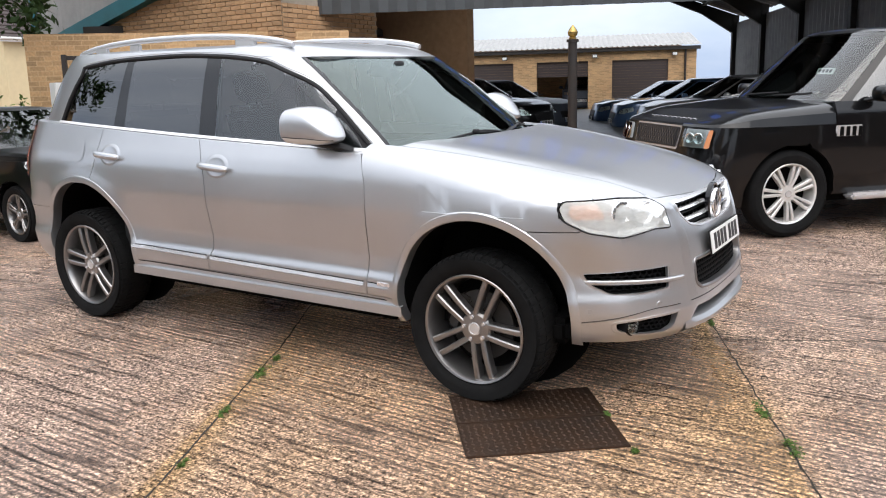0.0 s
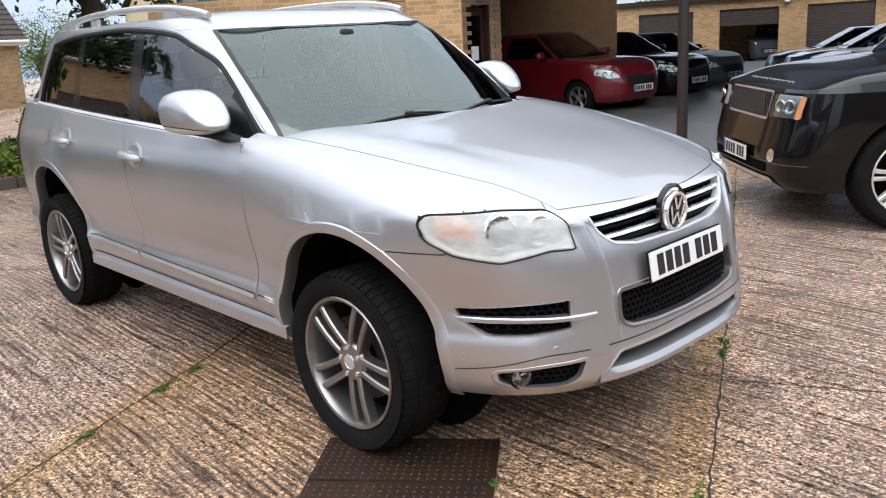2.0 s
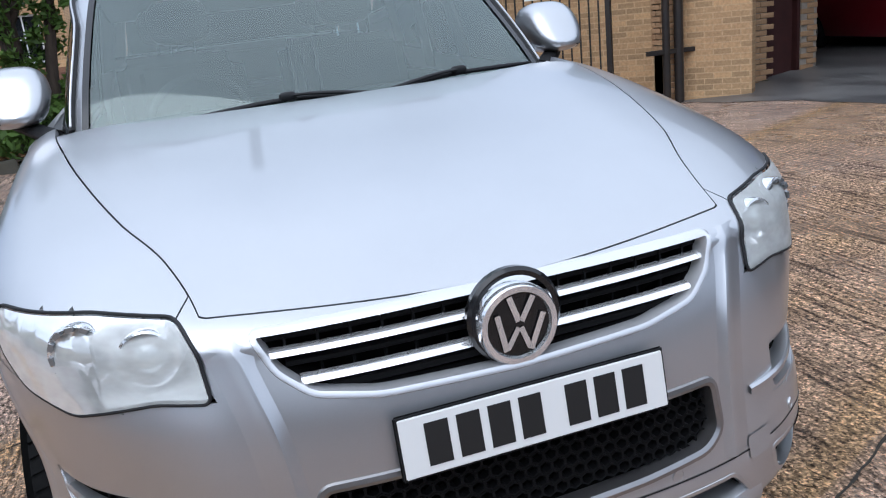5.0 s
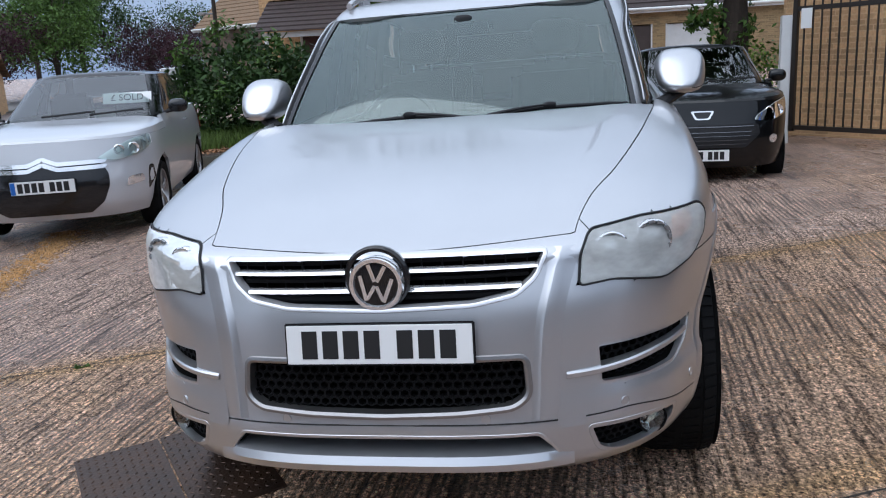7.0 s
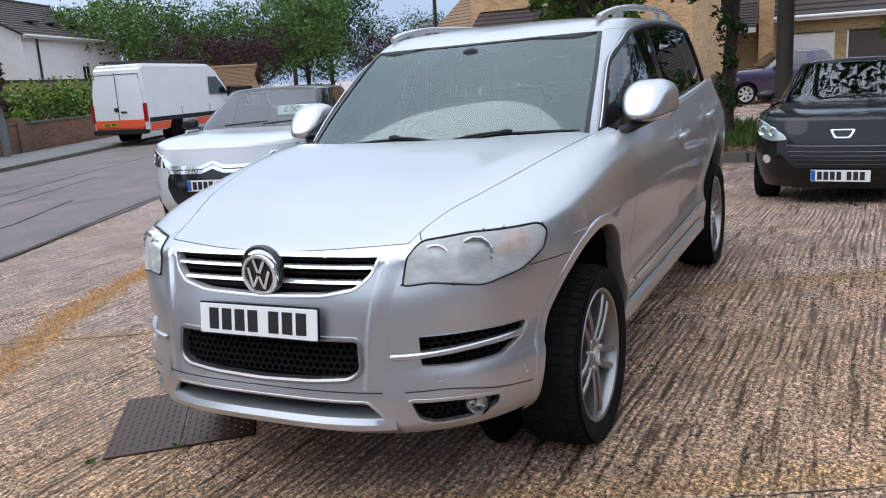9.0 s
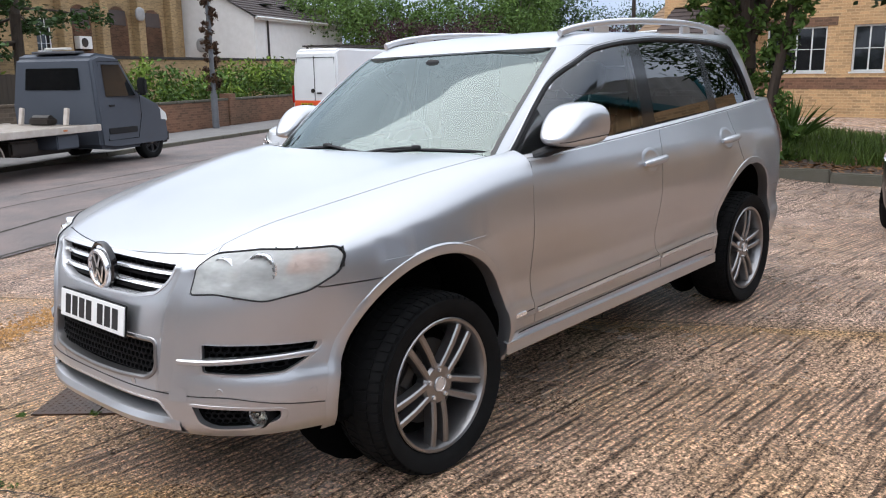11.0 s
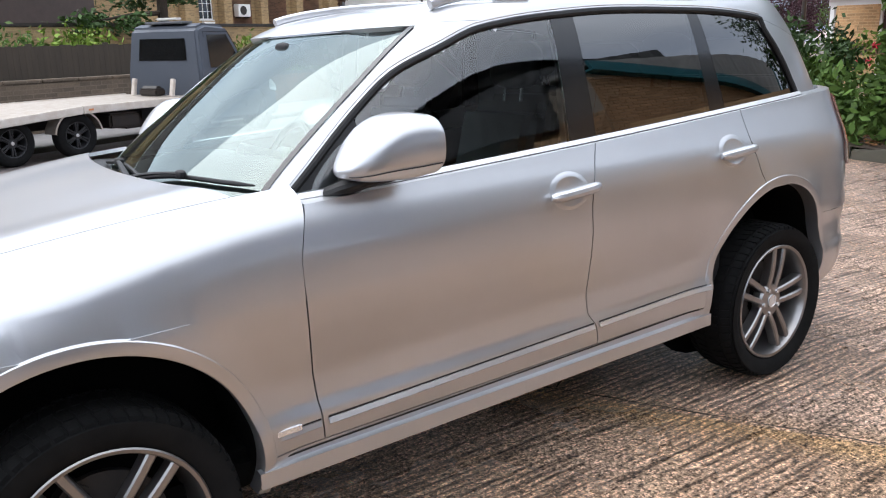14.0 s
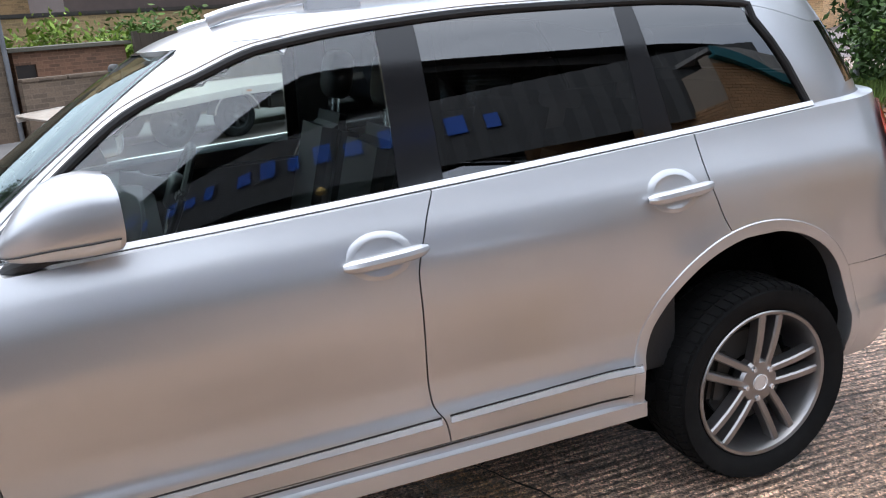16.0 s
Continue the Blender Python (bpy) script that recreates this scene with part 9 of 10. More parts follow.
def recovery_truck():
    t = thing("recovery_truck", street(8.0, 11.35, 0.02), "matt grey flatbed recovery truck with pale aluminium deck", "truck")
    W = 1.06
    cab = bevelled(prism(bmesh.new(), [(0.78, 0.36), (0.74, 1.2), (0.82, 2.12), (1.05, 2.20), (1.62, 2.16), (2.02, 1.42), (2.62, 1.16), (2.86, 0.92), (2.90, 0.42), (2.80, 0.30), (1.2, 0.30)], -W, W), 0.07)
    tapered(cab, 1.2, 2.2, 0.13)
    c = part("cab", cab, "grey_paint", t)
    k = lambda z: W * (1 - 0.13 * max(0, z - 1.2))
    for s in (-1, 1):
        bm = bmesh.new()
        pts = [(1.02, 1.36), (1.06, 1.98), (1.58, 1.98), (1.90, 1.36)]
        bm.faces.new([bm.verts.new((x, s * (k(z) + 0.006), z)) for x, z in (pts if s < 0 else pts[::-1])])
        part("side_window", bm, "glass_black", c, "dark side glass", smooth=False)
        bm = bmesh.new()
        o = [(0.98, 0.50), (0.98, 2.04), (1.63, 2.04), (2.02, 1.36), (2.02, 0.98), (1.88, 0.50)]
        tube(bm, [(x, s * (k(z) + 0.002), z) for x, z in o], 0.006, 6, True)
        part("door_seam", bm, "void", c)
        part("door_handle", boxed(1.06, 1.22, s * (W + 0.012) - 0.015, s * (W + 0.012) + 0.015, 1.16, 1.20, bevel=0.01), "black_plastic", c)
        part("door_guard", boxed(1.0, 1.85, s * (W + 0.006) - 0.012, s * (W + 0.006) + 0.012, 0.62, 0.74, bevel=0.01), "black_plastic", c)
        mr = part("mirror", boxed(1.92, 2.06, s * 1.16 - 0.1, s * 1.16 + 0.1, 1.36, 1.72, bevel=0.04), "black_plastic", c)
        part("mirror_arm", cylinder(bmesh.new(), (1.95, s * 1.0, 1.45), (1.98, s * 1.12, 1.45), 0.02, n=8), "black_plastic", mr)
        part("headlamp", bevelled(prism(bmesh.new(), [(2.62, 0.82), (2.86, 0.78), (2.84, 0.95), (2.62, 1.10)], s * (W - 0.26), s * (W + 0.004)), 0.02), "lens_white", c)
    bm = bmesh.new()
    bm.faces.new([bm.verts.new(p) for p in ((1.67, -0.84, 2.09), (1.67, 0.84, 2.09), (2.0, 0.92, 1.46), (2.0, -0.92, 1.46))])
    for v in bm.verts:
        v.co += Vector((0.02, 0, 0.012))
    part("windscreen", bm, "glass_black", c, smooth=False)
    bm = bmesh.new()
    bm.faces.new([bm.verts.new((0.727 + 0.087 * (z - 1.2), y, z)) for y, z in ((0.68, 1.50), (0.64, 1.92), (-0.64, 1.92), (-0.68, 1.50))])
    bmesh.ops.solidify(bm, geom=bm.faces[:], thickness=0.012)
    part("rear_window", bm, "glass_black", c, "dark rear glass", smooth=False)
    bar = part("light_bar", boxed(0.86, 1.15, -0.55, 0.55, 2.2, 2.25, bevel=0.02), "lamp_grey", c, "grey roof light bar")
    part("beacon", boxed(0.95, 1.1, -0.3, 0.3, 2.27, 2.32, bevel=0.02), "lens_strip", bar)
    part("front_bumper", boxed(2.72, 2.95, -W + 0.03, W - 0.03, 0.32, 0.6, bevel=0.05), "black_plastic", c)
    # chassis and deck
    for y in (-0.42, 0.42):
        part("chassis_rail", boxed(-4.4, 1.0, y - 0.04, y + 0.04, 0.46, 0.62), "iron", t, smooth=False)
    part("gearbox", boxed(-0.6, 0.7, -0.4, 0.4, 0.3, 0.5, bevel=0.04), "iron", t)
    dk = part("deck", boxed(-2.0, 0.66, -1.1, 1.1, 0.80, 0.83), "aluminium", t, "worn pale aluminium deck", smooth=False)
    for s in (-1, 1):
        part("deck_edge", boxed(-2.0, 0.70, s * 1.12 - 0.03, s * 1.12 + 0.03, 0.72, 0.85, bevel=0.012), "deck_white", dk)
        tail = part("tail_edge", boxed(-3.0, 0, s * 1.12 - 0.03, s * 1.12 + 0.03, -0.12, 0.01, bevel=0.012), "deck_white", dk)
        tail.matrix_local = pose(-2.0, 0, 0.84, 0, -3.5, 0)
        for x in (-1.9, -0.3):
            part("side_marker", boxed(x, x + 0.09, s * 1.155 - 0.006, s * 1.155 + 0.006, 0.77, 0.80), "lens_amber", dk)
        part("mudguard", (lambda b: (ring_profile_arch(b, s), b)[1])(bmesh.new()), "aluminium", t)
    tl = part("tail_deck", boxed(-3.0, 0, -1.1, 1.1, -0.03, 0.0), "aluminium", dk, smooth=False)
    tl.matrix_local = pose(-2.0, 0, 0.83, 0, -3.5, 0)
    for y in (-0.55, 0.55):
        st = part("stake", boxed(-0.035, 0.035, -0.05, 0.05, 0, 0.34, bevel=0.012), "deck_white", dk)
        st.matrix_local = pose(0.42, y, 0.83, 0, 12, 0)
    wn = part("winch", boxed(0.3, 0.55, -0.25, 0.25, 0.84, 0.98, bevel=0.03), "iron", dk)
    part("cable_drum", cylinder(bmesh.new(), (0.42, -0.2, 0.95), (0.42, 0.2, 0.95), 0.08, n=14), "dark_steel", wn)
    part("tool_box", boxed(-0.4, 0.15, -1.08, -0.6, 0.44, 0.70, bevel=0.02), "grey_paint", t, "grey steel tool locker")
    part("fuel_tank", boxed(-1.35, -0.7, -0.95, -0.5, 0.40, 0.66, bevel=0.04), "iron", t)
    for x in (2.34, -2.10, -3.25):
        for s in (-1, 1):
            build_wheel(t, pose(x, s * (0.93 if x > 0 else 0.97), 0.375), s, 0.375, 0.225, 0.22, "multi", "dark_alloy", 6, detail=False)


def ring_profile_arch(bm, s):
    rows = []
    for k in range(15):
        a = radians(8 + 164 * k / 14)
        rows.append([(-2.10 + 0.46 * math.cos(a), s * y, 0.375 + 0.46 * math.sin(a) * 0.93) for y in (0.84, 1.12)] + [(-2.10 + 0.43 * math.cos(a), s * 1.12, 0.375 + 0.43 * math.sin(a) * 0.93)])
    grid_faces(bm, rows)


M["glass_black"] = material("dark_window", (0.012, 0.014, 0.016), 0.05, coat=0.3)
M["deck_white"] = material("pale_deck_edge", (0.62, 0.58, 0.53), 0.5, dark=(0.45, 0.38, 0.32), scale=6)
recovery_truck()


def delivery_van():
    t = thing("van", street(20.5, 11.6, 0.03, -13), "white high-roof panel van with orange-red lower band", "van")
    W = 1.0
    body = bevelled(prism(bmesh.new(), [(0.0, 0.42), (0.0, 1.6), (0.10, 2.40), (0.25, 2.50), (3.9, 2.46), (4.35, 2.30), (5.10, 1.45), (5.75, 1.12), (5.92, 0.85), (5.92, 0.42)], -W, W), 0.07)
    tapered(body, 1.1, 2.5, 0.14)
    b = part("body", body, "white_paint", t)
    k = lambda z: W * (1 - 0.14 * max(0, z - 1.1) / 1.4)
    part("rear_band", boxed(-0.014, 0.01, -W + 0.10, W - 0.10, 0.52, 0.80, bevel=0.005), "orange_film", b)
    part("rear_bumper", boxed(-0.12, 0.15, -W + 0.05, W - 0.05, 0.36, 0.52, bevel=0.03), "black_plastic", b)
    part("door_split", boxed(-0.012, 0.0, -0.008, 0.008, 0.55, 2.25), "void", b)
    bm = bmesh.new()
    tube(bm, [(-0.006 + 0.12 * max(0, z - 1.6), y * (k(z) - 0.1), z) for y, z in ((-1, 0.55), (-1, 2.2), (1, 2.2), (1, 0.55))], 0.012, 6, True)
    part("rear_door_seam", bm, "void", b)
    part("badge", cylinder(bmesh.new(), (-0.03, 0.08, 1.12), (0.0, 0.08, 1.12), 0.07, n=20), "iron", b, "round maker's badge")
    part("door_pull", boxed(-0.04, 0.0, -0.30, -0.10, 1.02, 1.07, bevel=0.01), "iron", b)
    number_plate(b, pose(-0.03, 0.35, 0.66, 0, 0, 180), white=False)
    for s in (-1, 1):
        part("tail_lamp", boxed(-0.02, 0.10, s * (W - 0.06) - 0.055, s * (W - 0.06) + 0.055, 0.72, 1.30, bevel=0.02), "lens_red", b)
        part("side_band", boxed(0.12, 5.2, s * (W + 0.004) - 0.006, s * (W + 0.004) + 0.006, 0.46, 0.68), "orange_film", b, smooth=False)
        part("rub_strip", boxed(0.12, 5.2, s * (W + 0.010) - 0.012, s * (W + 0.010) + 0.012, 0.70, 0.84, bevel=0.006), "black_plastic", b)
        bm = bmesh.new()
        pts = [(3.75, 1.42), (3.80, 2.02), (4.32, 2.02), (4.95, 1.42)]
        bm.faces.new([bm.verts.new((x, s * (k(z) + 0.012), z)) for x, z in (pts if s < 0 else pts[::-1])])
        part("side_window", bm, "glass_black", b, smooth=False)
        for x in (1.9, 3.6):
            part("door_seam", boxed(x - 0.006, x + 0.006, s * (W + 0.001) - 0.004, s * (W + 0.001) + 0.004, 0.86, 1.1), "void", b, smooth=False)
        mr = part("mirror", boxed(4.75, 4.9, s * 1.12 - 0.1, s * 1.12 + 0.1, 1.30, 1.66, bevel=0.03), "black_plastic", b)
        part("mirror_arm", cylinder(bmesh.new(), (4.8, s * 0.95, 1.42), (4.82, s * 1.08, 1.42), 0.02, n=8), "black_plastic", mr)
        for x in (1.55, 4.95):
            part("wheel_arch", cylinder(bmesh.new(), (x, s * (W + 0.014), 0.37), (x, s * 0.7, 0.37), 0.43, n=28), "void", b)
            build_wheel(t, pose(x, s * 0.90, 0.345), s, 0.345, 0.22, 0.22, "multi", "alloy", 5, detail=False)
    rk = part("roof_rack", bmesh.new(), "iron", t, "dark roof rack with ladder rungs")
    for y in (-0.7, 0.7):
        part("rack_rail", boxed(0.3, 3.7, y - 0.025, y + 0.025, 2.56, 2.61, bevel=0.008), "iron", rk)
    for i in range(12):
        part("rack_bar", boxed(0.35 + 0.29 * i, 0.39 + 0.29 * i, -0.72, 0.72, 2.575, 2.605), "iron", rk, smooth=False)
    for x in (0.5, 1.9, 3.4):
        for y in (-0.7, 0.7):
            part("rack_foot", boxed(x, x + 0.05, y - 0.02, y + 0.02, 2.44, 2.57), "iron", rk, smooth=False)


delivery_van()


def street_car(a, s, turn, label, colour):
    p = ROAD_DIR * a + ROAD_OUT * s
    return simple_car("car", place(p.x, p.y, STREET_TURN + turn, 0.02), label, colour, 4.1, 1.74, 1.48, 0.9, 1.0, 0.8, 2.5, (0.80, 0.0), -1.30, -1.70, 0.31, 0.20, "multi", 5, lamps=ROW_LAMPS, grille=ROW_GRILLE, plate=0.44, group="cars in the street")


street_car(-1.2, 7.4, 0, "white car parked on the near side of the road", "white_paint")
simple_car("car", place(-22.6, -0.55, -62), "dark purple small hatchback on a driveway", "purple_paint", 3.6, 1.62, 1.50, 0.95, 1.02, 0.75, 2.35, (0.7, 0.05), -1.35, -1.6, 0.31, 0.22, "multi", 7, alloy="alloy_bright", lamps=ROW_LAMPS, grille=ROW_GRILLE, plate=0.44, rear_plate=True, group="cars in the street")
street_car(66, 9.6, 180, "dark saloon far along the road", "grey_paint")
street_car(52, 5.6, 0, "white car parked far along the road", "white_paint")


# ---- houses beyond ----
def tiled_roof(parent, L, D, eave, ridge, mat, over=0.3, rows=14, hip=0.0):
    """Two slopes of stepped tile courses, ridge along x."""
    for s in (0, 1):
        bm = bmesh.new()
        prev = []
        for i in range(rows + 1):
            t = i / rows
            y = lerp(-over, D / 2, t) if s == 0 else lerp(D + over, D / 2, t)
            z = lerp(eave, ridge, t)
            h = hip * t
            prev.append([(-over + h, y, z + 0.05), (L + over - h, y, z + 0.05)])
            if i < rows:
                y2 = lerp(-over, D / 2, (i + 1) / rows) if s == 0 else lerp(D + over, D / 2, (i + 1) / rows)
                h2 = hip * (i + 1) / rows
                prev.append([(-over + h2, y2, lerp(eave, ridge, (i + 1) / rows)), (L + over - h2, y2, lerp(eave, ridge, (i + 1) / rows))])
        grid_faces(bm, prev)
        part("roof_slope", bm, mat, parent, smooth=False)
    part("ridge_tiles", cylinder(bmesh.new(), (hip - over, D / 2, ridge + 0.03), (L + over - hip, D / 2, ridge + 0.03), 0.11, n=10), mat, parent)


def house(name, m, label, L, D, H, ridge, wall, roof, windows=(), doors=(), over=0.3, gable=True, hip=0.0, fascia="pvc"):
    """Front wall along x at y = 0 looking along -y. windows: (x0, x1, z0, z1, cols, rows); doors: (x0, x1, z1, material)."""
    h = thing(name, m, label, "house", kind="structure")
    holes = [w[:4] for w in windows] + [(d[0], d[1], 0.0, d[2]) for d in doors]
    wall_with_holes(h, L, -1.0, H, 0.25, holes, wall, "front_wall")
    part("back_wall", boxed(0, L, D - 0.25, D, -1.0, H), wall, h, smooth=False)
    for x in (0.0, L - 0.25):
        b = boxed(x, x + 0.25, 0.252, D - 0.252, -1.0, H)
        if gable:
            prism_x(b, x, x + 0.25, [(0, H), (D, H), (D / 2, ridge)])
        part("end_wall", b, wall, h, smooth=False)
    for w in windows:
        window_unit(h, w[0], w[1], w[2], w[3], 0.08, w[4], w[5], pane="glass_black")
    for d in doors:
        dr = part("door", boxed(d[0] + 0.03, d[1] - 0.03, 0.10, 0.15, 0.0, d[2] - 0.03, bevel=0.01), d[3], h)
        for x in (d[0], d[1] - 0.06):
            part("door_frame", boxed(x, x + 0.06, 0.02, 0.14, 0.0, d[2]), "pvc", dr, smooth=False)
        if d[1] - d[0] > 1.6:
            for i in range(1, 5):
                part("rib", boxed(d[0] + 0.08, d[1] - 0.08, 0.085, 0.10, d[2] * i / 5 - 0.02, d[2] * i / 5 + 0.02), d[3], dr, smooth=False)
    tiled_roof(h, L, D, H, ridge, roof, over, hip=hip)
    part("fascia", boxed(-over, L + over, -over - 0.02, -over + 0.01, H - 0.17, H + 0.02), fascia, h, smooth=False)
    part("gutter", cylinder(bmesh.new(), (-over, -over - 0.08, H - 0.03), (L + over, -over - 0.08, H - 0.03), 0.06, n=10), fascia if fascia == "pvc" else "iron", h)
    return h


def prism_x(bm, x0, x1, prof):
    a = [bm.verts.new((x0, y, z)) for y, z in prof]
    b = [bm.verts.new((x1, y, z)) for y, z in prof]
    n = len(prof)
    bm.faces.new(a[::-1])
    bm.faces.new(b)
    for i in range(n):
        bm.faces.new((a[i], a[(i + 1) % n], b[(i + 1) % n], b[i]))


def chimney(parent, x, y, z0, z1, mat="wall_red", w=0.35):
    c = part("chimney", boxed(x - w, x + w, y - w * 0.7, y + w * 0.7, z0, z1, bevel=0.01), mat, parent)
    part("chimney_cap", boxed(x - w - 0.06, x + w + 0.06, y - w * 0.7 - 0.06, y + w * 0.7 + 0.06, z1, z1 + 0.12), mat, c, smooth=False)
    for d in (-0.15, 0.15):
        part("chimney_pot", cylinder(bmesh.new(), (x + d, y, z1 + 0.12), (x + d, y, z1 + 0.5), 0.11, 0.09, 12), "tile_clay", c)


# brick house with small-paned window beyond the bed
hb = house("brick_house", place(-20.0, -9.3, 90), "orange-brown brick house with white small-paned windows", 6.8, 8.0, 5.0, 7.4, "wall_orange", "tile",
           [(3.15, 4.75, 1.25, 2.45, 4, 2), (3.15, 4.75, 3.5, 4.6, 4, 2), (5.4, 6.2, 1.25, 2.45, 2, 2)], [(1.2, 2.2, 2.1, "door_maroon")])
part("brick_band", boxed(0, 6.8, -0.012, 0.0, 0.80, 1.10), "wall_red", hb, "darker red brick band", smooth=False)
part("lintel_band", boxed(2.9, 5.0, -0.012, 0.0, 2.46, 2.68), "wall_red", hb, "red brick lintel", smooth=False)
pc = part("porch", boxed(0.5, 2.9, -1.2, -1.1, 2.05, 2.2), "pvc", hb, "white porch beam")
part("porch_post", boxed(0.55, 0.65, -1.2, -1.1, 0, 2.05), "pvc", pc, smooth=False)
part("porch_roof", (lambda b: (grid_faces(b, [[(0.3, -1.4 + 0.2 * i, 2.22 + 0.13 * i + (0.04 if k else 0)) for i in range(8) for k in (0, 1)], [(3.1, -1.4 + 0.2 * i, 2.22 + 0.13 * i + (0.04 if k else 0)) for i in range(8) for k in (0, 1)]]), b)[1])(bmesh.new()), "tile", pc, "brown tiled porch roof", smooth=False)
# house with porch and garages
ha = house("garage_house", place(-30.0, -5.6, 90), "buff brick house with white garage doors and brown tiled roof", 13.5, 7.5, 2.75, 5.6, "wall_buff", "tile",
           [(0.5, 1.6, 1.0, 2.2, 2, 2)], [(2.0, 2.9, 2.1, "pvc"), (4.7, 6.45, 2.15, "pvc"), (6.85, 8.5, 2.15, "shutter"), (9.0, 10.7, 2.15, "pvc")])
part("brick_pier", boxed(3.85, 4.35, -0.5, 0.0, -0.5, 6.2), "wall_orange", ha, "orange brick flank wall", smooth=False)
part("canopy", (lambda b: (grid_faces(b, [[(x, -1.5 + 0.2 * i, 2.45 + 0.11 * i + (0.04 if k else 0)) for i in range(8) for k in (0, 1)] for x in (0.6, 3.85)]), b)[1])(bmesh.new()), "tile", ha, "brown tiled porch canopy", smooth=False)
part("canopy_beam", boxed(0.6, 3.84, -1.5, -1.4, 2.25, 2.43), "pvc", ha, smooth=False)
house("upper_house", place(-31.8, -5.8, 90), "orange brick house rising behind the garages", 4.2, 6.5, 5.2, 7.5, "wall_orange", "tile", [(1.2, 2.9, 3.4, 4.6, 3, 2)])
# cream house seen past the gate
house("cream_house", place(-33.0, 16.8, 90), "cream rendered house with brown tiled roof", 4.4, 7.5, 3.9, 6.6, "render_cream", "tile", [(1.0, 2.0, 2.2, 3.4, 2, 3), (2.6, 3.6, 0.2, 1.2, 2, 2)])
# white house and stock-brick hall across the street
hw_ = house("white_house", street(37.6, 24.0), "white rendered house with grey-brown slate roof", 11.5, 9.0, 5.1, 7.6, "render_white", "tile", [(6.2, 7.2, 2.6, 3.6, 2, 2)], fascia="pvc")
part("downpipe", cylinder(bmesh.new(), (1.4, -0.06, 0), (1.4, -0.06, 5.0), 0.06, n=10), "iron", hw_, "black rainwater pipe")
for x in (3.0, 5.2, 7.6):
    part("rooflight", boxed(x, x + 0.9, 1.0, 1.9, 6.0, 6.05), "glass_black", hw_)
ds = part("dish", (lambda b: (superegg(b, (-0.45, 3.2, 3.6), (0.10, 0.40, 0.40)), b)[1])(bmesh.new()), "roof_sheet", hw_, "grey satellite dish")
part("dish_arm", cylinder(bmesh.new(), (-0.35, 3.2, 3.6), (0.1, 3.2, 3.4), 0.03, n=8), "iron", ds)


def brick_hall():
    h = house("brick_hall", street(8, 28.6), "old yellow stock-brick hall with blocked arched windows", 29.4, 9, 9.0, 12.0, "wall_buff", "tile", [(18.3, 19.2, 3.4, 4.9, 3, 4)])
    for a in (17.3, 19.8, 22.4, 25.2, 28.0):
        part("buttress", boxed(a - 0.28, a + 0.28, -0.45, -0.002, -0.5, 8.2, bevel=0.02), "wall_buff", h)
    for a, z in ((21.1, 4.9), (23.8, 5.0), (26.6, 5.0)):
        bm = bmesh.new()
        n = 14
        vs = [bm.verts.new((a - 0.75, -0.035, 2.3)), bm.verts.new((a + 0.75, -0.035, 2.3))] + [bm.verts.new((a + 0.75 * math.cos(math.pi * i / n), -0.035, z + 0.75 * math.sin(math.pi * i / n))) for i in range(n + 1)]
        bm.faces.new(vs)
        bmesh.ops.solidify(bm, geom=bm.faces[:], thickness=-0.03)
        ar = part("blocked_arch", bm, "wall_red", h, "red brick infill of an old window", smooth=False)
        part("vent_board", boxed(a - 0.6, a + 0.6, -0.06, -0.04, z - 0.2, z + 0.55, bevel=0.005), "shutter", ar)
    ac = part("air_conditioner", boxed(20.55, 21.4, -0.40, -0.06, 3.55, 4.15, bevel=0.02), "pvc", h, "white wall-mounted air conditioner")
    part("fan_grille", cylinder(bmesh.new(), (20.88, -0.42, 3.85), (20.88, -0.40, 3.85), 0.22, n=24), "iron", ac)
    for x in (20.65, 21.25):
        part("bracket", boxed(x, x + 0.05, -0.4, 0.0, 3.48, 3.55), "iron", ac, smooth=False)
    part("dish", (lambda b: (superegg(b, (24.9, -0.6, 5.4), (0.35, 0.1, 0.35)), b)[1])(bmesh.new()), "roof_sheet", h)
    part("vent_box", boxed(18.4, 19.1, -0.2, -0.005, 2.5, 3.3, bevel=0.01), "pvc", h, "white panel under the window")


brick_hall()
sw = thing("yard_wall", street(0, 20.0), "long yellow brick yard wall behind the hedge", "wall", kind="structure")
part("brick_wall", boxed(5, 40, 0, 0.3, -0.5, 2.65), "wall_buff", sw, smooth=False)
part("coping", boxed(5, 40, -0.05, 0.35, 2.66, 2.76, bevel=0.015), "iron", sw, "dark coping course")
dkr = thing("dark_barn", street(8.5, 24.0), "dark brown boarded outbuilding behind the wall", "outbuilding", kind="structure")
part("wall", boxed(0, 8.5, 0, 3, -0.5, 5.2), "shutter", dkr, smooth=False)
part("roof", boxed(-0.3, 8.8, -0.4, 3.3, 5.2, 5.35), "tile", dkr, smooth=False)


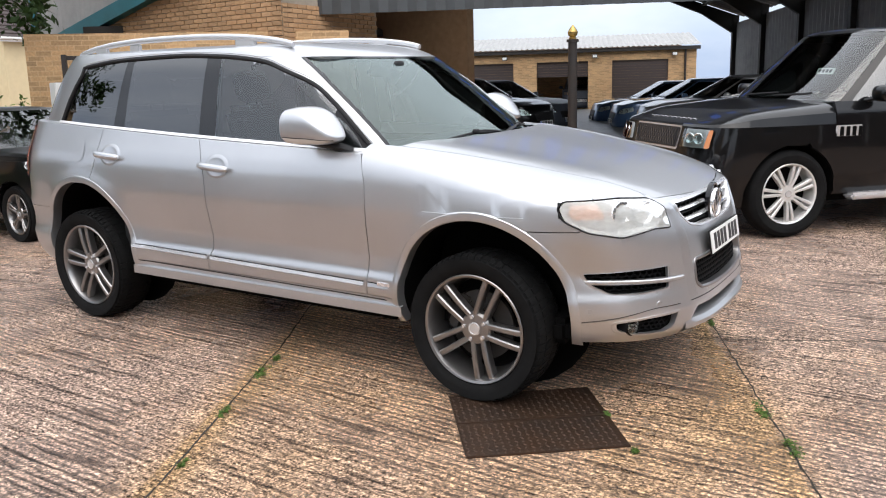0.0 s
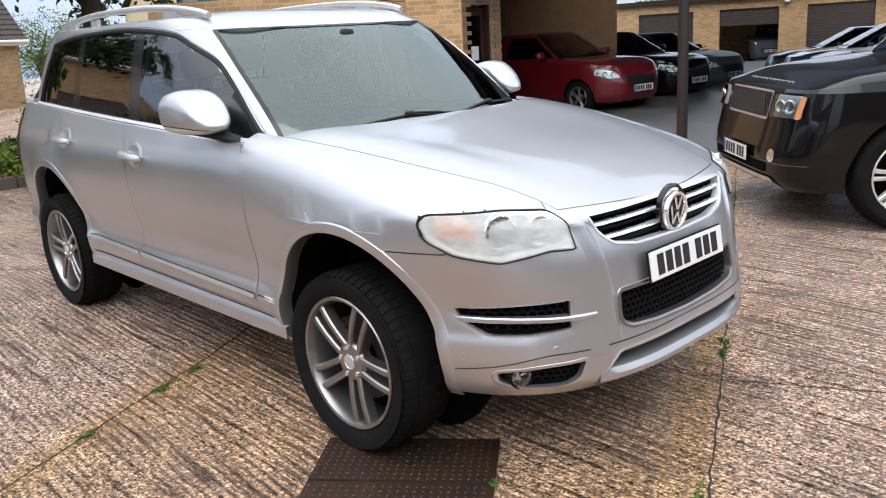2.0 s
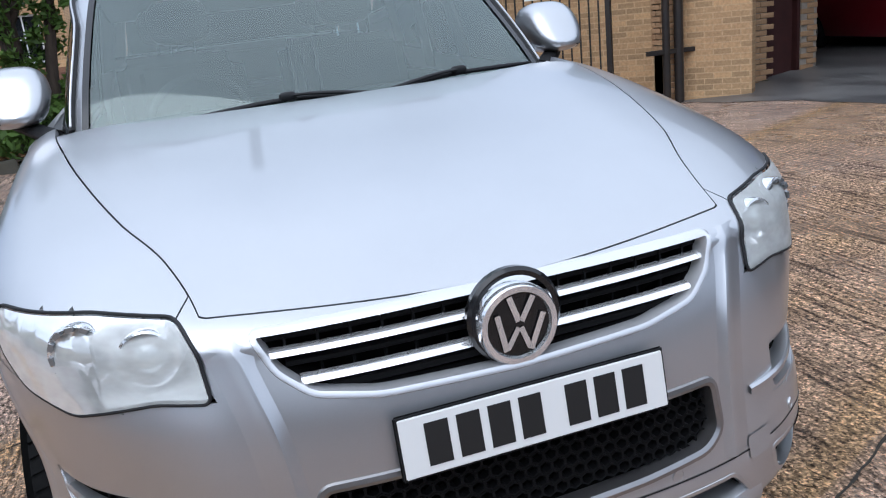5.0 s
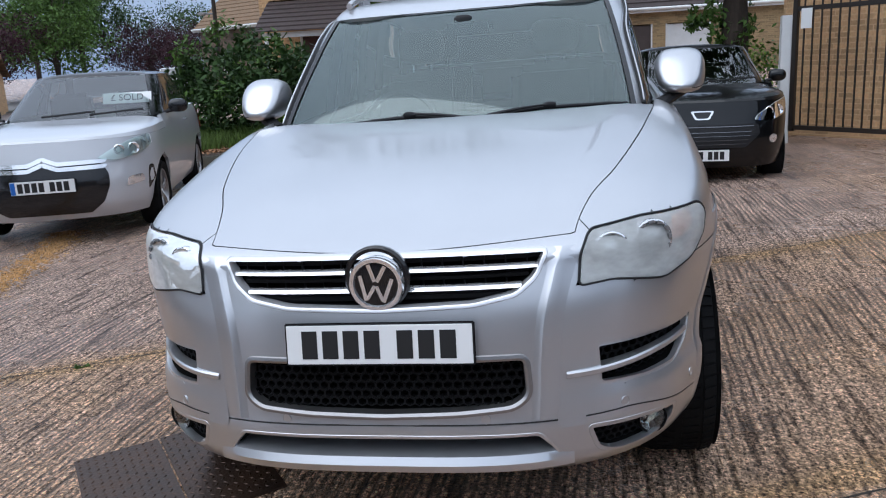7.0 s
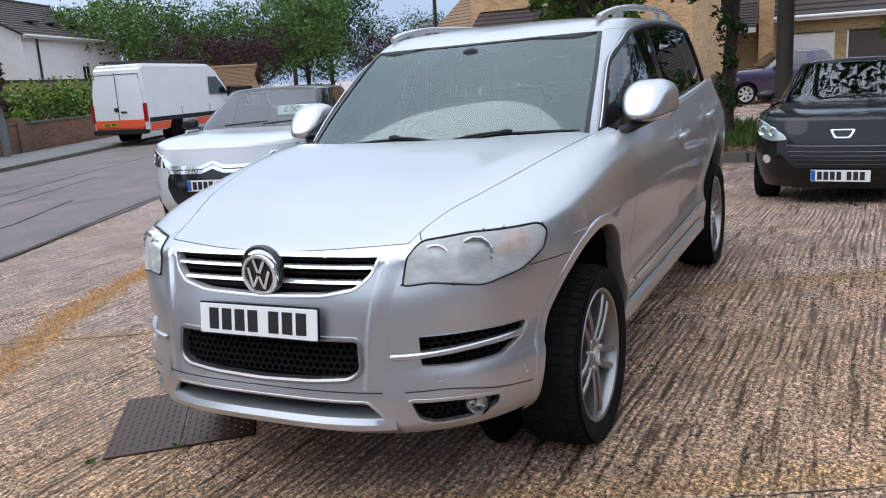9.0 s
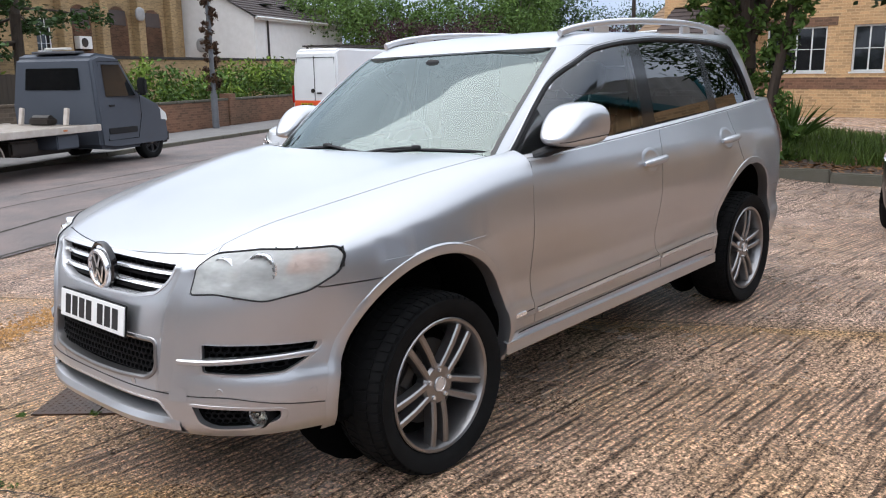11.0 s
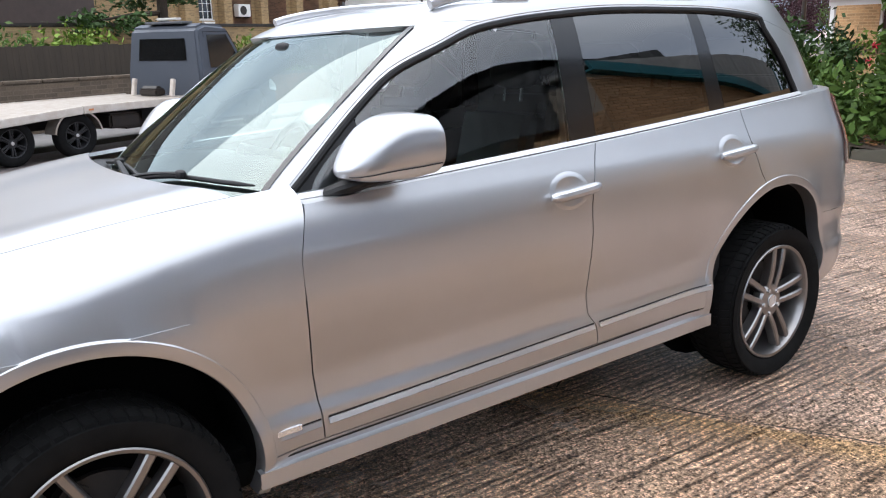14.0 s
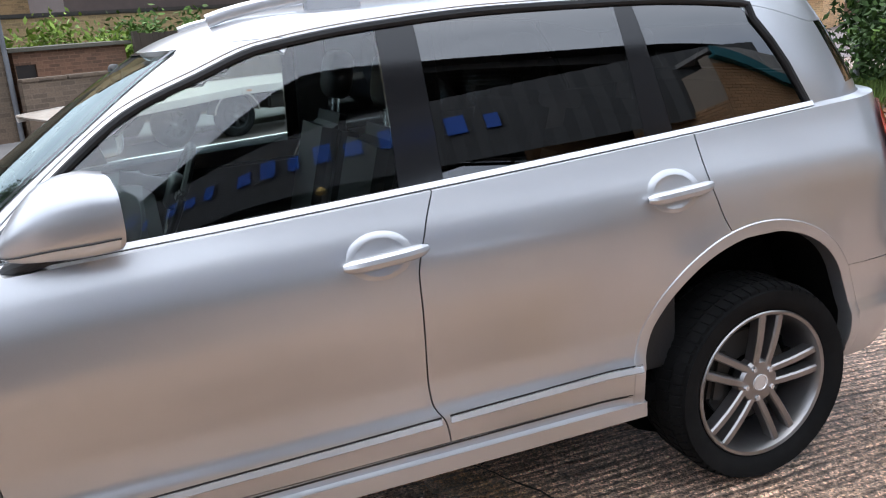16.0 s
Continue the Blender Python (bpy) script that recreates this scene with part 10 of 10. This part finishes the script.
def red_shed():
    t = thing("brick_shed", street(4.15, 15.7), "flat-roofed red-brick shed with black door", "shed", kind="structure")
    wall_with_holes(t, 2.35, -0.3, 1.78, 0.22, [(0.02, 0.42, 0.45, 1.52)], "wall_red", "front_wall")
    for x in (0.0, 2.13):
        part("end_wall", boxed(x, x + 0.22, 0.222, 2.4, -0.3, 1.78), "wall_red", t, smooth=False)
    part("roof", boxed(-0.12, 2.47, -0.12, 2.5, 1.782, 1.86, bevel=0.01), "kerb", t)
    d = part("door", boxed(0.02, 0.42, 0.06, 0.11, 0.45, 1.52, bevel=0.008), "iron", t, "black boarded door")
    part("notice", boxed(0.18, 0.28, 0.052, 0.058, 1.16, 1.24), "plate_white", d, smooth=False)
    part("door_handle", boxed(0.34, 0.37, 0.03, 0.06, 0.7, 0.82, bevel=0.006), "dark_steel", d)
    b = thing("brick_building", street(-4.0, 15.2), "tall brown brick building at the roadside", "building", kind="structure")
    part("wall", boxed(0, 7.9, 0, 6.0, -0.5, 3.4), "wall_old", b, smooth=False)
    part("downpipe", cylinder(bmesh.new(), (7.84, -0.07, 0), (7.84, -0.07, 3.35), 0.05, n=10), "lamp_grey", b)
    part("roof", boxed(-0.2, 8.0, -0.2, 6.2, 3.4, 3.55), "tile", b, smooth=False)


red_shed()
for k, (a, s, h) in enumerate(((6.2, 17.8, 2.1), (9.0, 18.3, 2.4), (12.0, 18.2, 2.2))):
    v = thing("bush", street(a, s), "bright green overgrown bush behind the fence", "bush", "roadside bushes")
    part("stems", (lambda b: (limb(b, [(0, 0, -.1), (.1, 0, .8), (.3, .2, 1.6)], .08, .04), b)[1])(bmesh.new()), "bark", v)
    leaf_cloud("foliage", v, ("leaf_lime", "leaf")[k % 2], [(0, 0, h * .62, 1.6, 1.2, h * .5), (.8, 0, h * .5, 1.3, 1.1, h * .4), (-.9, .3, h * .55, 1.2, 1.1, h * .4)], 4200, 0.09, 70 + k, .3)


def conifer(a, s, h, seed, label):
    t = thing("conifer", street(a, s), label, "tree", "trees")
    bm = bmesh.new()
    limb(bm, [(0, 0, -.3), (0.05, 0, h * .4), (0, 0, h)], 0.26, 0.05)
    rng = random.Random(seed)
    blobs = []
    for i in range(26):
        z = lerp(2.6, h, rng.random() ** 1.1)
        r = lerp(2.9, 0.5, (z - 2.6) / (h - 2.6))
        an = rng.uniform(0, 6.28)
        q = Vector((math.cos(an) * r, math.sin(an) * r, z - 0.12 * r))
        limb(bm, [(0, 0, z), q * 0.5 + Vector((0, 0, z * 0.5 + .05)), q], 0.05, 0.015, 6)
        blobs.append((q.x * .72, q.y * .72, q.z, r * .42, r * .42, 0.22))
    part("trunk", bm, "bark", t, "grey-brown bark with bare lower branches")
    leaf_cloud("needles", t, "leaf_dark", blobs, 6500, 0.10, seed, .3, "sparse dark needles", flat=.5)


conifer(15.6, 19.0, 9.5, 81, "sparse dark conifer behind the fence")
# trees on the far side of the road, seen mirrored in the glass
tree("tree", street(-4.5, 17.5), "tall dark tree by the roadside building", (4.5, 0.3), [(0, 0, 7, 2.6, 2.6, 2.2), (1.5, -1, 5.4, 1.8, 1.6, 1.2), (-1.8, -.5, 5.6, 1.8, 1.7, 1.3), (0, -1.5, 5.0, 1.5, 1.5, 1.0)], "leaf_dark", 11000, 0.11, 82, .3)
tree("tree", street(-13, 16.5), "tall dark tree at the roadside", (4.5, 0.3), [(0, 0, 7.5, 2.8, 2.8, 2.4), (1.5, -1, 5.6, 1.8, 1.6, 1.3), (-1.8, -.5, 5.8, 1.8, 1.7, 1.3)], "leaf_dark", 10000, 0.115, 83, .3)

# far trees, tiled brick shed and chimneyed house at the end of the road
for k, (x, y, h, w, lf) in enumerate(((-33, -42, 13, 10, "leaf"), (-39, -41, 14, 10, "leaf"), (-45, -41, 13, 9, "leaf"), (-37, -34, 11, 8, "leaf_purple"), (-44, -33, 13, 9, "leaf"), (-50, -35, 14.5, 9, "leaf_dark"), (-50, -30, 10.5, 9, "leaf_purple"), (-56, -31, 10, 9, "leaf_purple"), (-38, -38, 6.0, 8, "leaf_lime"), (-47, -21, 8, 7, "leaf"), (-55, -20, 9, 9, "leaf"), (-70, -36, 12, 14, "leaf_dark"), (-60, -46, 13, 14, "leaf"), (-40, 12, 9, 9, "leaf"))):
    far_tree(x, y, h * (0.48 if lf == "leaf_purple" or y > -25 else 0.62), w * 0.9, lf, 100 + k, label={"leaf_purple": "copper-purple tree beyond the street", "leaf_lime": "bright lime-green bush beyond the street"}.get(lf, "tall green broadleaf tree beyond the street"))
house("tiled_shed", place(-24.9, -27.4, 120), "small brick shed with clay tile roof", 3.7, 3.4, 1.7, 2.6, "wall_orange", "tile_clay", [], [(1.0, 1.9, 1.8, "wood_fence")], fascia="wood_fence")
hc = house("chimney_house", place(-44.0, -23.0, 60), "brick house with tall chimney at the end of the road", 7.0, 7.0, 3.6, 6.8, "wall_old", "tile_clay", [(2, 3.2, 1.0, 2.2, 2, 2)])
chimney(hc, 3.0, 3.5, 6.0, 9.0, "wall_old", 0.6)


def far_lamp():
    t = thing("street_lamp", place(-24.2, -12.7), "dark slim street lamp at the roadside", "street lamp")
    part("pole", cylinder(bmesh.new(), (0, 0, -.2), (0, 0, 4.6), 0.09, 0.07, 10), "iron", t)
    part("arm", cylinder(bmesh.new(), (0, 0, 3.2), (-0.25, -0.55, 3.25), 0.03, n=8), "lamp_grey", t)
    part("lantern", boxed(-0.5, -0.15, -0.75, -0.5, 3.2, 3.3, bevel=0.03), "roof_sheet", t)
    s = thing("sign_post", place(-10.0, -6.75), "grey steel sign post by the footway", "post")
    part("pole", cylinder(bmesh.new(), (0, 0, -.2), (0, 0, 1.0), 0.05, n=10), "lamp_grey", s)
    part("cap", cylinder(bmesh.new(), (0, 0, 1.0), (0, 0, 1.02), 0.053, n=10), "iron", s)


far_lamp()


# invented terrace behind the camera, never in view: darkens reflections in paint and glass
house("unseen_terrace", place(15.0, 24.0, -90), "invented brown brick terrace out of view, darkening reflections", 34.0, 8.0, 3.0, 4.4, "wall_old", "tile", [(2 + 4.2 * i, 3.6 + 4.2 * i, 1.0, 2.3, 2, 2) for i in range(8)], [(4.4 + 8.4 * i, 5.4 + 8.4 * i, 2.1, "door_maroon") for i in range(4)])


# ---- joints of the concrete bays, weeds ----
def joint(pts, seed, label="dark open joint between concrete bays", wide=1.0, lift=0.0):
    rng = random.Random(seed)
    bm = bmesh.new()
    rows = []
    for (ax, ay), (bx, by) in zip(pts, pts[1:]):
        d = Vector((bx - ax, by - ay, 0))
        n = max(2, int(d.length / 0.05))
        sd = Vector((-d.y, d.x, 0)).normalized()
        for i in range(n):
            p = Vector((ax, ay, 0)) + d * (i / n) + sd * rng.gauss(0, 0.003)
            w = rng.uniform(0.002, 0.006) * wide
            z = ground_z(p.x, p.y) + lift
            rows.append([p - sd * w + Vector((0, 0, z + 0.002)), p + Vector((0, 0, z + 0.0035)), p + sd * w + Vector((0, 0, z + 0.002))])
    grid_faces(bm, rows)
    ob = mesh_object("bay_joint", bm, "joint")
    ob.matrix_world = SLOPE
    tagged(ob, label, "joint", kind="structure")


M["joint"] = material("joint_dirt", (0.035, 0.028, 0.02), 0.9, dark=(0.02, 0.017, 0.012), scale=20, grain=0.3)
joint([(3.6, -2.5), (2.9, -1.0), (2.2, 0.5), (1.4, 2.15), (0.54, 3.9), (-0.4, 5.8)], 1)
joint([(1.45, -3.6), (0.78, -2.16), (0.07, -0.75), (-0.6, 0.4), (-1.2, 1.7), (-2.3, 4.0)], 2)
joint([(-0.6, 0.37), (-2.2, -0.45), (-4.2, -1.5)], 3)
joint([(2.2, 0.5), (3.6, 1.2), (6.0, 2.4)], 4)


def weed(x, y, r, seed, along=0.0, turn=116):
    """A tuft, or a strip of moss along a joint."""
    t = thing("weed", on_slope(x, y, turn), "strip of green moss along a concrete joint" if along else "small green weed tuft in a concrete joint", "weed", "weeds")
    leaf_cloud("leaves", t, "leaf", [(0, 0, 0.004, along or r * 0.7, 0.4 * r if along else r * 0.7, 0.006 if along else 0.014)], int(90 + 2200 * along), 0.007 if along else 0.010, seed, 0.5, flat=0.6 if along else 0.0)


for k, (x, y, r, along) in enumerate(((1.99, 0.89, 0.055, 0.0), (2.06, 0.78, 0.04, 0.07), (0.30, -1.15, 0.05, 0.10), (0.20, -0.93, 0.03, 0.06), (0.50, -1.58, 0.03, 0.07), (0.74, -2.02, 0.02, 0.05),
                                      (2.60, -0.40, 0.04, 0.09), (2.79, -0.74, 0.04, 0.10), (2.03, -0.78, 0.035, 0.04), (2.24, -1.03, 0.03, 0.04), (1.36, 2.22, 0.025, 0.12), (0.5, 3.95, 0.05, 0.0))):
    weed(x, y, r, 300 + k, along)


# cracked edge and repair seams of the road
def road_line(seq, seed, wide):
    joint([tuple((ROAD_DIR * a + ROAD_OUT * q)[:2]) for a, q in seq], seed, "dark ragged crack in the road surface", wide, 0.013)


road_line([(-6, 5.03), (-3, 5.06), (-1, 4.98), (1.5, 5.08), (3.5, 5.02), (6, 5.10), (9, 5.04), (14, 5.08)], 21, 9.0)
road_line([(-2, 6.1), (-0.6, 6.0), (0.7, 6.25), (2.2, 6.15), (3.6, 6.4), (5.4, 6.3), (7.5, 6.6)], 22, 7.0)
road_line([(0, 7.6), (2, 7.5), (4, 7.75), (7, 7.7), (11, 7.9)], 23, 5.0)
road_line([(5, 8.6), (8, 8.5), (12, 8.7), (18, 8.6)], 24, 6.0)
